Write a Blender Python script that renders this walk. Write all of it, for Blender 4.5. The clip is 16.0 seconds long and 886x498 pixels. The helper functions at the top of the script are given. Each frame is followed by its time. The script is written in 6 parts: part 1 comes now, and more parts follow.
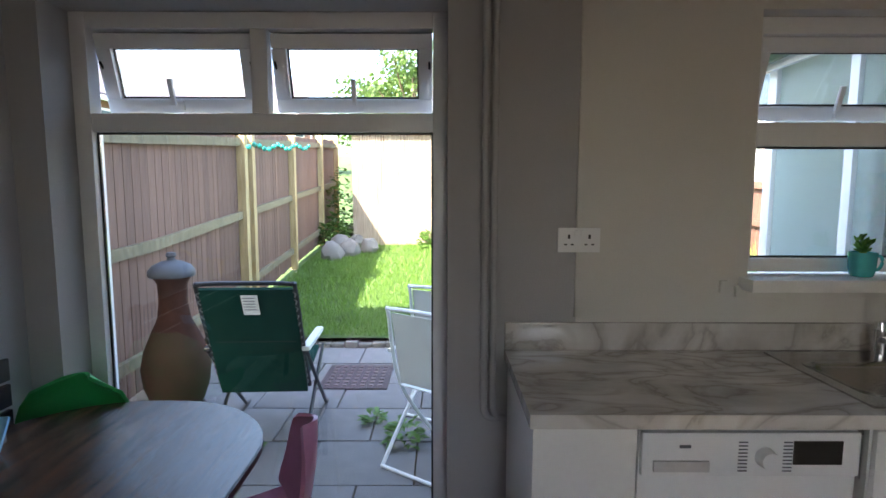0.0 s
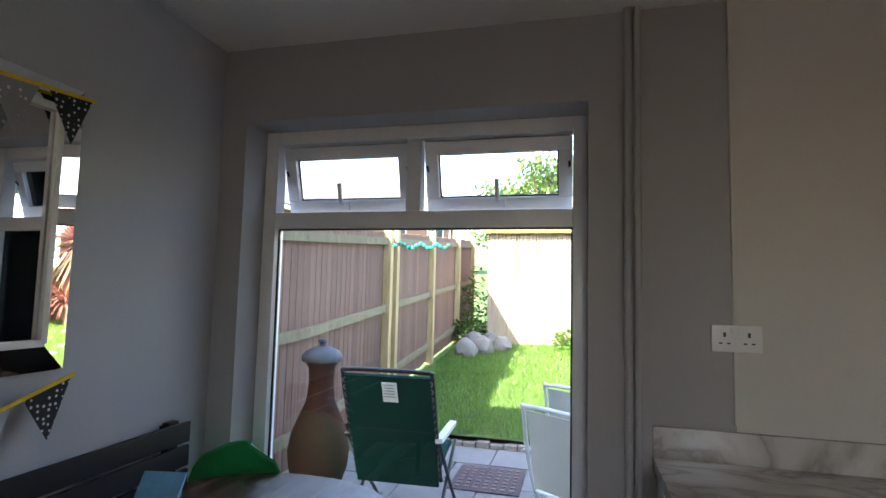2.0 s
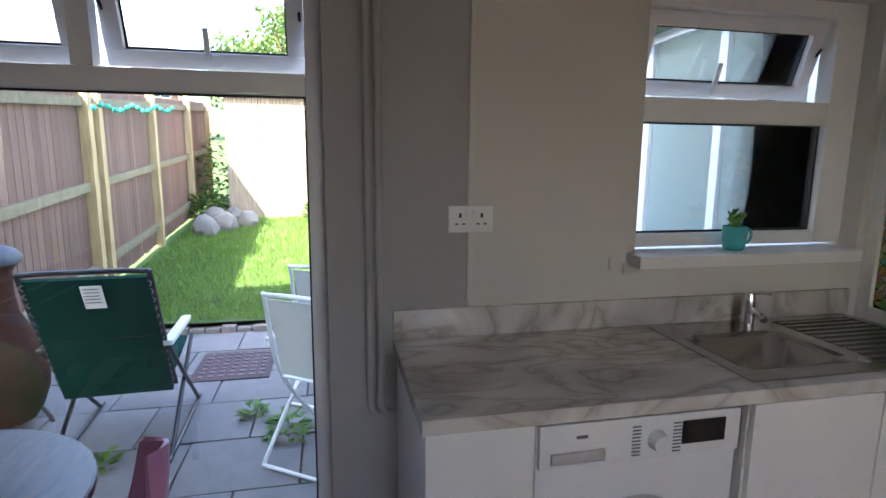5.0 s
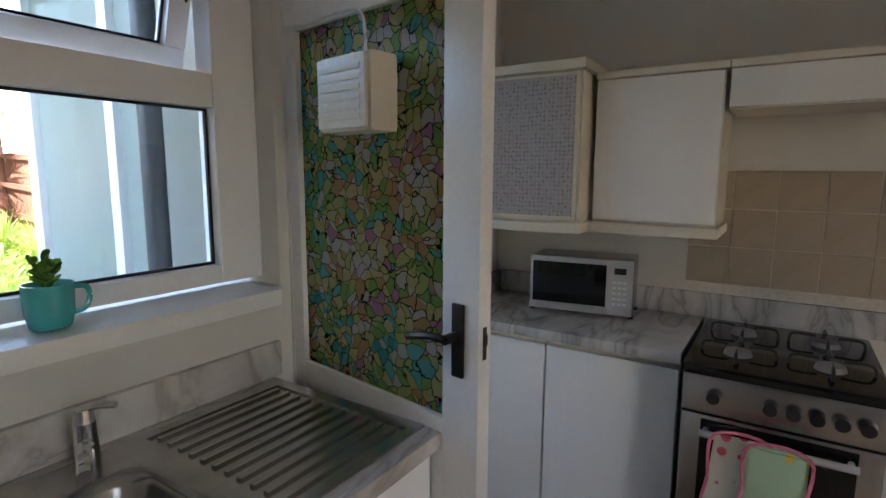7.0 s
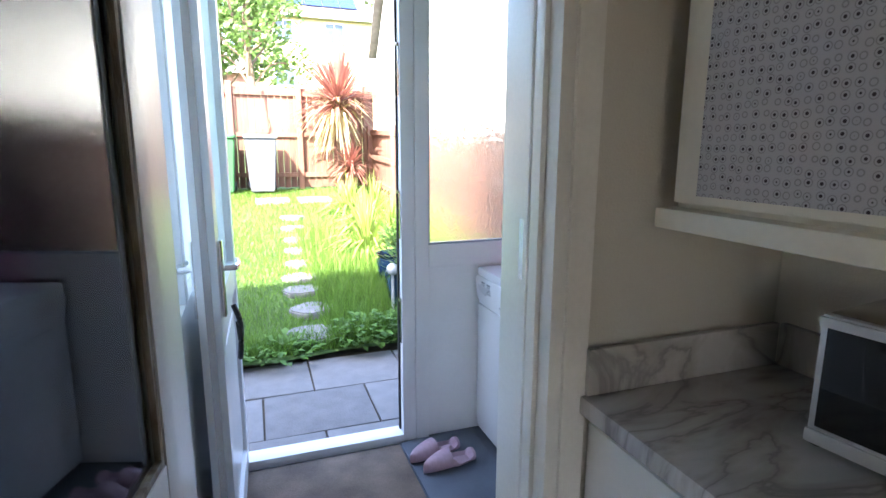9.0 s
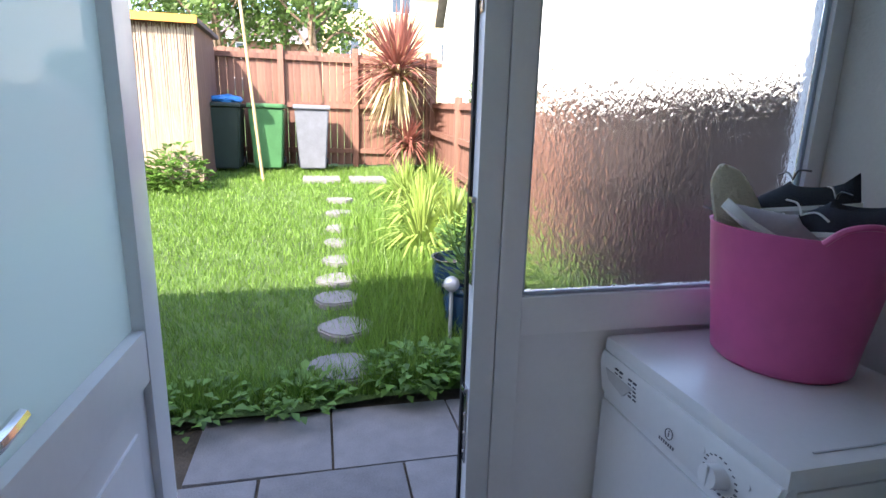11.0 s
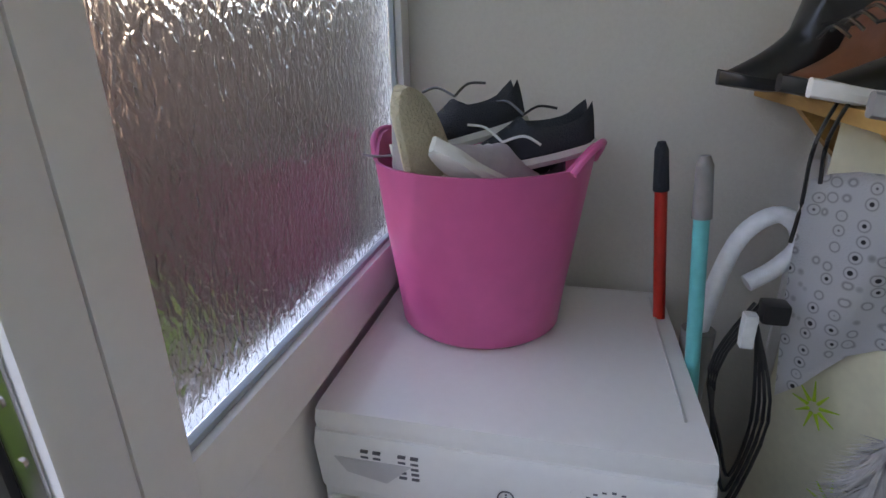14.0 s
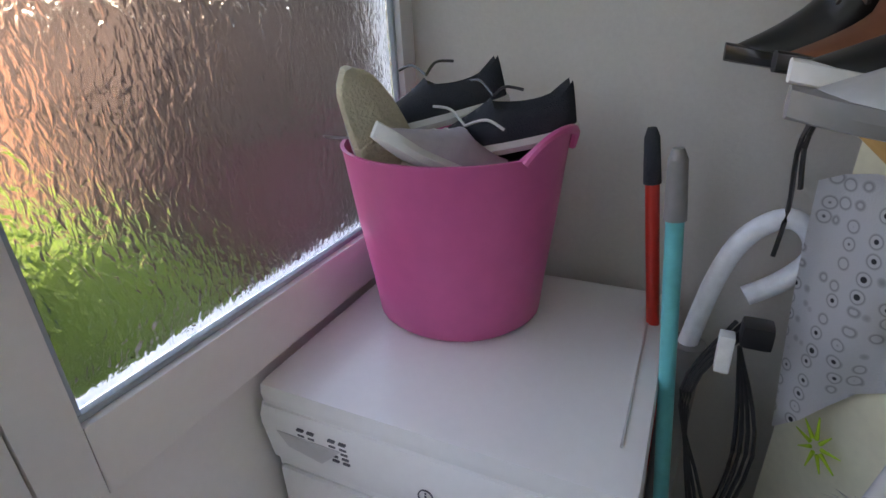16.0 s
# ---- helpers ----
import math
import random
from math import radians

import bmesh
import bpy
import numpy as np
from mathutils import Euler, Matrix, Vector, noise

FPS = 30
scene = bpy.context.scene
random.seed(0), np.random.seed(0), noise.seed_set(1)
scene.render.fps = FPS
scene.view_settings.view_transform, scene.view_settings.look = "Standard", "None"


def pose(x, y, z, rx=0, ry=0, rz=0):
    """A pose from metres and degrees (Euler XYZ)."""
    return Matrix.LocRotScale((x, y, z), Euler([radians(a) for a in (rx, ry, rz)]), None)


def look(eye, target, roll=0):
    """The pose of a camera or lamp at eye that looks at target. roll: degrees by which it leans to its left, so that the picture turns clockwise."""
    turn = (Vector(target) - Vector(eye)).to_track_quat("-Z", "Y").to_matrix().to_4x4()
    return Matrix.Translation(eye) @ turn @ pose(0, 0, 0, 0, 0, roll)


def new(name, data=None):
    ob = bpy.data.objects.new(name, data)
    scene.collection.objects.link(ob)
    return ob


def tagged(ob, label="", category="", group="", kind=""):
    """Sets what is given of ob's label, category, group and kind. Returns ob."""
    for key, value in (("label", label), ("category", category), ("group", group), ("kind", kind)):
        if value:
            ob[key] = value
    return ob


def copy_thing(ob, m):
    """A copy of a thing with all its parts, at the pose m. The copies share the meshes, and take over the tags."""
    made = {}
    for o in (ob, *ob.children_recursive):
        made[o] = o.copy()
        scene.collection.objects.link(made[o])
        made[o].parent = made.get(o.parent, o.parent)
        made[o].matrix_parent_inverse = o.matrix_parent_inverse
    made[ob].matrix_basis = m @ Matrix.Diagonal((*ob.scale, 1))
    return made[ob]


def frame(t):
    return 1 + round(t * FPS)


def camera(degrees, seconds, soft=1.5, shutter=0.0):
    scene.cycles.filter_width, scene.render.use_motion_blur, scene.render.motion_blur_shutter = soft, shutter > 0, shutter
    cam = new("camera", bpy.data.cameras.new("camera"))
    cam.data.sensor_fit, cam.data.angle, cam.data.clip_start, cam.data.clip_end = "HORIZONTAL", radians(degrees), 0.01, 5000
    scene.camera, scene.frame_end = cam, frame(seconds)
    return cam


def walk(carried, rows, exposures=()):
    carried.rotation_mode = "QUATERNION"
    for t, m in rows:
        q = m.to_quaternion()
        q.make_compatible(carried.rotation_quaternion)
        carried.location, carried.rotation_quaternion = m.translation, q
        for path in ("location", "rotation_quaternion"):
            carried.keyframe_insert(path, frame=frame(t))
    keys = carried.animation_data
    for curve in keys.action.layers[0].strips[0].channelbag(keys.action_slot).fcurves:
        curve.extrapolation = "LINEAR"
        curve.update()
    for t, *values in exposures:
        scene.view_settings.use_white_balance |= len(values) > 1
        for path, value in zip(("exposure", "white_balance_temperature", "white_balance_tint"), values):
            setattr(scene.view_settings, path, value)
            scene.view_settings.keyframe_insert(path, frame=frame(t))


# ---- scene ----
cam = camera(79.8, 16.0)
METRES, EYE, TILT, LEAN, TURN = 6.5, 1.65, 0.0, 0.0, -0.1
PATH = [
    (0, (0.987, 0.708, 1.477), (0.987, 2.697, 1.266), 0.1),
    (0.5, (1.018, 0.658, 1.464), (0.812, 2.647, 1.431), 0.6),
    (1, (1.022, 0.632, 1.477), (0.695, 2.603, 1.582), 0.9),
    (1.5, (0.989, 0.638, 1.468), (0.585, 2.589, 1.639), 1.3),
    (2, (0.97, 0.656, 1.441), (0.474, 2.587, 1.601), 1.4),
    (2.5, (0.97, 0.652, 1.399), (0.42, 2.573, 1.48), 1.5),
    (3, (0.968, 0.619, 1.36), (0.335, 2.509, 1.192), 1.5),
    (3.2, (0.965, 0.609, 1.363), (0.308, 2.488, 1.161), 1.8),
    (5.3, (1.054, 1.011, 1.503), (1.713, 2.866, 1.15), 0.3),
    (5.5, (1.152, 1.093, 1.5), (1.977, 2.878, 1.137), 0.2),
    (6, (1.455, 1.28, 1.475), (2.769, 2.746, 1.122), 0.6),
    (6.5, (1.71, 1.374, 1.493), (3.293, 2.55, 1.161), 0.6),
    (7, (2.07, 1.406, 1.485), (3.731, 2.483, 1.2), 0.3),
    (7.5, (2.405, 1.424, 1.461), (4.068, 2.499, 1.18), -0.2),
    (8, (2.73, 1.479, 1.41), (4.32, 2.671, 1.184), 0.3),
    (8.5, (3.046, 1.532, 1.424), (4.186, 3.156, 1.179), -0.1),
    (9, (3.269, 1.729, 1.403), (3.932, 3.579, 1.032), 0.2),
    (9.2, (3.322, 1.808, 1.408), (3.834, 3.697, 0.997), 0.3),
    (11.3, (3.57, 2.979, 1.37), (4.023, 4.871, 0.906), 1.7),
    (11.5, (3.61, 3.077, 1.353), (4.257, 4.912, 0.89), 1.6),
    (12, (3.701, 3.372, 1.384), (4.797, 4.992, 0.968), 1.5),
    (12.3, (3.727, 3.494, 1.377), (5.056, 4.93, 0.966), 1.1),
    (12.5, (3.715, 3.566, 1.391), (5.278, 4.749, 0.995), 0.9),
    (12.6, (3.718, 3.586, 1.39), (5.396, 4.615, 1.039), 0.7),
    (13, (3.662, 3.671, 1.457), (5.542, 4.225, 1.059), -0.4),
    (13.5, (3.651, 3.684, 1.416), (5.534, 4.137, 0.916), -1.0),
    (14, (3.654, 3.662, 1.373), (5.468, 4.09, 0.648), -1.0),
    (14.5, (3.65, 3.648, 1.341), (5.406, 4.057, 0.475), -1.1),
    (15, (3.659, 3.653, 1.312), (5.292, 4.043, 0.225), -1.2),
    (15.5, (3.677, 3.597, 1.346), (5.274, 4.014, 0.217), -2.0),
    (16, (3.78, 3.435, 1.388), (5.413, 4.236, 0.556), -2.7),
]
walk(cam, [(t, look(eye, target, roll)) for t, eye, target, roll in PATH],
     exposures=[(0.0, 3.6, 6700, 14), (5.5, 3.85, 6450, 17), (8.0, 3.95, 6700, 15), (9.0, 3.85, 6400, 14), (11.3, 2.65, 6600, 19), (12.1, 2.75, 6900, 22), (13.0, 3.0, 8300, 22), (16.0, 3.2, 8600, 22)])

# ---- world, sun ----
SUN_TO = Vector((-0.52, -0.62, 0.78)).normalized()
world = bpy.data.worlds.new("sky")
scene.world = world
world.use_nodes = True
wn = world.node_tree.nodes
sky = wn.new("ShaderNodeTexSky")
sky.sky_type = 'NISHITA'
sky.sun_disc = False
sky.sun_elevation = math.asin(SUN_TO.z)
sky.sun_rotation = math.atan2(SUN_TO.x, SUN_TO.y)
sky.air_density, sky.dust_density = 1.0, 2.0
world.node_tree.links.new(sky.outputs[0], wn["Background"].inputs[0])
wn["Background"].inputs[1].default_value = 0.15
sun = new("sun", bpy.data.lights.new("sun", 'SUN'))
sun.data.energy, sun.data.angle, sun.data.color = 3.0, radians(0.6), (1.0, 0.95, 0.86)
sun.matrix_world = look(SUN_TO * 40, (0, 0, 0))


# ---- materials ----
def mat(name, color, rough=0.6, metal=0.0, var=0.12, scale=6.0, bump=0.0, bscale=60.0, per=0.0, stretch=(1, 1, 1), coat=0.0, spec=None):
    """Painted or natural surface with broad and fine variation of colour and relief."""
    m = bpy.data.materials.new(name)
    m.use_nodes = True
    nt = m.node_tree
    b = nt.nodes["Principled BSDF"]
    b.inputs["Roughness"].default_value, b.inputs["Metallic"].default_value = rough, metal
    b.inputs["Coat Weight"].default_value = coat
    if spec is not None:
        b.inputs["Specular IOR Level"].default_value = spec
    tc = nt.nodes.new("ShaderNodeTexCoord")
    mp = nt.nodes.new("ShaderNodeMapping")
    mp.inputs["Scale"].default_value = stretch
    nt.links.new(tc.outputs["Object"], mp.inputs[0])
    n1, n2 = nt.nodes.new("ShaderNodeTexNoise"), nt.nodes.new("ShaderNodeTexNoise")
    for n, s, d in ((n1, scale, 4), (n2, bscale, 3)):
        n.inputs["Scale"].default_value, n.inputs["Detail"].default_value = s, d
        nt.links.new(mp.outputs[0], n.inputs["Vector"])
    add = nt.nodes.new("ShaderNodeMath")
    add.operation = 'MULTIPLY_ADD'
    nt.links.new(n1.outputs[0], add.inputs[0])
    add.inputs[1].default_value = 0.65
    sc = nt.nodes.new("ShaderNodeMath")
    sc.operation = 'MULTIPLY'
    nt.links.new(n2.outputs[0], sc.inputs[0])
    sc.inputs[1].default_value = 0.35
    nt.links.new(sc.outputs[0], add.inputs[2])
    last = add.outputs[0]
    if per:
        oi = nt.nodes.new("ShaderNodeObjectInfo")
        ma = nt.nodes.new("ShaderNodeMath")
        ma.operation = 'MULTIPLY_ADD'
        nt.links.new(oi.outputs["Random"], ma.inputs[0])
        ma.inputs[1].default_value = per
        nt.links.new(last, ma.inputs[2])
        last = ma.outputs[0]
    cr = nt.nodes.new("ShaderNodeValToRGB")
    lo = [max(0, c * (1 - var * 2)) for c in color]
    hi = [min(1, c * (1 + var * 2)) for c in color]
    cr.color_ramp.elements[0].position, cr.color_ramp.elements[0].color = 0.25, (*lo, 1)
    cr.color_ramp.elements[1].position, cr.color_ramp.elements[1].color = 0.75 + per, (*hi, 1)
    nt.links.new(last, cr.inputs[0])
    nt.links.new(cr.outputs[0], b.inputs["Base Color"])
    if bump:
        bp = nt.nodes.new("ShaderNodeBump")
        bp.inputs["Strength"].default_value, bp.inputs["Distance"].default_value = bump, 0.01
        nt.links.new(n2.outputs[0], bp.inputs["Height"])
        nt.links.new(bp.outputs[0], b.inputs["Normal"])
    return m


def ramp_tex(nt, fac, stops):
    cr = nt.nodes.new("ShaderNodeValToRGB")
    e = cr.color_ramp.elements
    while len(e) < len(stops):
        e.new(0.5)
    for k, (p, c) in enumerate(stops):
        e[k].position, e[k].color = p, (*c, 1)
    nt.links.new(fac, cr.inputs[0])
    return cr.outputs[0]


def noise_node(nt, scale, detail=4, distortion=0.0, stretch=(1, 1, 1), rot=(0, 0, 0)):
    tc, mp, n = nt.nodes.new("ShaderNodeTexCoord"), nt.nodes.new("ShaderNodeMapping"), nt.nodes.new("ShaderNodeTexNoise")
    mp.inputs["Scale"].default_value, mp.inputs["Rotation"].default_value = stretch, rot
    nt.links.new(tc.outputs["Object"], mp.inputs[0])
    nt.links.new(mp.outputs[0], n.inputs["Vector"])
    n.inputs["Scale"].default_value, n.inputs["Detail"].default_value, n.inputs["Distortion"].default_value = scale, detail, distortion
    return n


def marble(name, light, dark, rot, rough=0.22, strength=0.8):
    m = mat(name, light, rough)
    nt = m.node_tree
    b = nt.nodes["Principled BSDF"]
    a = noise_node(nt, 2.6, 10, 1.1, (1.0, 2.8, 1), (0, 0, rot))
    cloud = noise_node(nt, 3.0, 5, 0.4, (1, 2, 1), (0, 0, rot))
    veins = ramp_tex(nt, a.outputs[0], [(0.40, (1, 1, 1)), (0.475, (0.62, 0.58, 0.52)), (0.5, dark), (0.52, (0.7, 0.66, 0.62)), (0.6, (1, 1, 1))])
    base = ramp_tex(nt, cloud.outputs[0], [(0.3, tuple(c * 0.72 for c in light)), (0.65, light)])
    mx = nt.nodes.new("ShaderNodeMix")
    mx.data_type, mx.blend_type = 'RGBA', 'MULTIPLY'
    mx.inputs[0].default_value = strength
    nt.links.new(base, mx.inputs[6])
    nt.links.new(veins, mx.inputs[7])
    nt.links.new(mx.outputs[2], b.inputs["Base Color"])
    return m


def wood(name, dark, light, along=(1, 14, 14), rough=0.45, scale=3.0, per=0.0):
    m = mat(name, light, rough, per=per, bump=0.15, bscale=40, stretch=along)
    nt = m.node_tree
    b = nt.nodes["Principled BSDF"]
    n = noise_node(nt, scale, 6, 0.4, along)
    last = n.outputs[0]
    if per:
        oi, ma = nt.nodes.new("ShaderNodeObjectInfo"), nt.nodes.new("ShaderNodeMath")
        ma.operation = 'MULTIPLY_ADD'
        nt.links.new(oi.outputs["Random"], ma.inputs[0])
        ma.inputs[1].default_value = per
        nt.links.new(last, ma.inputs[2])
        last = ma.outputs[0]
    nt.links.new(ramp_tex(nt, last, [(0.3, dark), (0.7 + per, light)]), b.inputs["Base Color"])
    return m


def clear_glass(name, tint=(1, 1, 1)):
    m = bpy.data.materials.new(name)
    m.use_nodes = True
    nt = m.node_tree
    nt.nodes.clear()
    out, tr, gl, mx, fr = (nt.nodes.new("ShaderNode" + k) for k in ("OutputMaterial", "BsdfTransparent", "BsdfGlossy", "MixShader", "Fresnel"))
    tr.inputs[0].default_value = (*tint, 1)
    gl.inputs["Roughness"].default_value = 0.02
    fr.inputs[0].default_value = 1.5
    nt.links.new(fr.outputs[0], mx.inputs[0])
    nt.links.new(tr.outputs[0], mx.inputs[1])
    nt.links.new(gl.outputs[0], mx.inputs[2])
    nt.links.new(mx.outputs[0], out.inputs[0])
    return m


def rippled_glass(name, strength=0.5, rough=0.08):
    m = bpy.data.materials.new(name)
    m.use_nodes = True
    nt = m.node_tree
    b = nt.nodes["Principled BSDF"]
    b.inputs["Transmission Weight"].default_value, b.inputs["Roughness"].default_value, b.inputs["IOR"].default_value = 1.0, rough, 1.42
    b.inputs["Base Color"].default_value = (0.97, 0.99, 0.98, 1)
    n = noise_node(nt, 75, 2, 0.8, (1, 1, 0.55))
    bp = nt.nodes.new("ShaderNodeBump")
    bp.inputs["Strength"].default_value, bp.inputs["Distance"].default_value = strength, 0.01
    nt.links.new(n.outputs[0], bp.inputs["Height"])
    nt.links.new(bp.outputs[0], b.inputs["Normal"])
    return m


def stained_film(name):
    """Printed film on glass: coloured cells in dark outlines that let light through."""
    m = bpy.data.materials.new(name)
    m.use_nodes = True
    nt = m.node_tree
    nt.nodes.clear()
    out, pr, tl, mx = (nt.nodes.new("ShaderNode" + k) for k in ("OutputMaterial", "BsdfPrincipled", "BsdfTranslucent", "MixShader"))
    tc = nt.nodes.new("ShaderNodeTexCoord")
    wob = noise_node(nt, 9, 3)
    wmx = nt.nodes.new("ShaderNodeMix")
    wmx.data_type = 'RGBA'
    wmx.blend_type = 'LINEAR_LIGHT'
    wmx.inputs[0].default_value = 0.05
    nt.links.new(tc.outputs["Object"], wmx.inputs[6])
    nt.links.new(wob.outputs["Color"], wmx.inputs[7])
    v1, v2 = nt.nodes.new("ShaderNodeTexVoronoi"), nt.nodes.new("ShaderNodeTexVoronoi")
    v2.feature = 'DISTANCE_TO_EDGE'
    for v in (v1, v2):
        v.inputs["Scale"].default_value = 33
        nt.links.new(wmx.outputs[2], v.inputs["Vector"])
    sep = nt.nodes.new("ShaderNodeSeparateColor")
    nt.links.new(v1.outputs["Color"], sep.inputs[0])
    zone = noise_node(nt, 4.5, 1)
    zm = nt.nodes.new("ShaderNodeMath")
    zm.operation = 'MULTIPLY_ADD'
    nt.links.new(sep.outputs[0], zm.inputs[0])
    zm.inputs[1].default_value = 0.62
    z2 = nt.nodes.new("ShaderNodeMath")
    z2.operation = 'MULTIPLY_ADD'
    nt.links.new(zone.outputs[0], z2.inputs[0])
    z2.inputs[1].default_value, z2.inputs[2].default_value = 0.9, -0.25
    nt.links.new(z2.outputs[0], zm.inputs[2])
    col = ramp_tex(nt, zm.outputs[0], [(0.0, (0.10, 0.50, 0.52)), (0.14, (0.22, 0.74, 0.76)), (0.26, (0.36, 0.66, 0.20)), (0.38, (0.74, 0.80, 0.30)), (0.50, (0.93, 0.84, 0.42)),
                                       (0.58, (0.92, 0.90, 0.84)), (0.68, (0.82, 0.50, 0.24)), (0.80, (0.80, 0.36, 0.60)), (0.90, (0.92, 0.85, 0.90)), (1.0, (0.50, 0.22, 0.58))])
    col.node.color_ramp.interpolation = 'CONSTANT'
    line = ramp_tex(nt, v2.outputs["Distance"], [(0.022, (0.03, 0.03, 0.025)), (0.045, (1, 1, 1))])
    mul = nt.nodes.new("ShaderNodeMix")
    mul.data_type, mul.blend_type = 'RGBA', 'MULTIPLY'
    mul.inputs[0].default_value = 1.0
    nt.links.new(col, mul.inputs[6])
    nt.links.new(line, mul.inputs[7])
    nt.links.new(mul.outputs[2], pr.inputs["Base Color"])
    pr.inputs["Roughness"].default_value = 0.2
    mx.inputs[0].default_value = 0.93
    tp_, through_mix = nt.nodes.new("ShaderNodeBsdfTransparent"), nt.nodes.new("ShaderNodeMixShader")
    light_ink = nt.nodes.new("ShaderNodeGamma")
    light_ink.inputs[1].default_value = 0.8
    nt.links.new(mul.outputs[2], light_ink.inputs[0])
    nt.links.new(light_ink.outputs[0], tp_.inputs[0])
    nt.links.new(light_ink.outputs[0], tl.inputs[0])
    through_mix.inputs[0].default_value = 0.3
    nt.links.new(tl.outputs[0], through_mix.inputs[1])
    nt.links.new(tp_.outputs[0], through_mix.inputs[2])
    nt.links.new(pr.outputs[0], mx.inputs[1])
    nt.links.new(through_mix.outputs[0], mx.inputs[2])
    nt.links.new(mx.outputs[0], out.inputs[0])
    return m


def pattern_cloth(name, ground, ink, scale, thresh=0.28, hollow=False):
    m = mat(name, ground, 0.9, bump=0.2, bscale=300)
    nt = m.node_tree
    tc, v = nt.nodes.new("ShaderNodeTexCoord"), nt.nodes.new("ShaderNodeTexVoronoi")
    v.inputs["Scale"].default_value, v.inputs["Randomness"].default_value = scale, 0.35
    nt.links.new(tc.outputs["Object"], v.inputs["Vector"])
    if hollow:
        stops = [(0.0, ink), (0.14, ink), (0.18, ground), (0.3, ground), (0.34, tuple(0.5 * a + 0.5 * b for a, b in zip(ground, ink))), (0.44, ground)]
    else:
        stops = [(thresh, ink), (thresh + 0.03, ground)]
    nt.links.new(ramp_tex(nt, v.outputs["Distance"], stops), nt.nodes["Principled BSDF"].inputs["Base Color"])
    return m


def leafy(name, color, var=0.35):
    m = mat(name, color, 0.55, var=var, scale=3, per=0.0)
    nt = m.node_tree
    b = nt.nodes["Principled BSDF"]
    g = nt.nodes.new("ShaderNodeNewGeometry")
    col = ramp_tex(nt, g.outputs["Random Per Island"], [(0, tuple(c * (1 - var) for c in color)), (1, tuple(min(1, c * (1 + var)) for c in color))])
    nt.links.new(col, b.inputs["Base Color"])
    tl, mx, out = nt.nodes.new("ShaderNodeBsdfTranslucent"), nt.nodes.new("ShaderNodeMixShader"), nt.nodes["Material Output"]
    nt.links.new(col, tl.inputs[0])
    mx.inputs[0].default_value = 0.35
    nt.links.new(b.outputs[0], mx.inputs[1])
    nt.links.new(tl.outputs[0], mx.inputs[2])
    nt.links.new(mx.outputs[0], out.inputs[0])
    return m


M_GREY = mat("grey_wall_paint", (0.40, 0.39, 0.385), 0.85, var=0.03, scale=1.5, bump=0.12, bscale=180)
M_BLUEGREY = mat("pale_grey_wall_paint", (0.47, 0.48, 0.51), 0.85, var=0.03, scale=1.5, bump=0.12, bscale=180)
M_CREAM = mat("cream_wall_paint", (0.62, 0.60, 0.55), 0.8, var=0.03, scale=1.5, bump=0.12, bscale=180)
M_CEIL = mat("ceiling_paint", (0.78, 0.77, 0.75), 0.9, var=0.03, scale=2, bump=0.1, bscale=150)
M_UPVC = mat("white_plastic_frame", (0.80, 0.80, 0.81), 0.3, var=0.02, scale=5)
M_GLOSSWHITE = mat("white_gloss_paint", (0.76, 0.75, 0.72), 0.35, var=0.04, scale=4, bump=0.05, bscale=90)
M_APPL = mat("white_enamel", (0.80, 0.80, 0.80), 0.25, var=0.02, scale=3)
M_CABWHITE = mat("white_laminate", (0.80, 0.79, 0.77), 0.4, var=0.02, scale=3)
M_CABCREAM = mat("cream_laminate", (0.70, 0.64, 0.53), 0.45, var=0.04, scale=5)
M_GASKET = mat("black_rubber", (0.012, 0.012, 0.013), 0.6)
M_BLACK = mat("black_plastic", (0.015, 0.015, 0.016), 0.3, var=0.2)
M_DARKMETAL = mat("dark_bronze", (0.035, 0.03, 0.027), 0.4, 0.7)
M_CHROME = mat("chrome", (0.75, 0.75, 0.76), 0.14, 1.0, var=0.04)
M_STEEL = mat("brushed_steel", (0.50, 0.49, 0.48), 0.2, 1.0, var=0.06, scale=4, bump=0.05, bscale=120, stretch=(1, 12, 1))
M_SILVER = mat("silver_plastic", (0.55, 0.55, 0.56), 0.35, 0.4, var=0.04)
M_MARBLE = marble("pale_marble_laminate", (0.72, 0.69, 0.65), (0.26, 0.20, 0.16), 0.5, 0.16, 0.5)
M_MARBLE2 = marble("grey_marble_laminate", (0.58, 0.57, 0.57), (0.20, 0.19, 0.18), -0.4, 0.25, 0.55)
M_MIRROR = mat("mirror_silver", (0.9, 0.9, 0.9), 0.01, 1.0, var=0.0)
M_GLASS = clear_glass("clear_glass", (0.96, 0.98, 0.97))
M_FROST = rippled_glass("rippled_glass", 0.30, 0.14)
M_FROSTSIDE = clear_glass("frosted_glass", (0.9, 0.95, 0.93))
_nt = M_FROSTSIDE.node_tree
_tl, _mx = _nt.nodes.new("ShaderNodeBsdfTranslucent"), _nt.nodes.new("ShaderNodeMixShader")
_tl.inputs[0].default_value = (0.85, 0.9, 0.88, 1)
_mx.inputs[0].default_value = 0.7
_nt.links.new(_nt.nodes["Mix Shader"].outputs[0], _mx.inputs[1])
_nt.links.new(_tl.outputs[0], _mx.inputs[2])
_nt.links.new(_mx.outputs[0], _nt.nodes["Material Output"].inputs[0])
M_FILM = stained_film("stained_glass_film")
M_ANTHRA = mat("anthracite_metal", (0.012, 0.013, 0.017), 0.45, 0.0, var=0.05, spec=0.3)
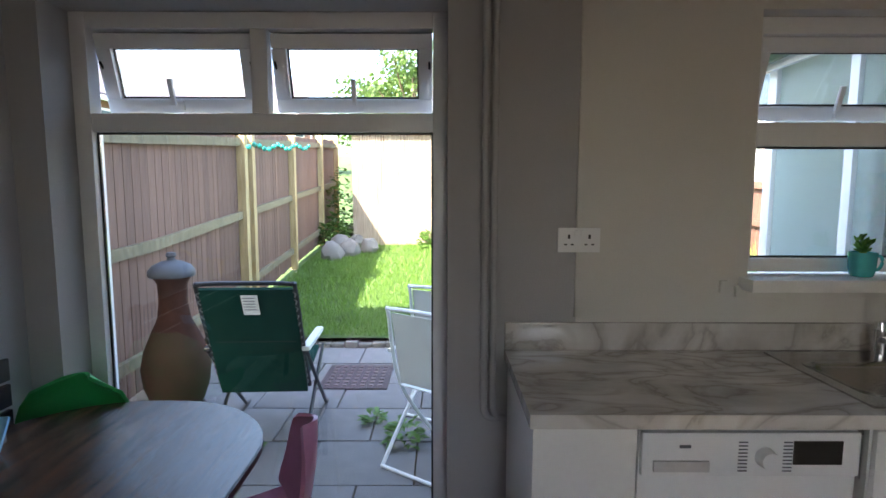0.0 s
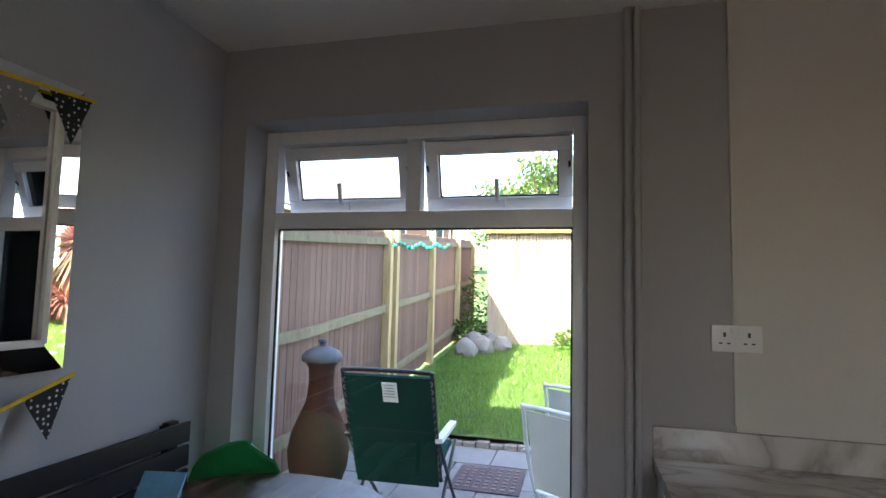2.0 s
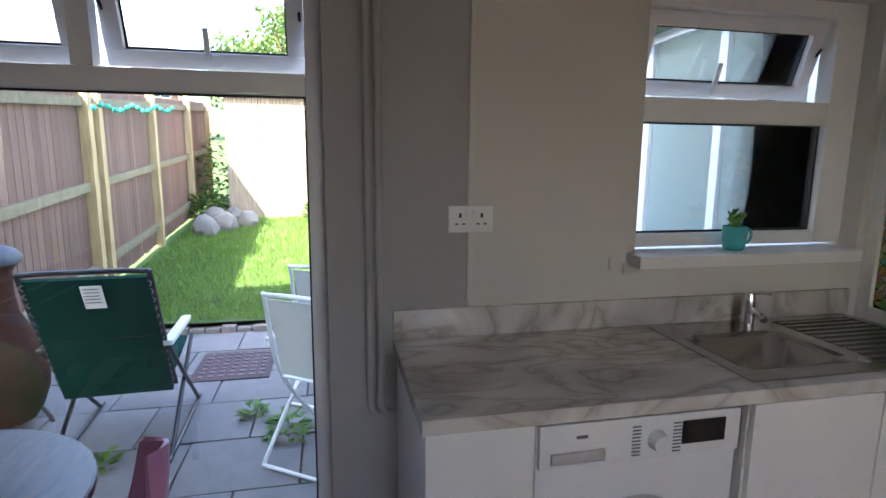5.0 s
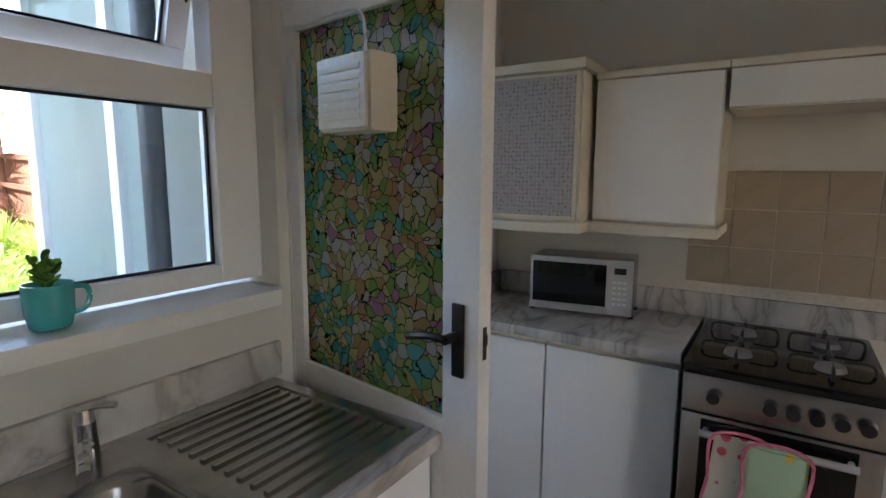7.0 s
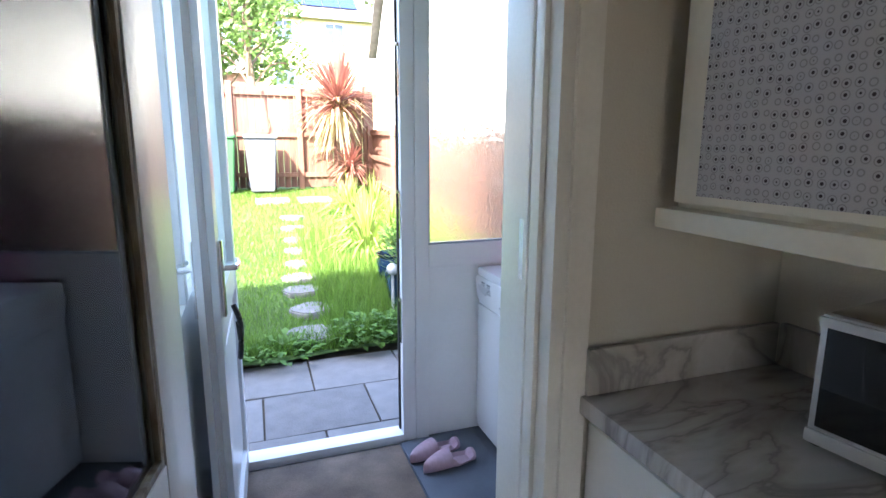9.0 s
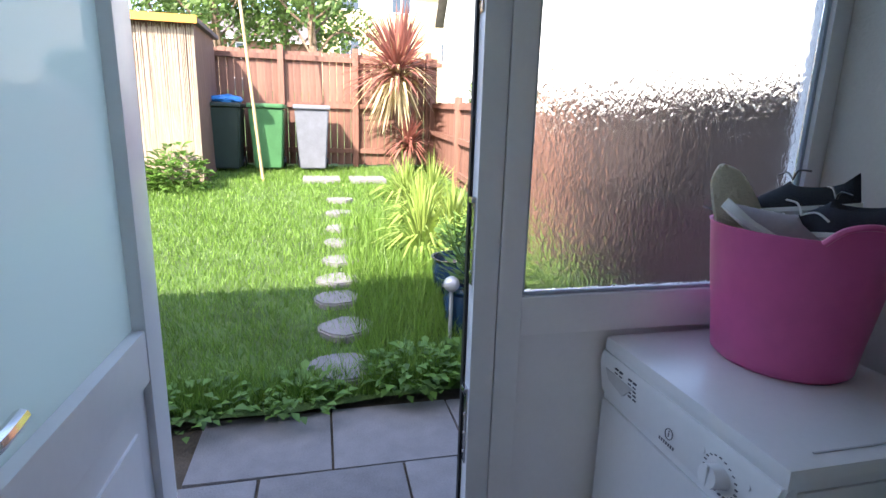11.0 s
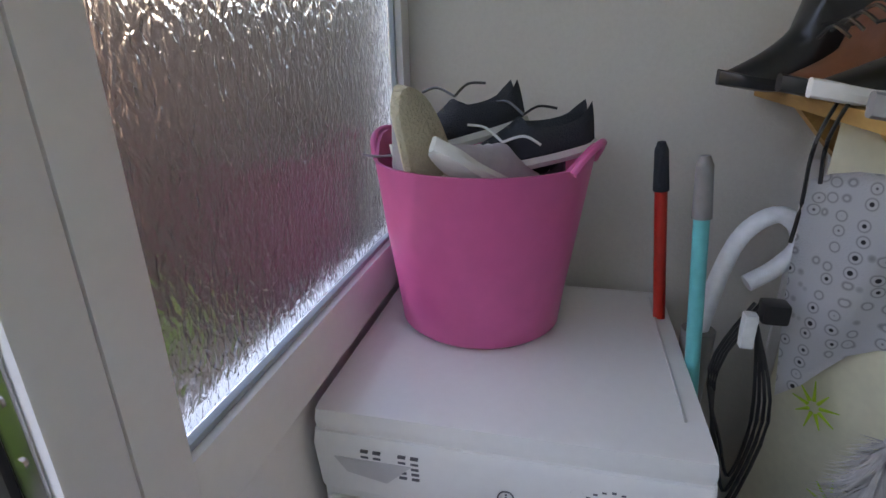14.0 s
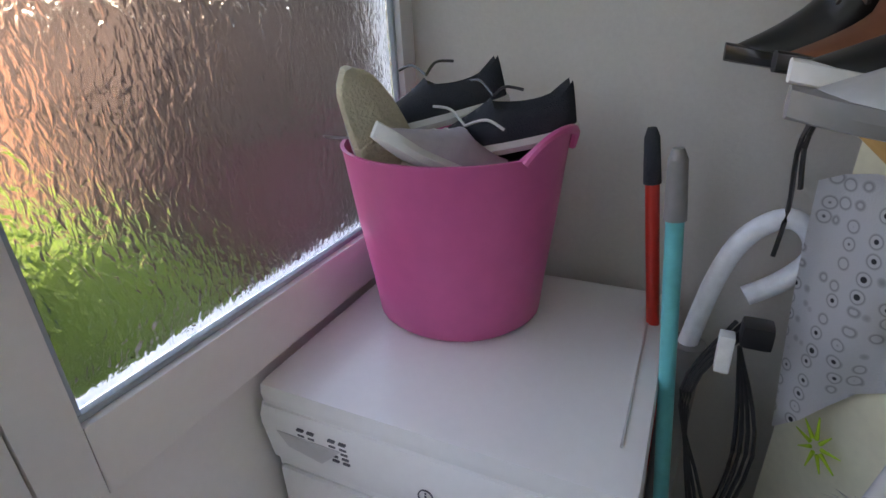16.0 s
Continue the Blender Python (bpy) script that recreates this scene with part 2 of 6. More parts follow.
M_TABLE = wood("dark_walnut", (0.045, 0.022, 0.013), (0.12, 0.062, 0.036), (9, 1, 9), 0.2, 2.5)
M_GREENCH = mat("green_plastic", (0.02, 0.33, 0.09), 0.35, var=0.04)
M_PINKCH = mat("pink_plastic", (0.62, 0.25, 0.40), 0.35, var=0.04)
M_TUB = mat("pink_rubber", (0.70, 0.12, 0.31), 0.38, var=0.05, scale=4, bump=0.06, bscale=30)
M_TEALMUG = mat("teal_glaze", (0.06, 0.42, 0.42), 0.2, var=0.06)
M_TILE = mat("beige_wall_tile", (0.42, 0.34, 0.25), 0.3, var=0.06, scale=9, per=0.12)
M_GROUT = mat("pale_grout", (0.62, 0.58, 0.50), 0.9, bump=0.2)
M_FLOORTILE = mat("cream_floor_tile", (0.55, 0.45, 0.34), 0.45, var=0.12, scale=12, per=0.25, bump=0.1, bscale=40)
M_FLOORGROUT = mat("brown_grout", (0.20, 0.15, 0.11), 0.9)
M_SLATE = mat("grey_mat_rubber", (0.11, 0.12, 0.14), 0.7, bump=0.3, bscale=150)
M_DOORMAT = mat("brown_coir", (0.20, 0.145, 0.11), 0.95, var=0.3, bump=0.8, bscale=250)
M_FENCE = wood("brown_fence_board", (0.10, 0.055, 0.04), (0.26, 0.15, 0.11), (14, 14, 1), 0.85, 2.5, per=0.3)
M_FENCEGREY = wood("weathered_fence_rail", (0.12, 0.10, 0.06), (0.30, 0.25, 0.15), (6, 6, 3), 0.85, 3, per=0.2)
M_FENCERED = wood("red_brown_fence_board", (0.10, 0.048, 0.034), (0.25, 0.12, 0.08), (12, 12, 1), 0.8, 2.5, per=0.3)
# darkened copy of the fence boards: the house's shade put into the colour
M_FENCESHADE = wood("shaded_fence_board", (0.022, 0.014, 0.012), (0.06, 0.038, 0.033), (12, 12, 1), 0.8, 2.5, per=0.3)
M_PALEWOOD = wood("pale_planed_wood", (0.36, 0.25, 0.11), (0.58, 0.43, 0.22), (8, 8, 1), 0.7, 3)
M_SLAB = mat("grey_paving", (0.17, 0.165, 0.165), 0.9, var=0.18, scale=9, bump=0.5, bscale=120, per=0.3)
M_SOIL = mat("soil", (0.06, 0.045, 0.03), 1.0, var=0.3, bump=0.8, bscale=40)
M_STONE = mat("garden_stone", (0.20, 0.185, 0.165), 0.9, var=0.2, scale=12, bump=0.5, bscale=50)
M_LAWN = mat("lawn_ground", (0.055, 0.10, 0.022), 1.0, var=0.3, scale=3, bump=0.6, bscale=90)
M_BLADE = leafy("grass_blade", (0.13, 0.24, 0.035))
M_LEAF = leafy("garden_leaf", (0.10, 0.20, 0.035))
M_TREELEAF = leafy("tree_leaf", (0.10, 0.17, 0.04))
M_REDLEAF = leafy("red_sword_leaf", (0.30, 0.12, 0.09))
M_YELLEAF = leafy("straw_sword_leaf", (0.55, 0.46, 0.24))
M_CLUMP = leafy("strap_leaf", (0.28, 0.38, 0.08))
M_BARK = mat("bark", (0.16, 0.11, 0.075), 0.95, var=0.3, bump=0.6, bscale=40)
M_CLAY = mat("chiminea_clay", (0.050, 0.020, 0.013), 0.85, spec=0.15, var=0.3, scale=7, bump=0.15, bscale=50)
M_SLATEBLUE = mat("grey_blue_clay", (0.065, 0.07, 0.085), 0.6, var=0.15)
M_GREENFAB = mat("dark_green_mesh_fabric", (0.005, 0.036, 0.028), 0.9, spec=0.1, var=0.08, bump=0.3, bscale=400)
M_WHITEFAB = mat("white_mesh_fabric", (0.62, 0.64, 0.60), 0.8, var=0.06, bump=0.3, bscale=400)
M_WHITEMETAL = mat("white_enamelled_tube", (0.72, 0.74, 0.73), 0.4, var=0.03)
M_IRON = mat("cast_iron_cover", (0.06, 0.042, 0.045), 0.7, 0.3, var=0.2, bump=0.3)
M_BINGREEN = mat("green_bin_plastic", (0.05, 0.16, 0.06), 0.5)
M_BINGREY = mat("grey_bin_plastic", (0.16, 0.17, 0.19), 0.5)
M_BINBLACK = mat("dark_bin_plastic", (0.02, 0.035, 0.03), 0.5)
M_BLUEBAG = mat("blue_plastic_bag", (0.03, 0.22, 0.55), 0.4)
M_REED = wood("reed_screen", (0.26, 0.20, 0.14), (0.50, 0.42, 0.32), (60, 60, 1.5), 0.95, 2)
M_ORANGE = mat("orange_edge_board", (0.55, 0.25, 0.03), 0.6)
M_RENDER = mat("white_render", (0.74, 0.73, 0.69), 0.9, var=0.05, bump=0.3, bscale=60)
M_RENDERY = mat("yellow_render", (0.60, 0.50, 0.28), 0.9, var=0.05, bump=0.3, bscale=60)
M_BRICKFAR = mat("far_brick", (0.22, 0.12, 0.09), 0.9, var=0.2, scale=5)
M_ROOF = mat("roof_tile", (0.12, 0.10, 0.10), 0.85, var=0.2, scale=4)
M_DARKGLASS = mat("far_window_glass", (0.05, 0.07, 0.09), 0.1)
M_SOLAR = mat("solar_panel", (0.02, 0.04, 0.12), 0.15)
M_HILL = mat("wooded_hill", (0.13, 0.20, 0.12), 1.0, var=0.35, scale=0.08)
M_POT = mat("blue_glazed_pot", (0.012, 0.035, 0.075), 0.18, var=0.2)
M_ROUGHWALL = mat("rough_white_plaster", (0.66, 0.64, 0.60), 0.95, var=0.08, bump=1.0, bscale=70)
M_BEIGEWALL = mat("beige_wall_paint", (0.62, 0.59, 0.54), 0.8, var=0.04, scale=1.5, bump=0.15, bscale=120)
M_RED = mat("red_tube", (0.50, 0.025, 0.015), 0.35)
M_TEAL = mat("turquoise_tube", (0.08, 0.48, 0.50), 0.35)
M_GREYPL = mat("grey_plastic", (0.22, 0.21, 0.21), 0.4)
M_FUR = mat("grey_fibres", (0.40, 0.38, 0.37), 0.95, var=0.3)
M_NAVY = mat("navy_knit", (0.025, 0.03, 0.04), 0.85, bump=0.4, bscale=350)
M_SOLE = mat("white_rubber_sole", (0.66, 0.65, 0.62), 0.6, var=0.08)
M_CREAMSOLE = mat("cream_rubber_sole", (0.58, 0.52, 0.38), 0.7, var=0.1, bump=0.7, bscale=170)
M_GREYSHOE = mat("grey_leather", (0.32, 0.30, 0.32), 0.5, bump=0.2, bscale=200)
M_SILVERSHOE = mat("silver_leather", (0.55, 0.56, 0.58), 0.3, 0.4)
M_BROWNLEATHER = mat("brown_leather", (0.20, 0.07, 0.035), 0.5)
M_LILAC = mat("lilac_foam", (0.42, 0.28, 0.33), 0.7)
M_PLANK = wood("stained_pine", (0.30, 0.15, 0.04), (0.55, 0.33, 0.11), (1, 8, 8), 0.6, 4)
M_OVENGLASS = mat("black_oven_glass", (0.006, 0.006, 0.007), 0.06)
M_INK = mat("grey_print", (0.10, 0.10, 0.12), 0.5)
M_BLUEDOT = mat("blue_print", (0.01, 0.07, 0.32), 0.4)
M_LABEL = mat("white_paper", (0.75, 0.76, 0.74), 0.8)
M_DAISY = pattern_cloth("daisy_print_paper", (0.46, 0.43, 0.43), (0.05, 0.035, 0.04), 62, hollow=True)
M_FLORAL = pattern_cloth("floral_quilt", (0.62, 0.60, 0.50), (0.55, 0.10, 0.14), 22, 0.3)
M_FLORALG = pattern_cloth("floral_quilt_green", (0.42, 0.58, 0.40), (0.70, 0.55, 0.08), 24, 0.3)
M_PINKTRIM = mat("pink_piping", (0.62, 0.16, 0.24), 0.8)
M_YELLOW = mat("yellow_cotton", (0.72, 0.50, 0.03), 0.9)
M_DOTS = pattern_cloth("black_spotted_cotton", (0.02, 0.02, 0.025), (0.7, 0.7, 0.7), 55, 0.22)
M_DOTSW = pattern_cloth("cream_spotted_cotton", (0.70, 0.66, 0.36), (0.75, 0.74, 0.70), 50, 0.25)
M_GREYCOT = mat("grey_cotton", (0.42, 0.42, 0.45), 0.9)
M_ZIG = pattern_cloth("chevron_cotton", (0.30, 0.30, 0.31), (0.66, 0.66, 0.66), 60, 0.35)
M_COLOURIN = pattern_cloth("doodle_print_cotton", (0.70, 0.70, 0.72), (0.05, 0.05, 0.06), 38, hollow=True)
M_TREEPRINT = mat("cream_board_cover", (0.60, 0.57, 0.42), 0.9, var=0.06)
M_LIME = mat("lime_print", (0.35, 0.55, 0.03), 0.9)
M_TABLET = mat("tablet_screen", (0.20, 0.50, 0.78), 0.15)


# ---- mesh helpers ----
def bx(bm, x0, x1, y0, y1, z0, z1, bevel=0.0, m=None):
    """Adds a box, bevelled if asked for, and returns its vertices."""
    mm = Matrix.Translation(((x0 + x1) / 2, (y0 + y1) / 2, (z0 + z1) / 2)) @ Matrix.Diagonal((abs(x1 - x0), abs(y1 - y0), abs(z1 - z0), 1))
    vs = bmesh.ops.create_cube(bm, size=1.0, matrix=(m @ mm if m else mm))["verts"]
    if bevel:
        es = list({e for v in vs for e in v.link_edges})
        bmesh.ops.bevel(bm, geom=es, offset=bevel, segments=2, affect='EDGES', profile=0.7)
    return vs


def boxm(*a, **k):
    bm = bmesh.new()
    bx(bm, *a, **k)
    return bm


def cyl(bm, a, b, r, r2=None, seg=14):
    a, b = Vector(a), Vector(b)
    d = b - a
    mm = Matrix.Translation((a + b) / 2) @ d.to_track_quat('Z', 'Y').to_matrix().to_4x4()
    bmesh.ops.create_cone(bm, cap_ends=True, segments=seg, radius1=r, radius2=r if r2 is None else r2, depth=d.length, matrix=mm)


def tube(bm, pts, r, seg=8, closed=False):
    """A round tube along a smooth run of points."""
    P = [Vector(p) for p in pts]
    Q, n = [], len(P)
    for i in range(n if closed else n - 1):
        p0, p1, p2, p3 = (P[(i - 1) % n] if closed or i else P[0]), P[i], P[(i + 1) % n], (P[(i + 2) % n] if closed or i + 2 < n else P[-1])
        for k in range(5):
            t = k / 5
            Q.append(0.5 * ((2 * p1) + (p2 - p0) * t + (2 * p0 - 5 * p1 + 4 * p2 - p3) * t * t + (3 * p1 - p0 - 3 * p2 + p3) * t ** 3))
    if not closed:
        Q.append(P[-1])
    rings = []
    for i, q in enumerate(Q):
        d = (Q[(i + 1) % len(Q)] - Q[i - 1]) if closed else (Q[min(i + 1, len(Q) - 1)] - Q[max(i - 1, 0)])
        f = d.normalized().to_track_quat('Z', 'Y').to_matrix()
        rings.append([bm.verts.new(q + f @ Vector((r * math.cos(a), r * math.sin(a), 0))) for a in (2 * math.pi * k / seg for k in range(seg))])
    for i in range(len(rings) if closed else len(rings) - 1):
        A, B = rings[i], rings[(i + 1) % len(rings)]
        for k in range(seg):
            bm.faces.new((A[k], A[(k + 1) % seg], B[(k + 1) % seg], B[k]))
    if not closed:
        bm.faces.new(list(reversed(rings[0])))
        bm.faces.new(rings[-1])


def lathe(bm, profile, c=(0, 0, 0), seg=32, squash=1.0):
    """Turns (radius, height) pairs round the upright axis."""
    rings = []
    for r, z in profile:
        rings.append([bm.verts.new((c[0] + max(r, 1e-4) * math.cos(a), c[1] + squash * max(r, 1e-4) * math.sin(a), c[2] + z)) for a in (2 * math.pi * k / seg for k in range(seg))])
    for A, B in zip(rings, rings[1:]):
        for k in range(seg):
            bm.faces.new((A[k], A[(k + 1) % seg], B[(k + 1) % seg], B[k]))


def slab_poly(bm, pts, z0, z1, bevel=0.0):
    """A flat plate with the outline pts."""
    f = bm.faces.new([bm.verts.new((x, y, z0)) for x, y in pts])
    r = bmesh.ops.extrude_face_region(bm, geom=[f])
    vs = [g for g in r["geom"] if isinstance(g, bmesh.types.BMVert)]
    for v in vs:
        v.co.z = z1
    bmesh.ops.recalc_face_normals(bm, faces=bm.faces[:])
    if bevel:
        es = [e for e in bm.edges if len(e.link_faces) == 2 and e.calc_face_angle(0) > 0.8]
        bmesh.ops.bevel(bm, geom=es, offset=bevel, segments=2, affect='EDGES')


def prism(bm, pts3, d):
    """A plate from coplanar 3D points, thickened along the vector d."""
    d = Vector(d)
    A = [bm.verts.new(p) for p in pts3]
    B = [bm.verts.new(Vector(p) + d) for p in pts3]
    n = len(A)
    bm.faces.new(list(reversed(A)))
    bm.faces.new(B)
    for i in range(n):
        bm.faces.new((A[i], A[(i + 1) % n], B[(i + 1) % n], B[i]))
    bmesh.ops.recalc_face_normals(bm, faces=bm.faces[:])


def mesh_of(name, bm, material, smooth=None):
    me = bpy.data.meshes.new(name)
    if smooth is None:
        smooth = 35
    bmesh.ops.recalc_face_normals(bm, faces=bm.faces[:])
    for f in bm.faces:
        f.smooth = True
    for e in bm.edges:
        if len(e.link_faces) == 2 and e.calc_face_angle(0) > radians(smooth):
            e.smooth = False
    bm.to_mesh(me)
    bm.free()
    me.materials.append(material)
    return me


def thing(name, label, category, at=(0, 0, 0), rz=0.0, group="", kind="", rx=0.0, ry=0.0):
    ob = new(name)
    ob.empty_display_size = 0.1
    ob.matrix_basis = pose(*at, rx, ry, rz)
    return tagged(ob, label, category, group, kind)


def part(name, bm, material, parent, label="", smooth=None):
    ob = new(name, mesh_of(name, bm, material, smooth))
    ob.parent = parent
    return tagged(ob, label)


def solid(name, bm, material, label, category, group="", kind="", smooth=None):
    return tagged(new(name, mesh_of(name, bm, material, smooth)), label, category, group, kind)


def structure(name, bm, material, label):
    return solid(name, bm, material, label, name.split("_")[0], kind="structure")


def no_shadow(ob):
    ob.visible_shadow = False
    return ob


def writing(body, size, material, parent, m, name="lettering"):
    cu = bpy.data.curves.new(name, 'FONT')
    cu.body, cu.size, cu.extrude, cu.resolution_u = body, size, 0.0004, 3
    cu.align_x, cu.align_y = 'CENTER', 'CENTER'
    cu.materials.append(material)
    ob = new(name, cu)
    ob.parent = parent
    ob.matrix_basis = m
    return ob


# ---- the house: walls, floors, ceilings ----
NY0, NY1 = 2.60, 2.80           # garden wall of the house, inner and outer face
XW, XE, CEIL = -0.53, 4.42, 2.467
PX0, PX1, PZ1 = -0.41, 1.003, 2.145   # patio window opening
KX0, KX1, KZ0, KZ1 = 2.085, 3.06, 1.165, 2.105  # kitchen window opening
DX0, DX1, DZ1 = 3.125, 3.80, 2.02      # doorway to the lean-to

bm = bmesh.new()
bx(bm, XW - 0.2, PX0, NY0, NY1, -0.2, CEIL)
bx(bm, PX0, PX1, NY0, NY1, PZ1, CEIL)
bx(bm, PX0, PX1, NY0, NY1, -0.2, 0.06)
bx(bm, PX1, 1.47, NY0, NY1, -0.2, CEIL)
structure("wall_north_dining", bm, M_GREY, "warm grey painted plaster wall round the patio window")
bm = bmesh.new()
bx(bm, 1.47, KX0, NY0, NY1, -0.2, CEIL)
bx(bm, KX0, KX1, NY0, NY1, -0.2, KZ0)
bx(bm, KX0, KX1, NY0, NY1, KZ1, CEIL)
bx(bm, KX1, DX0 - 0.03, NY0, NY1, -0.2, CEIL)
bx(bm, DX0 - 0.03, DX1 + 0.03, NY0, NY1, DZ1 + 0.03, CEIL)
bx(bm, DX1 + 0.03, XE, NY0, NY1, -0.2, CEIL)
structure("wall_north_kitchen", bm, M_CREAM, "cream painted plaster wall behind the worktop")
structure("wall_west", boxm(XW - 0.2, XW, -1.6, NY0, -0.2, CEIL), M_BLUEGREY, "pale blue-grey painted plaster wall")
structure("wall_east", boxm(XE, XE + 0.2, -1.6, NY1, -0.2, CEIL), M_CREAM, "cream painted kitchen wall")
bm = bmesh.new()
# unseen opening, added to let more daylight into the room from behind
SW0, SW1, SWZ = 1.2, 1.8, 2.2
bx(bm, XW - 0.2, SW0, -1.8, -1.6, -0.2, CEIL)
bx(bm, SW1, XE + 0.2, -1.8, -1.6, -0.2, CEIL)
bx(bm, SW0, SW1, -1.8, -1.6, SWZ, CEIL)
bx(bm, SW0, SW1, -1.8, -1.6, -0.2, 1.0)
structure("wall_south", bm, M_CREAM, "plain cream painted wall with an unseen opening added for daylight")
structure("ceiling", boxm(XW - 0.2, XE + 0.2, -1.8, NY1, CEIL, CEIL + 0.15), M_CEIL, "off-white painted ceiling")
structure("floor", boxm(XW - 0.2, XE + 0.2, -1.8, NY1, -0.2, -0.012), M_FLOORGROUT, "floor bed with brown grout between cream tiles")
# upper storey and roof above, that shade the garden
bm = bmesh.new()
bx(bm, -6, 4.9, -1.75, 2.75, 2.62, 4.9)
prism(bm, [(-6.2, -1.9, 4.9), (-6.2, 3.1, 4.9), (-6.2, 0.6, 6.4)], (11.3, 0, 0))
structure("wall_upper_storey", bm, M_RENDER, "rendered upper storey and roof of the house")

# baseboard under the radiator wall
structure("baseboard", boxm(XW, XW + 0.018, -1.6, NY0, 0, 0.12, bevel=0.004), M_GLOSSWHITE, "white gloss skirting board")
structure("trim_edge", boxm(1.462, 1.478, NY0 - 0.012, NY0 + 0.002, 1.03, CEIL, bevel=0.004), M_CREAM, "narrow painted bead where grey meets cream")


def sash_window(ob, x0, x1, z0, z1, y, tilt, handle_x):
    """A top-hung opening light with its pane, pushed out at the foot."""
    w, t = 0.055, 0.05
    m = Matrix.Translation((0, y, z1)) @ Matrix.Rotation(radians(tilt), 4, 'X') @ Matrix.Translation((0, 0, -z1))
    b = bmesh.new()
    bx(b, x0, x1, 0, t, z0, z0 + w, 0.008, m)
    bx(b, x0, x1, 0, t, z1 - w, z1, 0.008, m)
    bx(b, x0, x0 + w, 0.001, t - .001, z0 + w, z1 - w, 0, m)
    bx(b, x1 - w, x1, 0.001, t - .001, z0 + w, z1 - w, 0, m)
    s = part("sash", b, M_UPVC, ob, "white plastic top-hung sash pushed open")
    b = bmesh.new()
    bx(b, x0 + w, x1 - w, t * .5, t * .62, z0 + w, z0 + w + .006, 0, m)
    bx(b, x0 + w, x1 - w, t * .5, t * .62, z1 - w - .006, z1 - w, 0, m)
    bx(b, x0 + w, x0 + w + .006, t * .5, t * .62, z0 + w, z1 - w, 0, m)
    bx(b, x1 - w - .006, x1 - w, t * .5, t * .62, z0 + w, z1 - w, 0, m)
    part("gasket", b, M_GASKET, s)
    no_shadow(part("pane", boxm(x0 + w + .006, x1 - w - .006, t * .5, t * .6, z0 + w + .006, z1 - w - .006, 0, m), M_GLASS, s))
    b = bmesh.new()
    bx(b, handle_x - .012, handle_x + .012, -.014, 0.002, z0 + .012, z0 + .05, .003, m)
    bx(b, handle_x - .03, handle_x - .012, -.03, -.014, z0 + .035, z0 + .135, .004, m)
    part("window_handle", b, M_UPVC, s, "white window catch handle")
    b = bmesh.new()
    for x in (x0 + .012, x1 - .012):
        cyl(b, (x, y + .02, z1 - .10), (x, y + .05 + .6 * math.sin(radians(tilt)) * (z1 - z0), z0 + .12), .005, seg=6)
    part("stay", b, M_DARKMETAL, ob, "dark metal friction stay")


def fixed_pane(ob, x0, x1, z0, z1, y):
    b = bmesh.new()
    g = .007
    for a in ((x0, x1, z0, z0 + g), (x0, x1, z1 - g, z1), (x0, x0 + g, z0 + g, z1 - g), (x1 - g, x1, z0 + g, z1 - g)):
        bx(b, a[0], a[1], y - .004, y + .006, a[2], a[3])
    part("gasket", b, M_GASKET, ob)
    no_shadow(part("pane", boxm(x0 + g, x1 - g, y, y + .005, z0 + g, z1 - g), M_GLASS, ob))


# patio window: two top lights over one large pane
w1 = thing("window_1", "white plastic patio window with two open top lights", "window", kind="structure")
FY = 2.755
b = bmesh.new()
bx(b, PX0, PX0 + .062, FY, FY + .07, .06, PZ1, .006)
bx(b, PX1 - .055, PX1, FY, FY + .07, .06, PZ1, .006)
bx(b, PX0 + .062, PX1 - .055, FY + .002, FY + .068, 2.085, PZ1, .006)
bx(b, PX0 + .062, PX1 - .055, FY + .002, FY + .068, .06, .16, .006)
bx(b, PX0 + .062, PX1 - .055, FY + .002, FY + .068, 1.705, 1.775, .006)
bx(b, .262, .326, FY + .004, FY + .066, 1.775, 2.085, .006)
part("window_frame", b, M_UPVC, w1)
fixed_pane(w1, PX0 + .062, PX1 - .055, .16, 1.705, FY + .035)
sash_window(w1, PX0 + .066, .26, 1.778, 2.075, FY + .03, 17, -.05)
sash_window(w1, .328, PX1 - .058, 1.778, 2.075, FY + .03, 17, .66)

# kitchen window
w2 = thing("window_2", "white plastic kitchen window with an open top light", "window", kind="structure")
KY = 2.675
b = bmesh.new()
bx(b, KX0, KX0 + .05, KY, KY + .07, KZ0 + .02, KZ1, .006)
bx(b, KX1 - .13, KX1, KY, KY + .07, KZ0 + .02, KZ1, .006)
bx(b, KX0 + .05, KX1 - .13, KY + .002, KY + .068, KZ0 + .02, KZ0 + .07, .006)
bx(b, KX0 + .05, KX1 - .13, KY + .002, KY + .068, KZ1 - .06, KZ1, .006)
bx(b, KX0 + .05, KX1 - .13, KY + .002, KY + .068, 1.648, 1.735, .006)
part("window_frame", b, M_UPVC, w2)
fixed_pane(w2, KX0 + .05, KX1 - .13, KZ0 + .07, 1.648, KY + .035)
sash_window(w2, KX0 + .052, KX1 - .132, 1.738, KZ1 - .062, KY + .03, 18, 2.5)
part("window_sill", boxm(KX0 - .03, KX1 - .07, NY0 - .09, KY + .002, KZ0 - .03, KZ0 + .014, bevel=.006), M_GLOSSWHITE, w2, "white gloss window sill")
structure("trim_sill", boxm(KX0 - .045, KX1 - .006, NY0 - .014, NY0, KZ0 - .06, KZ0 - .02, bevel=.003), M_CREAM, "cream painted board below the sill")

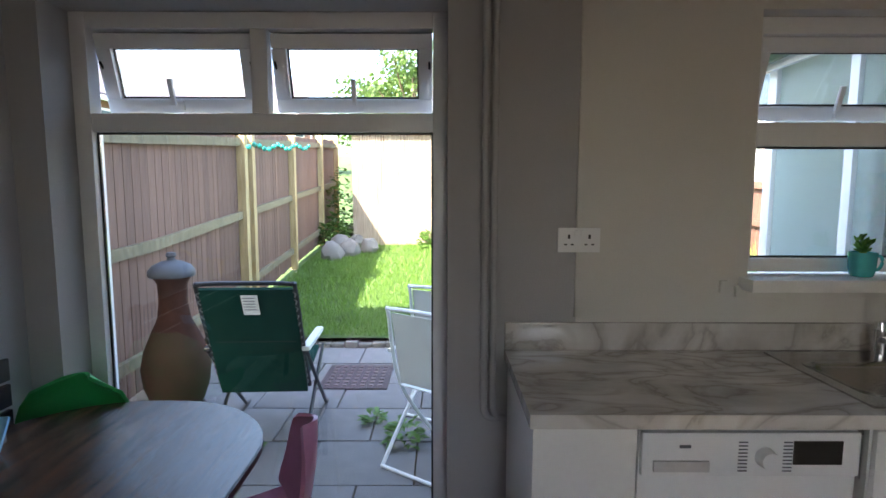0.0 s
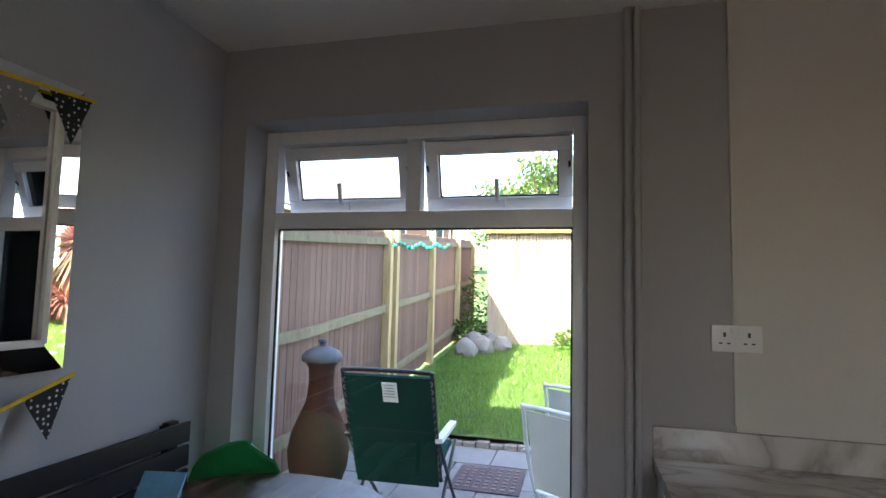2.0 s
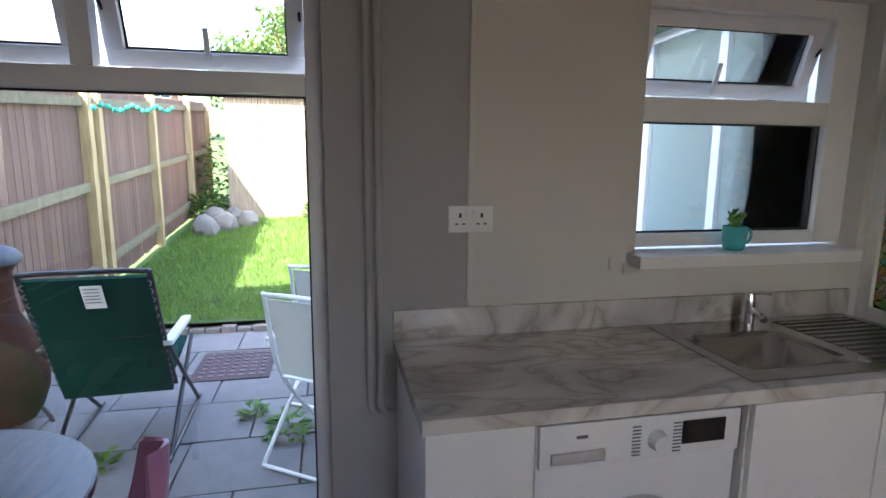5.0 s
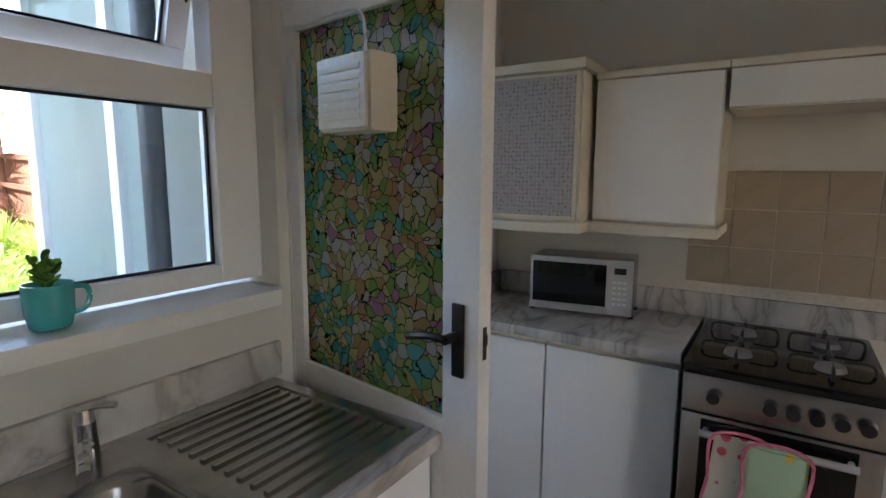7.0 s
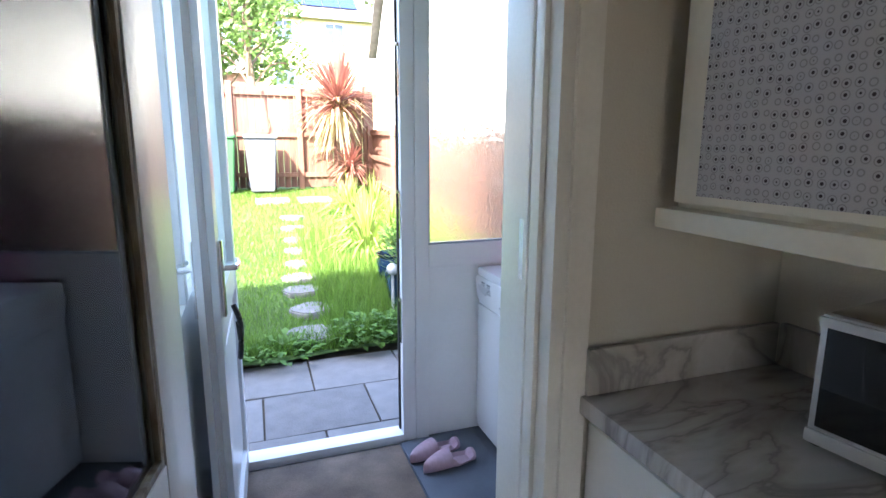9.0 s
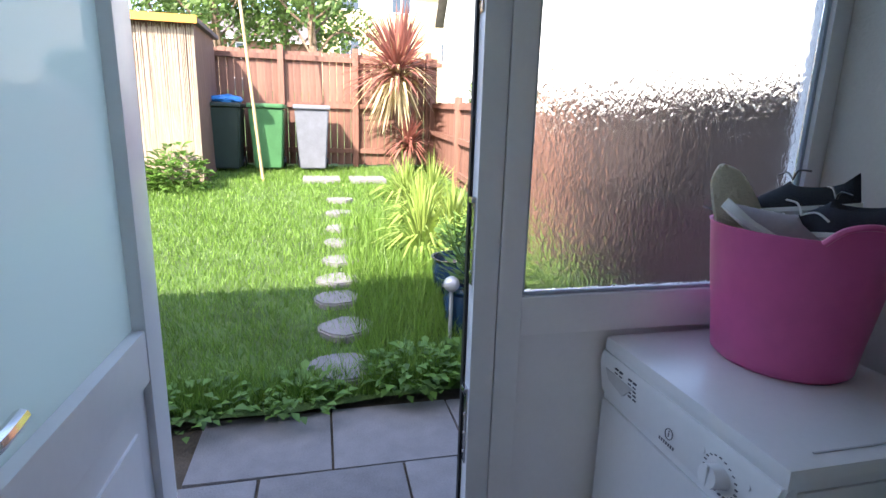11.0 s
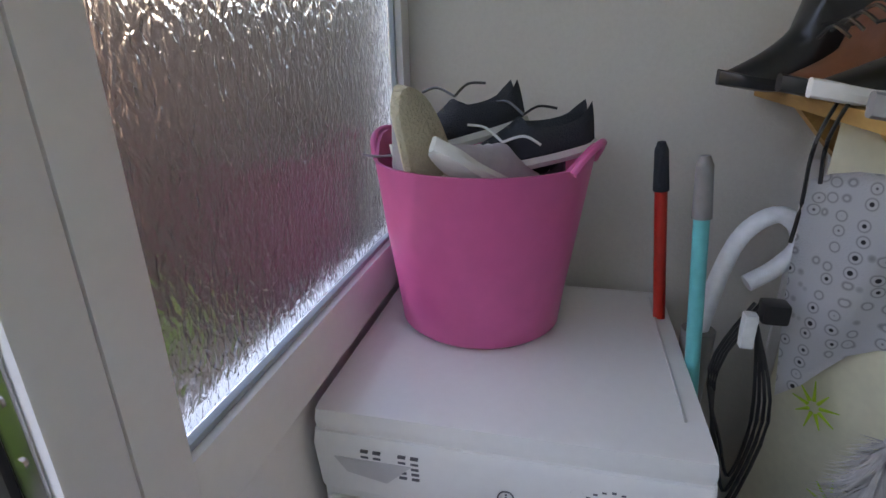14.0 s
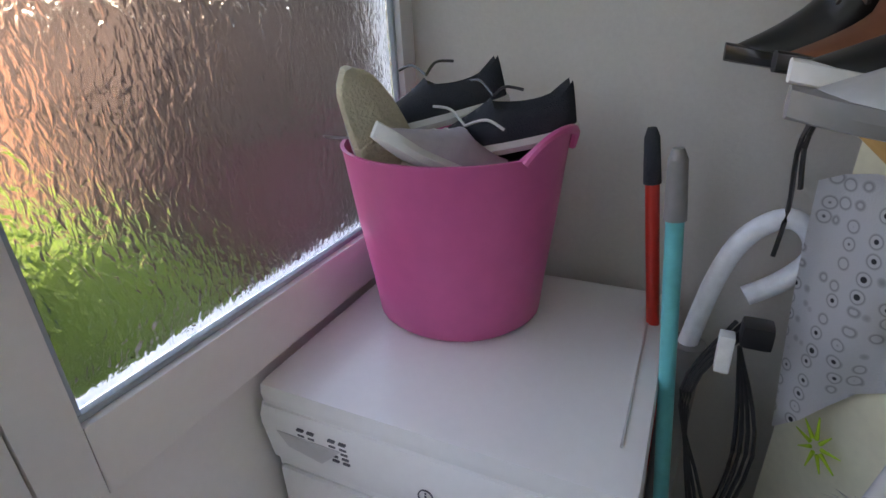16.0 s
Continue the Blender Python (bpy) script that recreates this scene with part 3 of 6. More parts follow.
# ---- doorway and doors ----
fr = thing("door_frame", "white gloss painted timber door frame", "door frame", kind="structure")
b = bmesh.new()
bx(b, DX0 - .03, DX0, NY0 - .012, NY1 + .012, 0, DZ1, .003)
part("jamb", b, M_GLOSSWHITE, fr)
b = bmesh.new()
bx(b, DX1, DX1 + .03, NY0 - .012, NY1 + .012, 0, DZ1, .003)
bx(b, DX1 - .012, DX1, NY0 + .03, NY0 + .06, 0, DZ1, .003)
bx(b, DX1 - .006, DX1, NY0 + .085, NY0 + .1, 0, DZ1, .002)
part("jamb", b, M_GLOSSWHITE, fr)
part("door_head", boxm(DX0 - .03, DX1 + .03, NY0 - .012, NY1 + .012, DZ1, DZ1 + .03, bevel=.003), M_GLOSSWHITE, fr)
b = bmesh.new()
bx(b, DX1 - .003, DX1 - .0005, NY0 + .104, NY0 + .122, 1.13, 1.26)
part("strike_plate", b, M_CHROME, fr)
b = bmesh.new()
bx(b, DX1 + .03, DX1 + .085, NY0 - .02, NY0 - .001, 0, DZ1 + .06, .004)
structure("trim_architrave", b, M_GLOSSWHITE, "white gloss architrave beside the doorway")

# glazed inner door, standing open along the end of the worktop
DW = 0.685
door = thing("door_1", "white glazed kitchen door with stained-glass film, standing open", "door", at=(3.115, 2.585, 0), rz=-99.2, kind="structure")
b = bmesh.new()
bx(b, 0, .05, -.02, .02, .02, 1.97, .004)
bx(b, DW - .1, DW, -.02, .02, .02, 1.97, .004)
bx(b, .05, DW - .1, -.019, .019, 1.855, 1.97, .003)
bx(b, .05, DW - .1, -.019, .019, .02, .17, .003)
bx(b, .05, DW - .1, -.019, .019, .74, .945, .003)
bx(b, .05, DW - .1, -.008, .008, .17, .74)
part("leaf", b, M_GLOSSWHITE, door)
b = bmesh.new()
b.faces.new([b.verts.new(p) for p in ((.05, -.004, .945), (DW - .1, -.004, .945), (DW - .1, -.004, 1.855), (.05, -.004, 1.855))])
part("film", b, M_FILM, door, "printed stained-glass film of flowers on the pane")
part("backing_glass", boxm(.05, DW - .1, .003, .007, .945, 1.855), M_GLASS, door)
bpy.data.objects["backing_glass"].visible_shadow = False
b = bmesh.new()
for z0, z1 in ((.945, .957), (1.843, 1.855)):
    bx(b, .05, DW - .1, .007, .017, z0, z1, .002)
for x0, x1 in ((.05, .062), (DW - .117, DW - .1)):
    bx(b, x0, x1, .007, .017, .957, 1.843, .002)
part("glazing_bead", b, wood("worn_bead", (.16, .11, .07), (.42, .38, .32), (10, 10, 2), .6, 6), door, "worn brown glazing beads")
for s in (-1, 1):
    b = bmesh.new()
    bx(b, DW - .068, DW - .036, s * .021, s * .028, 1.055, 1.215, .004)
    cyl(b, (DW - .055, s * .03, 1.145), (DW - .055, s * .065, 1.145), .011)
    tube(b, [(DW - .055, s * .062, 1.145), (DW - .09, s * .066, 1.147), (DW - .13, s * .066, 1.14), (DW - .165, s * .06, 1.13)], .009)
    part("door_handle", b, M_DARKMETAL, door, "dark bronze lever handle on a long plate")
b = bmesh.new()
bx(b, DW - .0005, DW + .001, -.006, .006, 1.10, 1.17)
bx(b, DW, DW + .004, -.006, .006, 1.13, 1.155, .002)
part("latch", b, M_DARKMETAL, door)

# ---- lean-to porch ----
LY = 4.05
LX0, LX1 = 3.07, 4.88
structure("floor_porch", boxm(LX0 - .05, LX1 + .1, NY1, LY + .03, -.2, 0), M_SLATE, "dark grey porch floor")
structure("wall_porch_east", boxm(LX1, LX1 + .12, NY1, LY + .08, -.2, 2.5), M_BEIGEWALL, "beige painted porch wall")
structure("wall_porch_south", boxm(4.2, LX1, NY1, 3.06, -.2, 2.4), M_ROUGHWALL, "rough white plastered wall")
structure("ceiling_porch", boxm(LX0 - .12, LX1 + .12, NY1 - .0, LY + .16, 2.32, 2.40), M_UPVC, "white boarded porch ceiling")
b = bmesh.new()
for y0 in (3.09, 3.12, 3.15):
    bx(b, LX1 - .012, LX1, y0, y0 + .022, 0, 2.3, .004)
structure("trim_porch", b, M_GLOSSWHITE, "reeded cream door casing")

w3 = thing("window_3", "white plastic porch window with rippled glass over a panel", "window", kind="structure")
b = bmesh.new()
bx(b, 3.955, 4.02, LY - .03, LY + .04, .0, 2.32, .006)
bx(b, LX1 - .055, LX1, LY - .03, LY + .04, .0, 2.32, .006)
bx(b, 4.02, LX1 - .055, LY - .028, LY + .038, .86, .965, .006)
bx(b, 4.02, LX1 - .055, LY - .028, LY + .038, 2.17, 2.32, .006)
part("window_frame", b, M_UPVC, w3)
part("panel", boxm(4.02, LX1 - .055, LY - .012, LY + .02, 0, .86), M_UPVC, w3)
b = bmesh.new()
bx(b, 4.02, LX1 - .055, LY - .016, LY - .004, .965, .975, .003)
bx(b, 4.02, 4.03, LY - .016, LY - .004, .975, 2.17, .003)
bx(b, LX1 - .065, LX1 - .055, LY - .016, LY - .004, .975, 2.17, .003)
part("gasket", b, mat("pale_grey_gasket", (.35, .42, .48), .5), w3)
no_shadow(part("pane", boxm(4.03, LX1 - .065, LY - .004, LY + .002, .975, 2.17), M_FROST, w3, "rippled obscure glass"))

w4 = thing("window_4", "white plastic porch side window with frosted glass", "window", kind="structure")
b = bmesh.new()
for y0, y1 in ((NY1, NY1 + .06), (3.36, 3.42), (LY - .04, LY + .04)):
    bx(b, LX0 - .06, LX0, y0, y1, .96, 2.32, .006)
bx(b, LX0 - .06, LX0, NY1, LY + .04, 0, .96, .004)
bx(b, LX0 - .058, LX0 - .002, NY1 + .06, LY - .04, 2.24, 2.32)
part("window_frame", b, M_UPVC, w4)
for y0, y1 in ((NY1 + .06, 3.36), (3.42, LY - .04)):
    no_shadow(part("pane", boxm(LX0 - .033, LX0 - .027, y0, y1, .96, 2.24), M_FROSTSIDE, w4))

# outer door frame and its leaf, folded inwards
fr2 = thing("door_frame", "white plastic outer door frame with a low threshold", "door frame", kind="structure")
part("jamb", boxm(3.89, 3.953, LY - .03, LY + .04, 0, 2.2, bevel=.005), M_UPVC, fr2)
part("jamb", boxm(3.085, 3.14, LY - .03, LY + .04, 0, 2.2, bevel=.005), M_UPVC, fr2)
part("door_head", boxm(3.085, 3.953, LY - .028, LY + .038, 2.2, 2.32, bevel=.005), M_UPVC, fr2)
part("threshold", boxm(3.14, 3.89, LY - .045, LY + .05, 0, .045, bevel=.008), M_UPVC, fr2)
part("gasket", boxm(3.882, 3.8895, LY + .012, LY + .03, .045, 2.2), M_GASKET, fr2)
for z in (1.12, .62, 1.75):
    b = bmesh.new()
    bx(b, 3.886, 3.8895, LY - .02, LY + .006, z - .12, z + .10, .001)
    for k in range(4):
        cyl(b, (3.884, LY - .007, z - .09 + k * .055), (3.887, LY - .007, z - .09 + k * .055), .005, seg=8)
    bx(b, 3.878, 3.8895, LY - .022, LY + .004, z + .085, z + .1, .002)
    part("strike_plate", b, M_STEEL, fr2, "steel lock keep with screws")

leaf2 = thing("door_2", "white plastic outer door with frosted glass, folded open inwards", "door", at=(3.155, LY - .04, 0), rz=-91.5, kind="structure")
LW = .74
b = bmesh.new()
bx(b, 0, .09, -.03, .03, .05, 2.17, .005)
bx(b, LW - .09, LW, -.03, .03, .05, 2.17, .005)
bx(b, .09, LW - .09, -.028, .028, .05, .16, .005)
bx(b, .09, LW - .09, -.028, .028, .86, .97, .005)
bx(b, .09, LW - .09, -.028, .028, 2.07, 2.17, .005)
bx(b, .09, LW - .09, -.014, .014, .16, .86)
bx(b, .15, LW - .15, -.02, .02, .24, .78, .006)
part("leaf", b, M_UPVC, leaf2)
no_shadow(part("pane", boxm(.09, LW - .09, -.004, .004, .97, 2.07), M_FROSTSIDE, leaf2, "frosted glass"))
for s in (-1, 1):
    b = bmesh.new()
    bx(b, LW - .06, LW - .03, s * .031, s * .042, .93, 1.15, .004)
    cyl(b, (LW - .045, s * .04, 1.07), (LW - .045, s * .075, 1.07), .009)
    tube(b, [(LW - .045, s * .072, 1.07), (LW - .09, s * .078, 1.072), (LW - .15, s * .07, 1.07)], .009)
    part("door_handle", b, M_CHROME, leaf2, "chrome lever handle")
b = bmesh.new()
tube(b, [(LW - .045, .06, .96), (LW - .03, .075, .92), (LW - .06, .075, .86), (LW - .045, .07, .80), (LW - .03, .075, .86), (LW - .045, .07, .91)], .008)
part("key_fob", b, M_BLACK, leaf2, "black coiled key fob hanging in the lock")
part("lock_strip", boxm(LW, LW + .002, -.01, .01, .2, 2.0), M_STEEL, leaf2)

# gutter and downpipe on the porch side
gp = thing("downpipe", "dark grey plastic rainwater pipe on the porch side", "drainpipe")
b = bmesh.new()
cyl(b, (LX0 - .13, 3.0, -.05), (LX0 - .13, 3.0, 2.0), .034)
tube(b, [(LX0 - .13, 3.0, 2.0), (LX0 - .14, 3.0, 2.08), (LX0 - .2, 3.02, 2.18), (LX0 - .2, 3.02, 2.28)], .036, 10)
part("pipe", b, mat("dark_grey_pipe", (.05, .055, .06), .45), gp)
b = bmesh.new()
tube(b, [(LX0 - .2, 2.82, 2.30), (LX0 - .2, 3.4, 2.29), (LX0 - .2, 4.25, 2.27)], .055, 10)
gut = solid("gutter", b, mat("green_grey_gutter", (.07, .10, .075), .5), "mossy dark plastic gutter along the porch roof", "gutter")
structure("trim_fascia", boxm(LX0 - .14, LX0 - .115, NY1, LY + .2, 2.2, 2.40), M_UPVC, "white fascia board")

# heating pipe on the wall
hp = thing("heating_pipes", "pair of painted grey heating pipes on the wall", "pipe")
for x in (1.135, 1.168):
    b = bmesh.new()
    cyl(b, (x, NY0 - .024, .70), (x, NY0 - .024, CEIL), .0125, seg=16)
    tube(b, [(x, NY0 - .024, .705), (x + .004, NY0 - .024, .68), (x + .02, NY0 - .024, .66), (x + .05, NY0 - .024, .655)], .0125, 10)
    part("pipe", b, M_GREY, hp)

# ---- kitchen run under the window ----
WT = .91
b = bmesh.new()
SX0, SX1, SY0, SY1 = 2.185, 2.56, 2.14, 2.43   # bowl opening
bx(b, 1.212, SX0, 2.016, NY0, WT - .038, WT)
bx(b, SX1, 3.015, 2.016, NY0, WT - .038, WT)
bx(b, SX0, SX1, 2.016, SY0, WT - .038, WT)
bx(b, SX0, SX1, SY1, NY0, WT - .038, WT)
bmesh.ops.remove_doubles(b, verts=b.verts[:], dist=.0005)
wt = thing("worktop", "pale marble-effect laminate worktop with an upstand", "worktop")
part("worktop_slab", b, M_MARBLE, wt)
part("upstand", boxm(1.212, 3.04, NY0 - .02, NY0, WT + .001, WT + .1, bevel=.004), M_MARBLE, wt)
bc = thing("base_cabinet", "cream white kitchen base cabinet under the sink", "cabinet")
part("body", boxm(2.125, 3.0, 2.06, NY0, .1, .70), M_CABWHITE, bc)
part("top_rail", boxm(2.125, 3.0, 2.06, 2.08, .70, WT - .04), M_CABWHITE, bc)
for x0 in (2.13, 2.567):
    part("door", boxm(x0, x0 + .432, 2.04, 2.058, .13, .855, bevel=.003), M_CABWHITE, bc)
part("kickboard", boxm(2.125, 3.0, 2.1, 2.12, 0, .1), M_CABWHITE, bc)
ep = thing("end_panel", "white laminate filler cabinet at the worktop end", "cabinet")
part("body", boxm(1.225, 1.5, 2.045, NY0, 0, WT - .04, bevel=.002), M_CABWHITE, ep)

wm = thing("washing_machine", "white front-loading washing machine under the worktop", "washing machine")
part("body", boxm(1.515, 2.11, 2.075, NY0 - .02, .01, .845, bevel=.012), M_APPL, wm)
part("control_panel", boxm(1.52, 2.105, 2.06, 2.08, .72, .842, bevel=.006), M_APPL, wm)
part("display", boxm(1.925, 2.055, 2.0565, 2.061, .755, .82), M_BLACK, wm, "black display window")
b = bmesh.new()
cyl(b, (1.85, 2.062, .775), (1.85, 2.03, .775), .028, .024, 24)
part("knob", b, M_APPL, wm)
b = bmesh.new()
for k in range(9):
    for s in (-1, 1):
        bx(b, 1.85 + s * .06 - .012, 1.85 + s * .06 + .012, 2.058, 2.0605, .735 + k * .01, .738 + k * .01)
bx(b, 1.62, 1.65, 2.058, 2.0605, .80, .808)
part("print", b, M_INK, wm)
b = bmesh.new()
bx(b, 1.55, 1.70, 2.052, 2.061, .735, .765, .003)
part("detergent_drawer", b, M_SILVER, wm)
b = bmesh.new()
cyl(b, (1.81, 2.076, .42), (1.81, 2.05, .42), .19, .17, 40)
part("door_ring", b, M_SILVER, wm)
b = bmesh.new()
cyl(b, (1.81, 2.052, .42), (1.81, 2.04, .42), .135, .11, 40)
part("door_glass", b, M_OVENGLASS, wm)

sk = thing("sink", "stainless steel sink with a ribbed drainer", "sink")
b = bmesh.new()
T = WT + .006
for a in ((2.13, SX0, 2.06, 2.545), (SX0, SX1, 2.06, SY0), (SX0, SX1, SY1, 2.545), (SX1, 2.62, 2.06, 2.545), (2.62, 3.005, 2.06, 2.085), (2.62, 3.005, 2.52, 2.545), (2.97, 3.005, 2.085, 2.52)):
    bx(b, a[0], a[1], a[2], a[3], T - .008, T)
bmesh.ops.remove_doubles(b, verts=b.verts[:], dist=.0004)
part("rim", b, M_STEEL, sk)
b = bmesh.new()
bx(b, 2.62, 2.97, 2.085, 2.52, T - .008, T - .005)
part("drainer", b, M_STEEL, sk)
for k in range(11):
    y = 2.11 + k * .039
    b = bmesh.new()
    bx(b, 2.635, 2.958, y - .007, y + .007, T - .006, T + .001, .003)
    part("rib", b, M_STEEL, sk)
b = bmesh.new()


def rounded(x0, x1, y0, y1, r, n=6):
    out = []
    for cx, cy, a0 in ((x1 - r, y1 - r, 0), (x0 + r, y1 - r, 90), (x0 + r, y0 + r, 180), (x1 - r, y0 + r, 270)):
        for k in range(n + 1):
            a = radians(a0 + 90 * k / n)
            out.append((cx + r * math.cos(a), cy + r * math.sin(a)))
    return out


loops = []
for z, ins, r in ((T + .001, -.012, .05), (T, .0, .05), (T - .02, .012, .06), (T - .13, .022, .06), (T - .155, .05, .05), (T - .16, .10, .03)):
    loops.append([b.verts.new((x, y, z)) for x, y in rounded(SX0 + ins, SX1 - ins, SY0 + ins, SY1 - ins, r)])
for A, B in zip(loops, loops[1:]):
    for i in range(len(A)):
        b.faces.new((A[i], A[(i + 1) % len(A)], B[(i + 1) % len(A)], B[i]))
b.faces.new(loops[-1])
part("bowl", b, M_STEEL, sk, smooth=50)
b = bmesh.new()
cyl(b, (2.37, 2.28, T - .159), (2.37, 2.28, T - .154), .035, .032, 24)
part("waste", b, M_CHROME, sk)
b = bmesh.new()
cyl(b, (2.585, 2.13, T), (2.585, 2.13, T + .006), .02, .017, 20)
part("plug_button", b, M_CHROME, sk)
tp = thing("tap", "chrome mixer tap beside the sink bowl", "tap")
b = bmesh.new()
cyl(b, (2.50, 2.50, T), (2.50, 2.50, T + .095), .022, .02, 20)
cyl(b, (2.50, 2.50, T + .095), (2.50, 2.50, T + .12), .02, .016, 20)
part("tap_body", b, M_CHROME, tp)
b = bmesh.new()
tube(b, [(2.50, 2.49, T + .05), (2.47, 2.44, T + .072), (2.45, 2.39, T + .072), (2.44, 2.365, T + .06)], .012)
part("spout", b, M_CHROME, tp)
b = bmesh.new()
tube(b, [(2.50, 2.50, T + .118), (2.515, 2.47, T + .128), (2.53, 2.44, T + .132)], .007)
part("lever", b, M_CHROME, tp)

mg = thing("mug", "teal ceramic mug with a succulent on the window sill", "plant pot", at=(2.5, 2.605, KZ0 + .0145))
b = bmesh.new()
lathe(b, [(0, .004), (.032, 0), (.036, .004), (.042, .03), (.044, .088), (.041, .088), (.038, .07), (0, .07)])
part("cup", b, M_TEALMUG, mg)
b = bmesh.new()
tube(b, [(.042, 0, .075), (.068, 0, .07), (.072, 0, .045), (.06, 0, .025), (.041, 0, .022)], .0055)
part("handle", b, M_TEALMUG, mg)
b = bmesh.new()
random.seed(4)
for k in range(5):
    a = k * 1.3
    tip = Vector((.02 * math.cos(a), .02 * math.sin(a), .12 + .02 * random.random()))
    tube(b, [(0.004 * math.cos(a), 0.004 * math.sin(a), .07), tip * .8 + Vector((0, 0, .02)), tip], .003, 5)
    for j in range(7):
        c = Vector((0, 0, .075)).lerp(tip, .25 + j * .125)
        d = Vector((random.uniform(-1, 1), random.uniform(-1, 1), .5)).normalized()
        bmesh.ops.create_uvsphere(b, u_segments=7, v_segments=5, radius=1, matrix=Matrix.Translation(c + d * .012) @ d.to_track_quat('Z', 'Y').to_matrix().to_4x4() @ Matrix.Diagonal((.008, .004, .015, 1)))
part("succulent", b, leafy("succulent_leaf", (.13, .30, .04)), mg, "bright green succulent")

sc = thing("power_socket", "white double power socket on the wall", "socket")
part("faceplate", boxm(1.396, 1.547, NY0 - .014, NY0, 1.266, 1.354, bevel=.004), M_APPL, sc)
b = bmesh.new()
for x in (1.435, 1.508):
    b = bmesh.new()
    bx(b, x - .004, x + .004, NY0 - .0155, NY0 - .0135, 1.315, 1.33)
    for s in (-1, 1):
        bx(b, x + s * .012 - .005, x + s * .012 + .005, NY0 - .0155, NY0 - .0135, 1.292, 1.297)
    part("slots", b, M_BLACK, sc)
b = bmesh.new()
for x in (1.46, 1.483):
    bx(b, x - .007, x + .007, NY0 - .018, NY0 - .013, 1.325, 1.345, .002)
part("switch", b, M_APPL, sc)
solid("switch_plate", boxm(1.985, 2.012, NY0 - .012, NY0, 1.12, 1.165, bevel=.003), M_CREAM, "small cream cable clip plate on the wall", "switch")

fan = thing("extractor_fan", "cream plastic extractor fan box mounted in the glass", "fan", at=(3.115, 2.585, 0), rz=-99.2)
part("housing", boxm(.25, .435, -.085, -.0055, 1.575, 1.745, bevel=.010), M_CABCREAM, fan)
part("front_cover", boxm(.258, .427, -.097, -.086, 1.583, 1.737, bevel=.005), mat("aged_white_plastic", (.68, .66, .60), .4), fan)
for k in range(6):
    part("louvre", boxm(.272, .413, -.0995, -.0972, 1.60 + k * .021, 1.613 + k * .021, bevel=.001), M_CABCREAM, fan)
b = bmesh.new()
tube(b, [(.33, -.012, 1.744), (.33, -.012, 1.82), (.31, -.02, 1.86), (.2, -.024, 1.865), (.1, -.026, 1.86), (.01, -.026, 1.87)], .004, 6)
part("cable", b, M_APPL, fan)

# ---- kitchen run on the side wall ----
KXF = 3.872
b = bmesh.new()
bx(b, KXF, XE, 1.655, NY0 - .012, WT - .04, WT, .008)
wt2 = thing("worktop", "grey marble-effect laminate worktop with rolled edge", "worktop")
part("worktop_slab", b, M_MARBLE2, wt2)
part("upstand", boxm(XE - .02, XE, 1.0, NY0 - .03, WT + .001, WT + .1, bevel=.003), M_MARBLE2, wt2)
part("upstand", boxm(KXF + .01, XE - .02, NY0 - .03, NY0 - .013, WT + .001, WT + .1, bevel=.003), M_MARBLE2, wt2)
for y0, y1 in ((2.13, NY0 - .015), (1.66, 2.125)):
    cb = thing("base_cabinet", "white laminate base cabinet with a plain door", "cabinet", group="base cabinets by the cooker")
    part("body", boxm(KXF + .045, XE - .002, y0, y1, .1, WT - .041), M_CABCREAM, cb)
    part("door", boxm(KXF + .025, KXF + .044, y0 + .002, y1 - .002, .125, .845, bevel=.003), M_CABWHITE, cb)
    part("kickboard", boxm(KXF + .09, KXF + .105, y0, y1, 0, .1), M_CABCREAM, cb)
ca = thing("wall_cabinet", "cream wall cabinet with a daisy-print door panel", "cabinet")
AF = 3.985
part("body", boxm(AF + .02, XE, 2.06, 2.50, 1.30, 1.855), M_CABCREAM, ca)
part("door", boxm(AF + .004, AF + .019, 2.065, 2.495, 1.31, 1.85, bevel=.003), M_CABCREAM, ca)
part("door_panel", boxm(AF, AF + .0045, 2.08, 2.44, 1.325, 1.84), M_DAISY, ca, "grey daisy-print paper panel")
part("light_pelmet", boxm(AF - .02, XE, 2.045, 2.515, 1.262, 1.30, bevel=.008), M_CABCREAM, ca)
part("cornice", boxm(AF - .02, XE, 2.04, 2.52, 1.856, 1.892, bevel=.008), M_CABCREAM, ca)
cb = thing("wall_cabinet", "white wall cabinet with cream pelmet", "cabinet")
BF = 4.095
part("body", boxm(BF + .02, XE, 1.61, 2.039, 1.30, 1.83), M_CABCREAM, cb)
part("door", boxm(BF, BF + .019, 1.613, 2.036, 1.312, 1.826, bevel=.003), M_CABWHITE, cb)
part("light_pelmet", boxm(BF - .012, XE, 1.598, 2.04, 1.262, 1.30, bevel=.008), M_CABCREAM, cb)
part("cornice", boxm(BF - .012, XE, 1.598, 2.038, 1.831, 1.855, bevel=.004), M_CABCREAM, cb)
hd = thing("cooker_hood", "white panel-fronted cooker hood between wall cabinets", "cooker hood")
part("body", boxm(BF + .02, XE, .9, 1.596, 1.70, 1.83), M_CABCREAM, hd)
part("front_panel", boxm(BF, BF + .019, .902, 1.594, 1.705, 1.828, bevel=.003), M_CABWHITE, hd)
part("cornice", boxm(BF - .012, XE, .9, 1.596, 1.831, 1.855, bevel=.004), M_CABCREAM, hd)

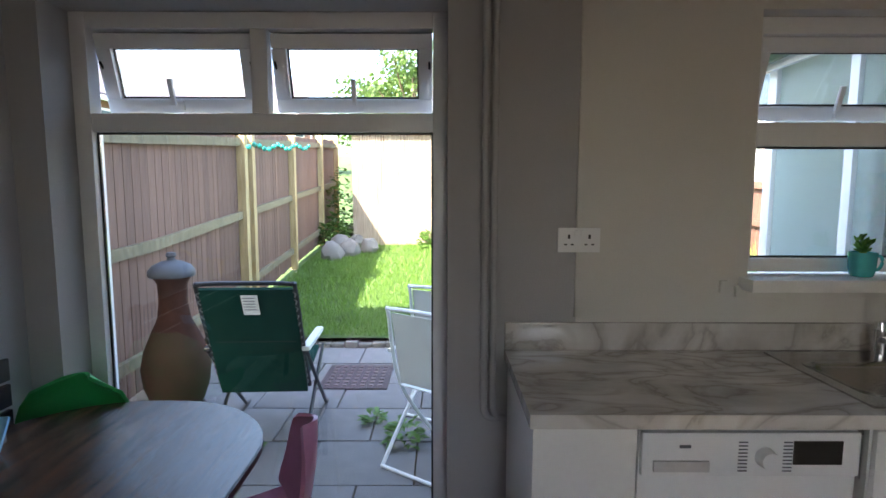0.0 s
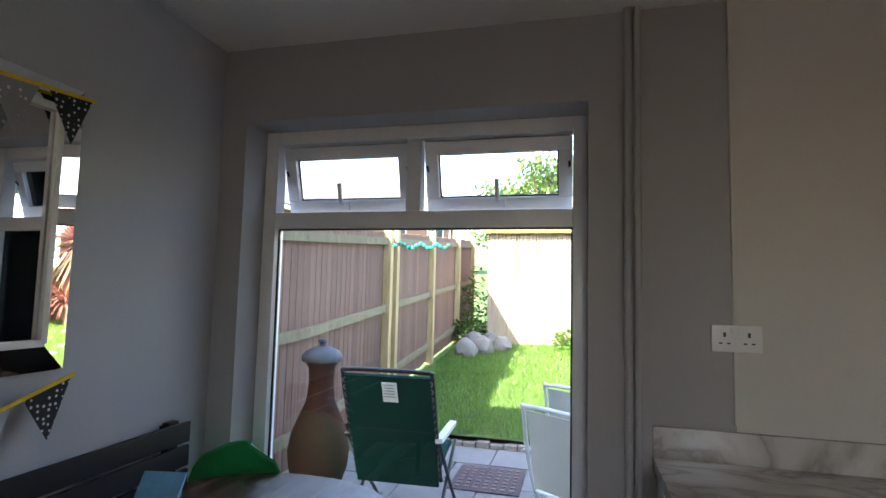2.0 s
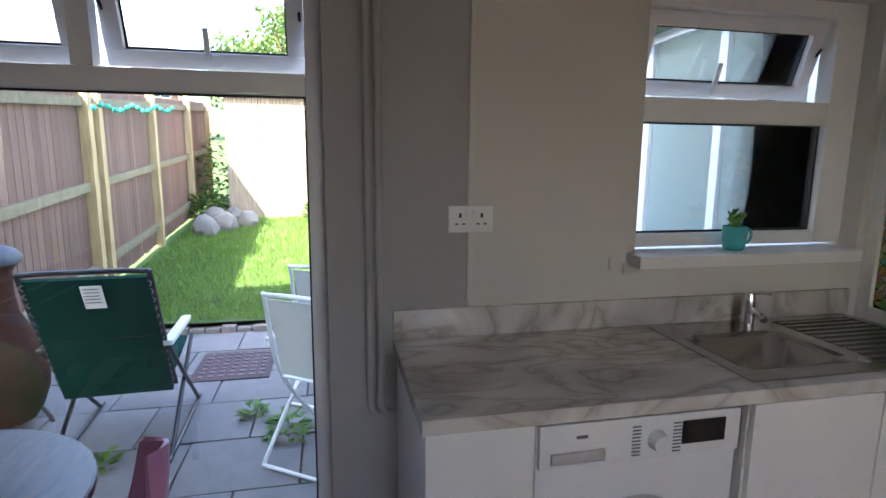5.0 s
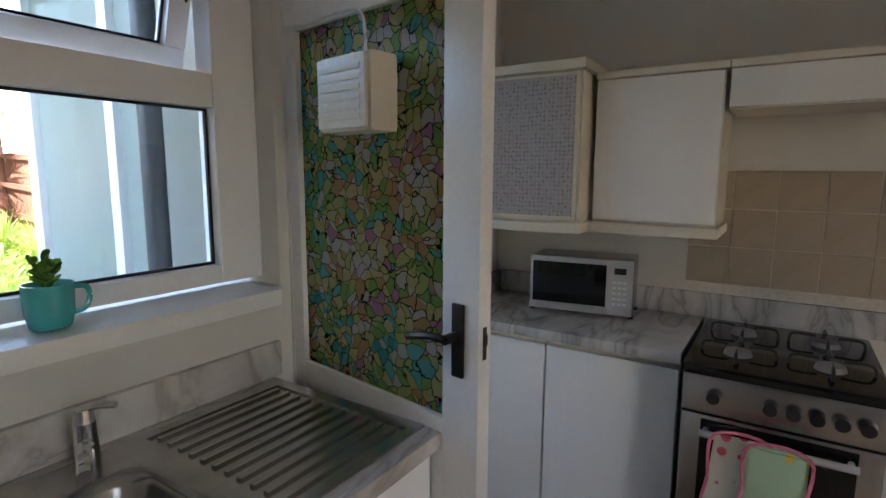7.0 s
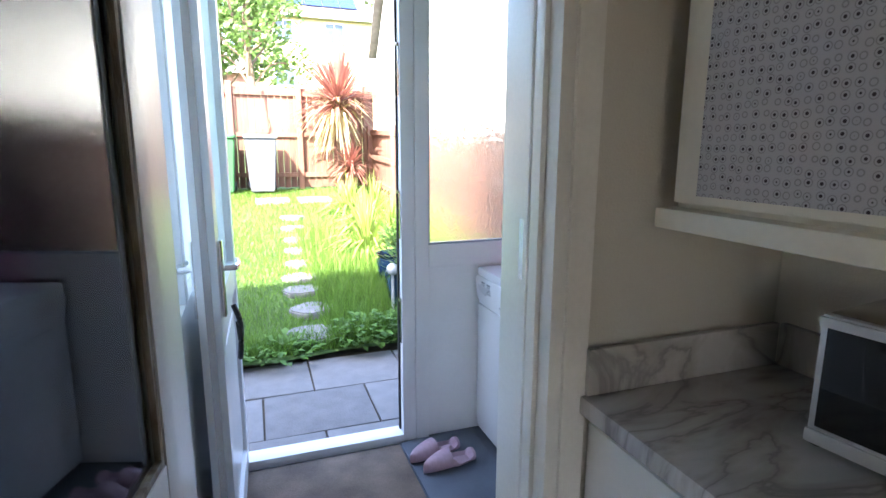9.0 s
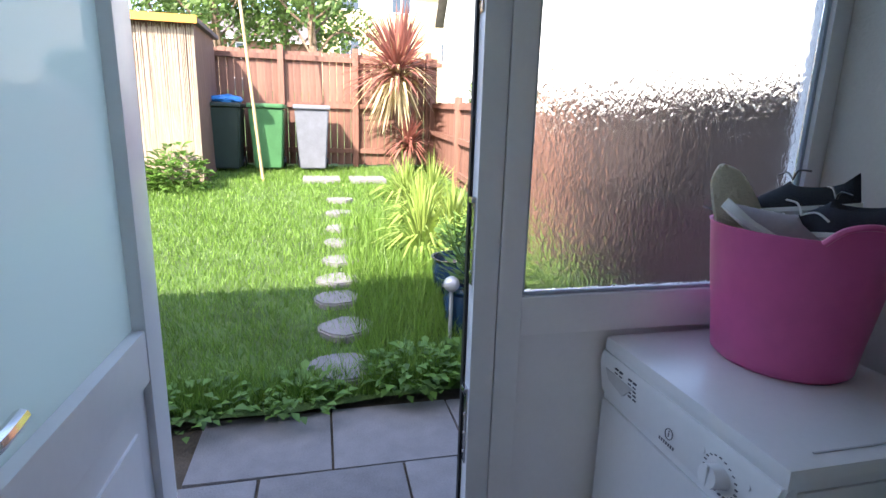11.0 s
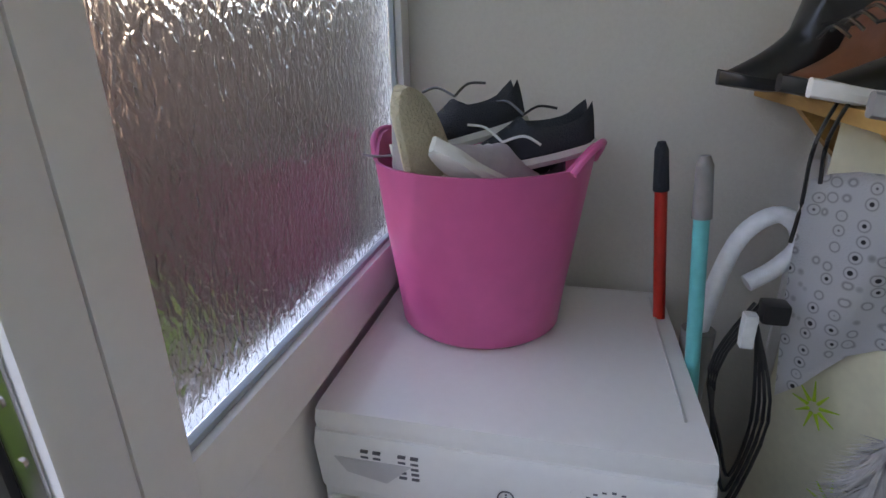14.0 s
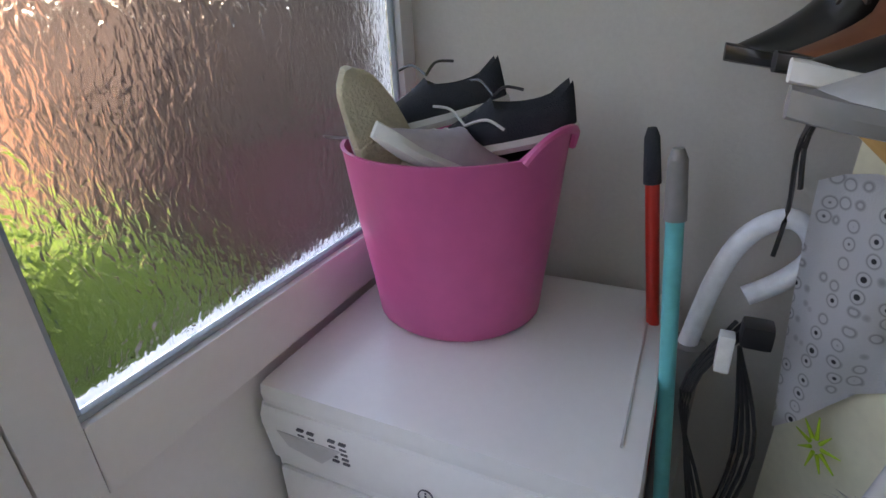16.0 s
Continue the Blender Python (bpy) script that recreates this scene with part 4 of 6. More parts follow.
mw = thing("microwave", "silver microwave oven with a black glass door", "microwave", at=(4.21, 2.10, WT), rz=-90 + 8)
W2 = .205
part("body", boxm(-W2, W2, -.04, .25 - .08, .012, .235, bevel=.008), M_STEEL, mw)
part("fascia", boxm(-W2, W2, -.06, -.041, .012, .235, bevel=.006), M_SILVER, mw)
part("door_glass", boxm(-W2 + .012, W2 - .1, -.064, -.0605, .045, .215, bevel=.002), M_OVENGLASS, mw, "black glass door")
part("handle_strip", boxm(-W2, W2 - .09, -.068, -.061, .215, .232, bevel=.004), M_SILVER, mw)
part("handle_strip", boxm(-W2, W2 - .09, -.07, -.061, .016, .04, bevel=.006), M_SILVER, mw)
part("display", boxm(W2 - .07, W2 - .025, -.0625, -.0605, .18, .205), M_BLACK, mw)
b = bmesh.new()
for i in range(3):
    for j in range(5):
        bx(b, W2 - .075 + i * .02, W2 - .061 + i * .02, -.0625, -.0605, .055 + j * .022, .064 + j * .022)
part("buttons", b, M_APPL, mw)
for x in (-.2, .2):
    for y in (-.03, .13):
        b = bmesh.new()
        cyl(b, (x, y, 0), (x, y, .013), .012, seg=10)
        part("foot", b, M_BLACK, mw)

ck = thing("cooker", "silver and black free-standing gas cooker", "cooker")
CX, CY0, CY1 = 3.78, 1.13, 1.635
part("body", boxm(CX + .03, XE - .03, CY0, CY1, .05, .89, bevel=.006), M_BLACK, ck)
part("hob", boxm(CX, XE - .03, CY0 - .003, CY1 + .003, .885, .915, bevel=.012), M_OVENGLASS, ck)
part("control_panel", boxm(CX + .005, CX + .032, CY0 + .002, CY1 - .002, .765, .884, bevel=.008), M_STEEL, ck)
for k in range(6):
    b = bmesh.new()
    y = CY0 + .05 + k * .055 + (.09 if k == 5 else 0)
    cyl(b, (CX + .006, y, .825), (CX - .022, y, .825), .021, .018, 20)
    part("knob", b, M_BLACK, ck)
part("oven_door", boxm(CX + .008, CX + .031, CY0 + .004, CY1 - .004, .22, .758, bevel=.006), M_STEEL, ck)
part("oven_window", boxm(CX + .003, CX + .0085, CY0 + .06, CY1 - .06, .24, .745), M_OVENGLASS, ck)
b = bmesh.new()
tube(b, [(CX - .03, CY0 + .06, .715), (CX - .032, (CY0 + CY1) / 2, .715), (CX - .03, CY1 - .06, .715)], .011)
for y in (CY0 + .075, CY1 - .075):
    cyl(b, (CX - .03, y, .715), (CX + .01, y, .715), .008)
part("door_handle", b, M_SILVER, ck)
part("drawer", boxm(CX + .008, CX + .031, CY0 + .004, CY1 - .004, .06, .212, bevel=.006), M_STEEL, ck)
for i, (dx, dy) in enumerate(((.17, .13), (.17, .37), (.43, .13), (.43, .37))):
    b = bmesh.new()
    cyl(b, (CX + dx, CY0 + dy, .914), (CX + dx, CY0 + dy, .93), .042, .036, 24)
    part("burner", b, M_GREYPL, ck)
    b = bmesh.new()
    for a in range(4):
        c, s = math.cos(a * math.pi / 2), math.sin(a * math.pi / 2)
        tube(b, [(CX + dx + c * .105, CY0 + dy + s * .105, .914), (CX + dx + c * .095, CY0 + dy + s * .095, .945), (CX + dx + c * .03, CY0 + dy + s * .03, .945)], .005, 6)
    part("pan_support", b, M_BLACK, ck)
ov = thing("oven_glove", "floral quilted double oven glove hanging on the cooker handle", "oven glove")
for y0, m_, z0 in ((1.30, M_FLORALG, .42), (1.39, M_FLORAL, .47)):
    b = bmesh.new()
    pts = [(CX - .055, y0, .735), (CX - .055, y0 + .14, .735), (CX - .065, y0 + .15, .60), (CX - .065, y0 + .16, z0 + .05), (CX - .062, y0 + .12, z0), (CX - .062, y0 + .04, z0), (CX - .065, y0 - .005, z0 + .05), (CX - .062, y0, .60)]
    prism(b, pts, (-.022 if m_ is M_FLORALG else .016, 0, 0))
    bmesh.ops.bevel(b, geom=b.edges[:], offset=.006, segments=2, affect='EDGES')
    g = part("mitt", b, m_, ov)
    b = bmesh.new()
    tube(b, [Vector(p) + Vector((-.024 if m_ is M_FLORALG else -.002, 0, 0)) for p in pts], .005, 6, closed=True)
    part("piping", b, M_PINKTRIM, g)


# ---- dining corner ----
tb = thing("dining_table", "dark walnut dining table with rounded ends", "table")
b = bmesh.new()
pts = []
TX0, TX1, TY0, TY1, TR = -.42, .47, .35, 2.5, .40
slab_poly(b, rounded(TX0, TX1, TY0, TY1, TR, 10), .725, .752, .004)
part("tabletop", b, M_TABLE, tb)
for x in (-.25, .28):
    for y in (.75, 1.95):
        b = bmesh.new()
        cyl(b, (x, y, .725), (x * 1.15, y + (.06 if y > 1 else -.06), 0), .028, .016)
        part("leg", b, M_TABLE, tb)


def shell_chair(label, material, at, rz):
    """A moulded shell chair on slim legs."""
    c = thing("dining_chair", label, "chair", at=at, rz=rz, group="chairs round the table")
    b = bmesh.new()
    NU, NV = 12, 16
    rows_ = []
    for j in range(NV + 1):
        v = j / NV
        if v < .5:
            y, z = -.20 + .40 * (v / .5), .45 - .03 * math.sin(math.pi * v / .5)
        else:
            q = (v - .5) / .5
            y, z = .20 + .05 * math.sin(q * 1.6) + .02 * q, .45 + .36 * q ** 1.15
        half = .21 if v < .5 else .21 - .015 * ((v - .5) / .5)
        if v > .80:
            half *= math.sqrt(max(0.02, 1 - ((v - .80) / .205) ** 2.6))
        if v < .1:
            half *= .85 + .15 * (v / .1)
        row = []
        for i in range(NU + 1):
            u = i / NU * 2 - 1
            row.append(b.verts.new((u * half, y - .05 * (u * u) * (1 if v > .5 else .2) * min(1, max(0, (v - .35) * 4)), z + .045 * u * u * (1 if v < .55 else max(0, 1 - (v - .55) * 3)))))
        rows_.append(row)
    for A, B in zip(rows_, rows_[1:]):
        for i in range(NU):
            b.faces.new((A[i], A[i + 1], B[i + 1], B[i]))
    bmesh.ops.recalc_face_normals(b, faces=b.faces[:])
    bmesh.ops.solidify(b, geom=b.faces[:], thickness=.012)
    part("seat_shell", b, material, c, smooth=60)
    for sx in (-1, 1):
        for sy in (-1, 1):
            b = bmesh.new()
            cyl(b, (sx * .12, sy * .11, .44), (sx * .2, sy * .2, 0), .014, .010)
            part("leg", b, M_PALEWOOD, c)
    return c


shell_chair("green moulded plastic shell chair at the table end", M_GREENCH, (-.28, 2.27, .03), 2)
shell_chair("pink moulded plastic shell chair beside the table", M_PINKCH, (.36, 2.14, 0), -70)

tbl = thing("tablet", "small light blue tablet leaning on a stand", "tablet", at=(-.315, 2.10, .753), rz=12)
part("screen", boxm(-.07, .07, -.006, .006, .0, .10, bevel=.004, m=pose(0, 0, 0.002, -38)), M_TABLET, tbl)
part("back_stand", boxm(-.05, .05, .03, .075, .0, .03, bevel=.004), M_BLACK, tbl)

rd = thing("radiator", "anthracite horizontal flat-panel radiator on the wall", "radiator")
for k in range(7):
    z1 = .925 - k * .088
    part("panel", boxm(XW + .05, XW + .066, .62, 2.43, z1 - .075, z1, bevel=.003), M_ANTHRA, rd)
for y in (.75, 2.36):
    b = bmesh.new()
    bx(b, XW + .02, XW + .05, y - .025, y + .025, .30, .935, .004)
    bx(b, XW, XW + .022, y - .015, y + .015, .5, .56)
    bx(b, XW, XW + .022, y - .015, y + .015, .86, .92)
    part("upright", b, M_ANTHRA, rd)

mi = thing("mirror", "large wall mirror with a slanting mirrored border", "mirror")
MY0, MY1, MZ0, MZ1 = .85, 1.93, 1.185, 2.03
part("backing", boxm(XW, XW + .012, MY0, MY1, MZ0, MZ1), M_GLOSSWHITE, mi)
part("mirror_glass", boxm(XW + .012, XW + .016, MY0 + .085, MY1 - .085, MZ0 + .085, MZ1 - .085), M_MIRROR, mi)
b = bmesh.new()
IN = .08
o = [(MY0, MZ0), (MY1, MZ0), (MY1, MZ1), (MY0, MZ1)]
i_ = [(MY0 + IN, MZ0 + IN), (MY1 - IN, MZ0 + IN), (MY1 - IN, MZ1 - IN), (MY0 + IN, MZ1 - IN)]
for k in range(4):
    A = [b.verts.new((XW + .0125, *o[k])), b.verts.new((XW + .0125, *o[(k + 1) % 4])), b.verts.new((XW + .027, *i_[(k + 1) % 4])), b.verts.new((XW + .027, *i_[k]))]
    b.faces.new(A)
part("mirror_bevel", b, M_MIRROR, mi, "angled mirrored border")
b = bmesh.new()
for a in ((MY0 + IN, MY1 - IN, MZ0 + IN - .008, MZ0 + IN + .012), (MY0 + IN, MY1 - IN, MZ1 - IN - .012, MZ1 - IN + .008), (MY0 + IN - .008, MY0 + IN + .012, MZ0 + IN, MZ1 - IN), (MY1 - IN - .012, MY1 - IN + .008, MZ0 + IN, MZ1 - IN)):
    bx(b, XW + .02, XW + .034, a[0], a[1], a[2], a[3], .003)
part("inner_edge", b, M_GLOSSWHITE, mi)


def bunting(pts, cloths):
    """Yellow tape with cloth pennants, slung between the points."""
    bn = thing("bunting", "yellow tape bunting with patterned cloth pennants by the mirror", "bunting")
    b = bmesh.new()
    for p, q in zip(pts, pts[1:]):
        prism(b, [p, q, (q[0], q[1], q[2] - .012), (p[0], p[1], p[2] - .012)], (.003, 0, 0))
    part("tape", b, M_YELLOW, bn)
    k = 0
    for p, q in zip(pts, pts[1:]):
        p, q = Vector(p), Vector(q)
        n = max(1, round((q - p).length / .15))
        for j in range(n):
            a, c = p.lerp(q, (j + .06) / n), p.lerp(q, (j + .94) / n)
            t_ = (a + c) / 2 + Vector((.004, .006, -.155))
            b = bmesh.new()
            prism(b, [a, c, t_], (.0025, 0, 0))
            part("pennant", b, cloths[k % len(cloths)], bn)
            k += 1


XB = XW + .036
bunting([(XB, .95, 2.02), (XB, 1.3, 1.99), (XB, 1.62, 1.985), (XB, 1.95, 2.01)], [M_DOTS, M_YELLOW, M_ZIG, M_YELLOW, M_ZIG, M_DOTS])
bunting([(XB, .95, 1.10), (XB, 1.3, 1.03), (XB, 1.62, 1.07), (XB, 1.95, 1.175)], [M_GREYCOT, M_ZIG, M_YELLOW, M_DOTSW, M_GREYCOT, M_DOTS])

# ---- porch things ----
td = thing("tumble_dryer", "white tumble dryer under the porch window", "tumble dryer")
D0, D1, DFX = 3.433, 4.02, 4.265
part("body", boxm(DFX + .012, 4.80, D0, D1, .02, .80, bevel=.01), M_APPL, td)
part("lid", boxm(DFX + .0, 4.80, D0 - .002, D1 + .002, .80, .85, bevel=.022), M_APPL, td)
b = bmesh.new()
prism(b, [(DFX + .02, D0, .68), (DFX + .002, D0, .69), (DFX - .012, D0, .79), (DFX + .0, D0, .815), (DFX + .03, D0, .82)], (0, D1 - D0, 0))
bmesh.ops.bevel(b, geom=b.edges[:], offset=.006, segments=2, affect='EDGES')
part("control_panel", b, M_APPL, td)
part("lid_groove", boxm(DFX + .08, 4.76, D0 + .03, D0 + .034, .8495, .8525, bevel=.001), M_SILVER, td)
part("front_door", boxm(DFX + .002, DFX + .013, D0 + .01, D1 - .01, .06, .67, bevel=.006), M_APPL, td)
PANEL = pose(DFX - .0065, 3.5, .742, 82, 0, -90)
b = bmesh.new()
cyl(b, (DFX + .0, 3.565, .745), (DFX - .038, 3.565, .75), .026, .023, 28)
bx(b, DFX - .041, DFX - .036, 3.562, 3.568, .73, .772, .001)
part("knob", b, M_APPL, td)
for y in (3.615, 3.50):
    b = bmesh.new()
    cyl(b, (DFX - .003, y, .772), (DFX - .012, y, .773), .009, seg=14)
    part("button", b, M_APPL, td)
b = bmesh.new()
for k in range(20):
    a = k / 20 * 2 * math.pi
    y, z = 3.565 + .042 * math.cos(a), .745 + .040 * math.sin(a)
    x = DFX - .0065 - .1 * (z - .742)
    bx(b, x - .0015, x + .003, y - .003, y + .003, z - .0012, z + .0012)
for cy in (3.93, 3.87):
    for r in range(5):
        for c in (0, 1):
            z = .79 - r * .011
            x = DFX - .0065 - .1 * (z - .742)
            bx(b, x - .0015, x + .003, cy - .022 + c * .02, cy - .010 + c * .02, z - .0018, z + .0018)
part("print", b, M_INK, td, "grey printed programme table")
b = bmesh.new()
bmesh.ops.create_circle(b, segments=24, radius=.013, matrix=Matrix.Identity(4))
tube(b, [(.012 * math.cos(k), .012 * math.sin(k), 0) for k in (0, 1.05, 2.1, 3.14, 4.19, 5.24)], .0012, 5, closed=True)
bmesh.ops.delete(b, geom=[v for v in b.verts if not v.link_faces], context='VERTS')
bx(b, -.0015, .0015, -.006, .003, 0, .001)
bx(b, -.0015, .0015, .005, .008, 0, .001)
for k in range(7):
    bx(b, -.027 + k * .0078, -.0225 + k * .0078, -.026, -.019, 0, .001)
lg = part("badge", b, M_INK, td, "round maker's badge above plain bars")
lg.matrix_basis = pose(DFX - .010, 3.715, .742, 84, 0, -90)
writing("7", .016, M_INK, td, pose(DFX - .0055, 3.545 - .035, .705, 84, 0, -90))
writing("8", .016, M_INK, td, pose(DFX - .0055, 3.545 - .055, .705, 84, 0, -90))
b = bmesh.new()
prism(b, [(DFX - .002, 3.86, .772), (DFX - .002, 3.985, .772), (DFX - .002, 3.965, .745), (DFX - .002, 3.90, .733)], (-.009, 0, 0))
part("drawer_grip", b, M_SILVER, td, "curved drawer grip recess")
b = bmesh.new()
cyl(b, (DFX + .003, 3.55, .455), (DFX + .0005, 3.55, .455), .026, seg=28)
part("sticker", b, M_BLUEDOT, td, "round blue care sticker")
b = bmesh.new()
for k in range(6):
    bx(b, DFX + .2, DFX + .3, D0 - .002, D0, .2 + k * .03, .21 + k * .03)
part("side_vent", b, M_GREYPL, td)

# pink tub full of shoes
tub = thing("tub", "pink flexible rubber tub on the tumble dryer", "tub", at=(4.612, 3.812, .851))
b = bmesh.new()
prof = [(0, .002), (.142, 0), (.156, .012), (.164, .08), (.181, .20), (.196, .325), (.199, .33), (.192, .33), (.176, .20), (.159, .08), (.150, .02), (0, .016)]
lathe(b, prof, seg=48)
for v in b.verts:
    if v.co.z > .25:
        a = math.atan2(v.co.y, v.co.x)
        k = math.cos(a + radians(105))
        lift = max(0, abs(k) - .93) / .07
        v.co.z += .035 * lift * (v.co.z - .25) / .08
        v.co.x *= 1 + .04 * lift
        v.co.y *= 1 + .04 * lift
    v.co.x *= .94
part("bucket", b, M_TUB, tub, smooth=50)
for s in (1, -1):
    b = bmesh.new()
    c = Vector((math.cos(radians(-105)), math.sin(radians(-105)), 0)) * s
    t_ = Vector((-c.y, c.x, 0))
    tube(b, [c * .188 + t_ * .07 + Vector((0, 0, .325)), c * .205 + t_ * .045 + Vector((0, 0, .355)), c * .212 + Vector((0, 0, .365)), c * .205 - t_ * .045 + Vector((0, 0, .355)), c * .188 - t_ * .07 + Vector((0, 0, .325))], .007)
    part("handle", b, M_TUB, tub)


def shoe(label, upper, sole, m, laces=None, stripes=None, length=.27, high=.0, category="shoe", name="shoe", heel=0.0):
    """A low shoe: rounded sole, upper with an opening, tongue and laces; toe towards +x."""
    s = thing(name, label, category)
    b = bmesh.new()
    def width(u):
        return .034 + .016 * math.sin(min(1, u * 1.15) * math.pi) ** .8 * (1 if u < .85 else 1) - (.03 * max(0, (u - .86) / .14) ** 2) - (.012 * max(0, (.12 - u) / .12) ** 2)
    N, K = 18, 14
    rings = []
    for i in range(N + 1):
        u = i / N
        w = max(.006, width(u))
        x = (u - .5) * length
        top = (.026 + heel * (1 - u))
        rings.append([b.verts.new((x, w * math.cos(a) * 1.04, top * (.5 + .5 * math.copysign(abs(math.sin(a)) ** .35, math.sin(a))) + .012 * max(0, u - .75) / .25)) for a in (2 * math.pi * k / K for k in range(K))])
    for A, B in zip(rings, rings[1:]):
        for k in range(K):
            b.faces.new((A[k], A[(k + 1) % K], B[(k + 1) % K], B[k]))
    b.faces.new(rings[0])
    b.faces.new(list(reversed(rings[-1])))
    part("sole", b, sole, s)
    b = bmesh.new()
    rings = []
    for i in range(N + 1):
        u = i / N
        w = max(.004, width(u) - .003)
        x = (u - .5) * length * .975
        if u < .5:
            h = .085 + high + .02 * max(0, (.12 - u) / .12) - .012 * math.sin(u / .5 * math.pi)
        else:
            h = (.085 + high) - (.055 + high) * ((u - .5) / .5) ** (.8 if high < .03 else .35)
        ring = []
        openw = .62 if u < .5 else 0.0
        for k in range(K):
            a = math.pi * (-.04 + 1.08 * k / (K - 1))
            y, z = w * math.cos(a), .02 + (h - .02) * max(0, math.sin(a)) ** .75
            if openw and abs(math.cos(a)) < openw:
                z = min(z, h - .006) - .05 * (1 - abs(math.cos(a)) / openw)
            ring.append(b.verts.new((x, y, z)))
        rings.append(ring)
    for A, B in zip(rings, rings[1:]):
        for k in range(K - 1):
            b.faces.new((A[k], A[k + 1], B[k + 1], B[k]))
    b.faces.new(rings[0])
    b.faces.new(list(reversed(rings[-1])))
    bmesh.ops.recalc_face_normals(b, faces=b.faces[:])
    part("upper", b, upper, s, smooth=60)
    if laces:
        b = bmesh.new()
        for k in range(4):
            x = .0 + k * .02
            z = .085 + high - .06 * (k * .02 + .02) / .13
            tube(b, [(x, -.028, z - .012), (x + .004, 0, z + .004), (x, .028, z - .012)], .003, 5)
        tube(b, [(-.005, 0, .088), (-.02, .03, .105), (-.045, .05, .1)], .0025, 5)
        tube(b, [(-.005, 0, .088), (.01, -.035, .108), (.03, -.06, .105)], .0025, 5)
        part("laces", b, laces, s)
    if stripes:
        b = bmesh.new()
        for sy in (1,):
            for k in range(3):
                x = -.02 + k * .018
                bx(b, x - .003, x + .003, sy * .0455 - .003, sy * .0455 + .003, .028, .056, .001, pose(0, 0, 0, 0, -14, 0) @ pose(0, sy * -.002, 0))
        part("side_stripes", b, stripes, s)
    s.matrix_basis = m
    return s


TZ = .851 + .325
shoe("navy knit trainer with white sole lying on the shoe pile", M_NAVY, M_SOLE, pose(4.62, 3.85, TZ + .02, 6, 10, 128), M_BLACK)
shoe("navy knit trainer with white sole and black laces", M_NAVY, M_SOLE, pose(4.62, 3.735, TZ - .01, -4, 8, 118), M_BLACK)
shoe("grey shoe standing on edge with its cream sole outwards", M_GREYSHOE, M_CREAMSOLE, pose(4.50, 3.875, TZ + .01, 78, -66, 160), M_GREYSHOE)
shoe("pale grey leather pump among the shoes", mat("pale_mauve_leather", (.42, .37, .40), .5), M_SOLE, pose(4.515, 3.79, TZ - .035, 8, -30, 140), M_SOLE)
shoe("black leather shoe low in the tub", M_BLACK, M_BLACK, pose(4.585, 3.79, TZ - .085, 0, 0, 110))
shoe("cream slip-on shoe against the tub rim", M_CREAMSOLE, M_SOLE, pose(4.555, 3.87, TZ - .075, 10, 0, 75))
shoe("dark shoe at the bottom of the pile", M_BLACK, M_SOLE, pose(4.60, 3.815, TZ - .14, 0, 0, 100))

# pink clogs on the mat by the door
for x, y, a in ((3.985, 3.84, 12), (4.02, 3.74, 8)):
    c = thing("clog", "mauve foam garden clog on the porch floor", "shoe", at=(x, y, .012), rz=a, group="pair of clogs")
    b = bmesh.new()
    N, K = 18, 16
    rings = []
    for i in range(N + 1):
        u = i / N
        w = .03 + .02 * math.sin(min(1, u * 1.1) * math.pi) - .03 * max(0, (u - .88) / .12) ** 2
        h = .055 if u < .42 else .085 - .045 * ((u - .42) / .58) ** 2
        ring = []
        for k in range(K):
            a_ = 2 * math.pi * k / K
            y_, z_ = w * math.cos(a_), .0 + h * (.5 + .5 * math.sin(a_))
            if .06 < u < .45 and math.sin(a_) > .3:
                z_ -= .035 * min(1, (math.sin(a_) - .3) / .3)
            ring.append(b.verts.new(((u - .5) * -.25, y_, z_)))
        rings.append(ring)
    for A, B in zip(rings, rings[1:]):
        for k in range(K):
            b.faces.new((A[k], A[(k + 1) % K], B[(k + 1) % K], B[k]))
    b.faces.new(rings[0])
    b.faces.new(list(reversed(rings[-1])))
    part("clog_body", b, M_LILAC, c, smooth=60)
solid("doormat", boxm(3.16, 3.86, 3.45, 3.98, 0.001, .014, bevel=.004), M_DOORMAT, "brown coir doormat inside the porch door", "mat")
solid("floor_mat", boxm(3.87, 4.24, 3.2, 4.0, 0.001, .011, bevel=.003), mat("slate_rubber_mat", (.10, .115, .14), .6, bump=.3, bscale=200), "slate grey rubber mat by the dryer", "mat")

# poles, umbrella and cables beside the dryer
def pole(label, a, b_, r, m_, tip, tipm, name="broom_handle"):
    p = thing(name, label, "broom")
    a, b_ = Vector(a), Vector(b_)
    d = (b_ - a).normalized()
    bb = bmesh.new()
    cyl(bb, a, b_ - d * tip, r)
    part("tube", bb, m_, p)
    bb = bmesh.new()
    cyl(bb, b_ - d * tip, b_ - d * .015, r * 1.25, r * 1.05)
    cyl(bb, b_ - d * .015, b_, r * 1.05, r * .6)
    part("grip", bb, tipm, p)
    return p


pole("red metal broom handle with a dark grip", (4.70, 3.36, 0), (4.664, 3.497, 1.203), .0115, M_RED, .09, M_NAVY)
pole("turquoise metal mop handle with a grey grip", (4.50, 3.35, 0), (4.535, 3.452, 1.205), .0125, M_TEAL, .10, M_GREYPL, "mop_handle")
um = thing("umbrella", "furled umbrella with a white hooked handle", "umbrella")
b = bmesh.new()
tube(b, [(4.60, 3.40, .86), (4.62, 3.375, .98), (4.635, 3.345, 1.05), (4.64, 3.30, 1.085), (4.64, 3.265, 1.07), (4.635, 3.255, 1.03), (4.63, 3.285, .99), (4.62, 3.33, .96)], .0155, 12)
part("handle", b, mat("white_plastic_hook", (.72, .74, .78), .35), um)
b = bmesh.new()
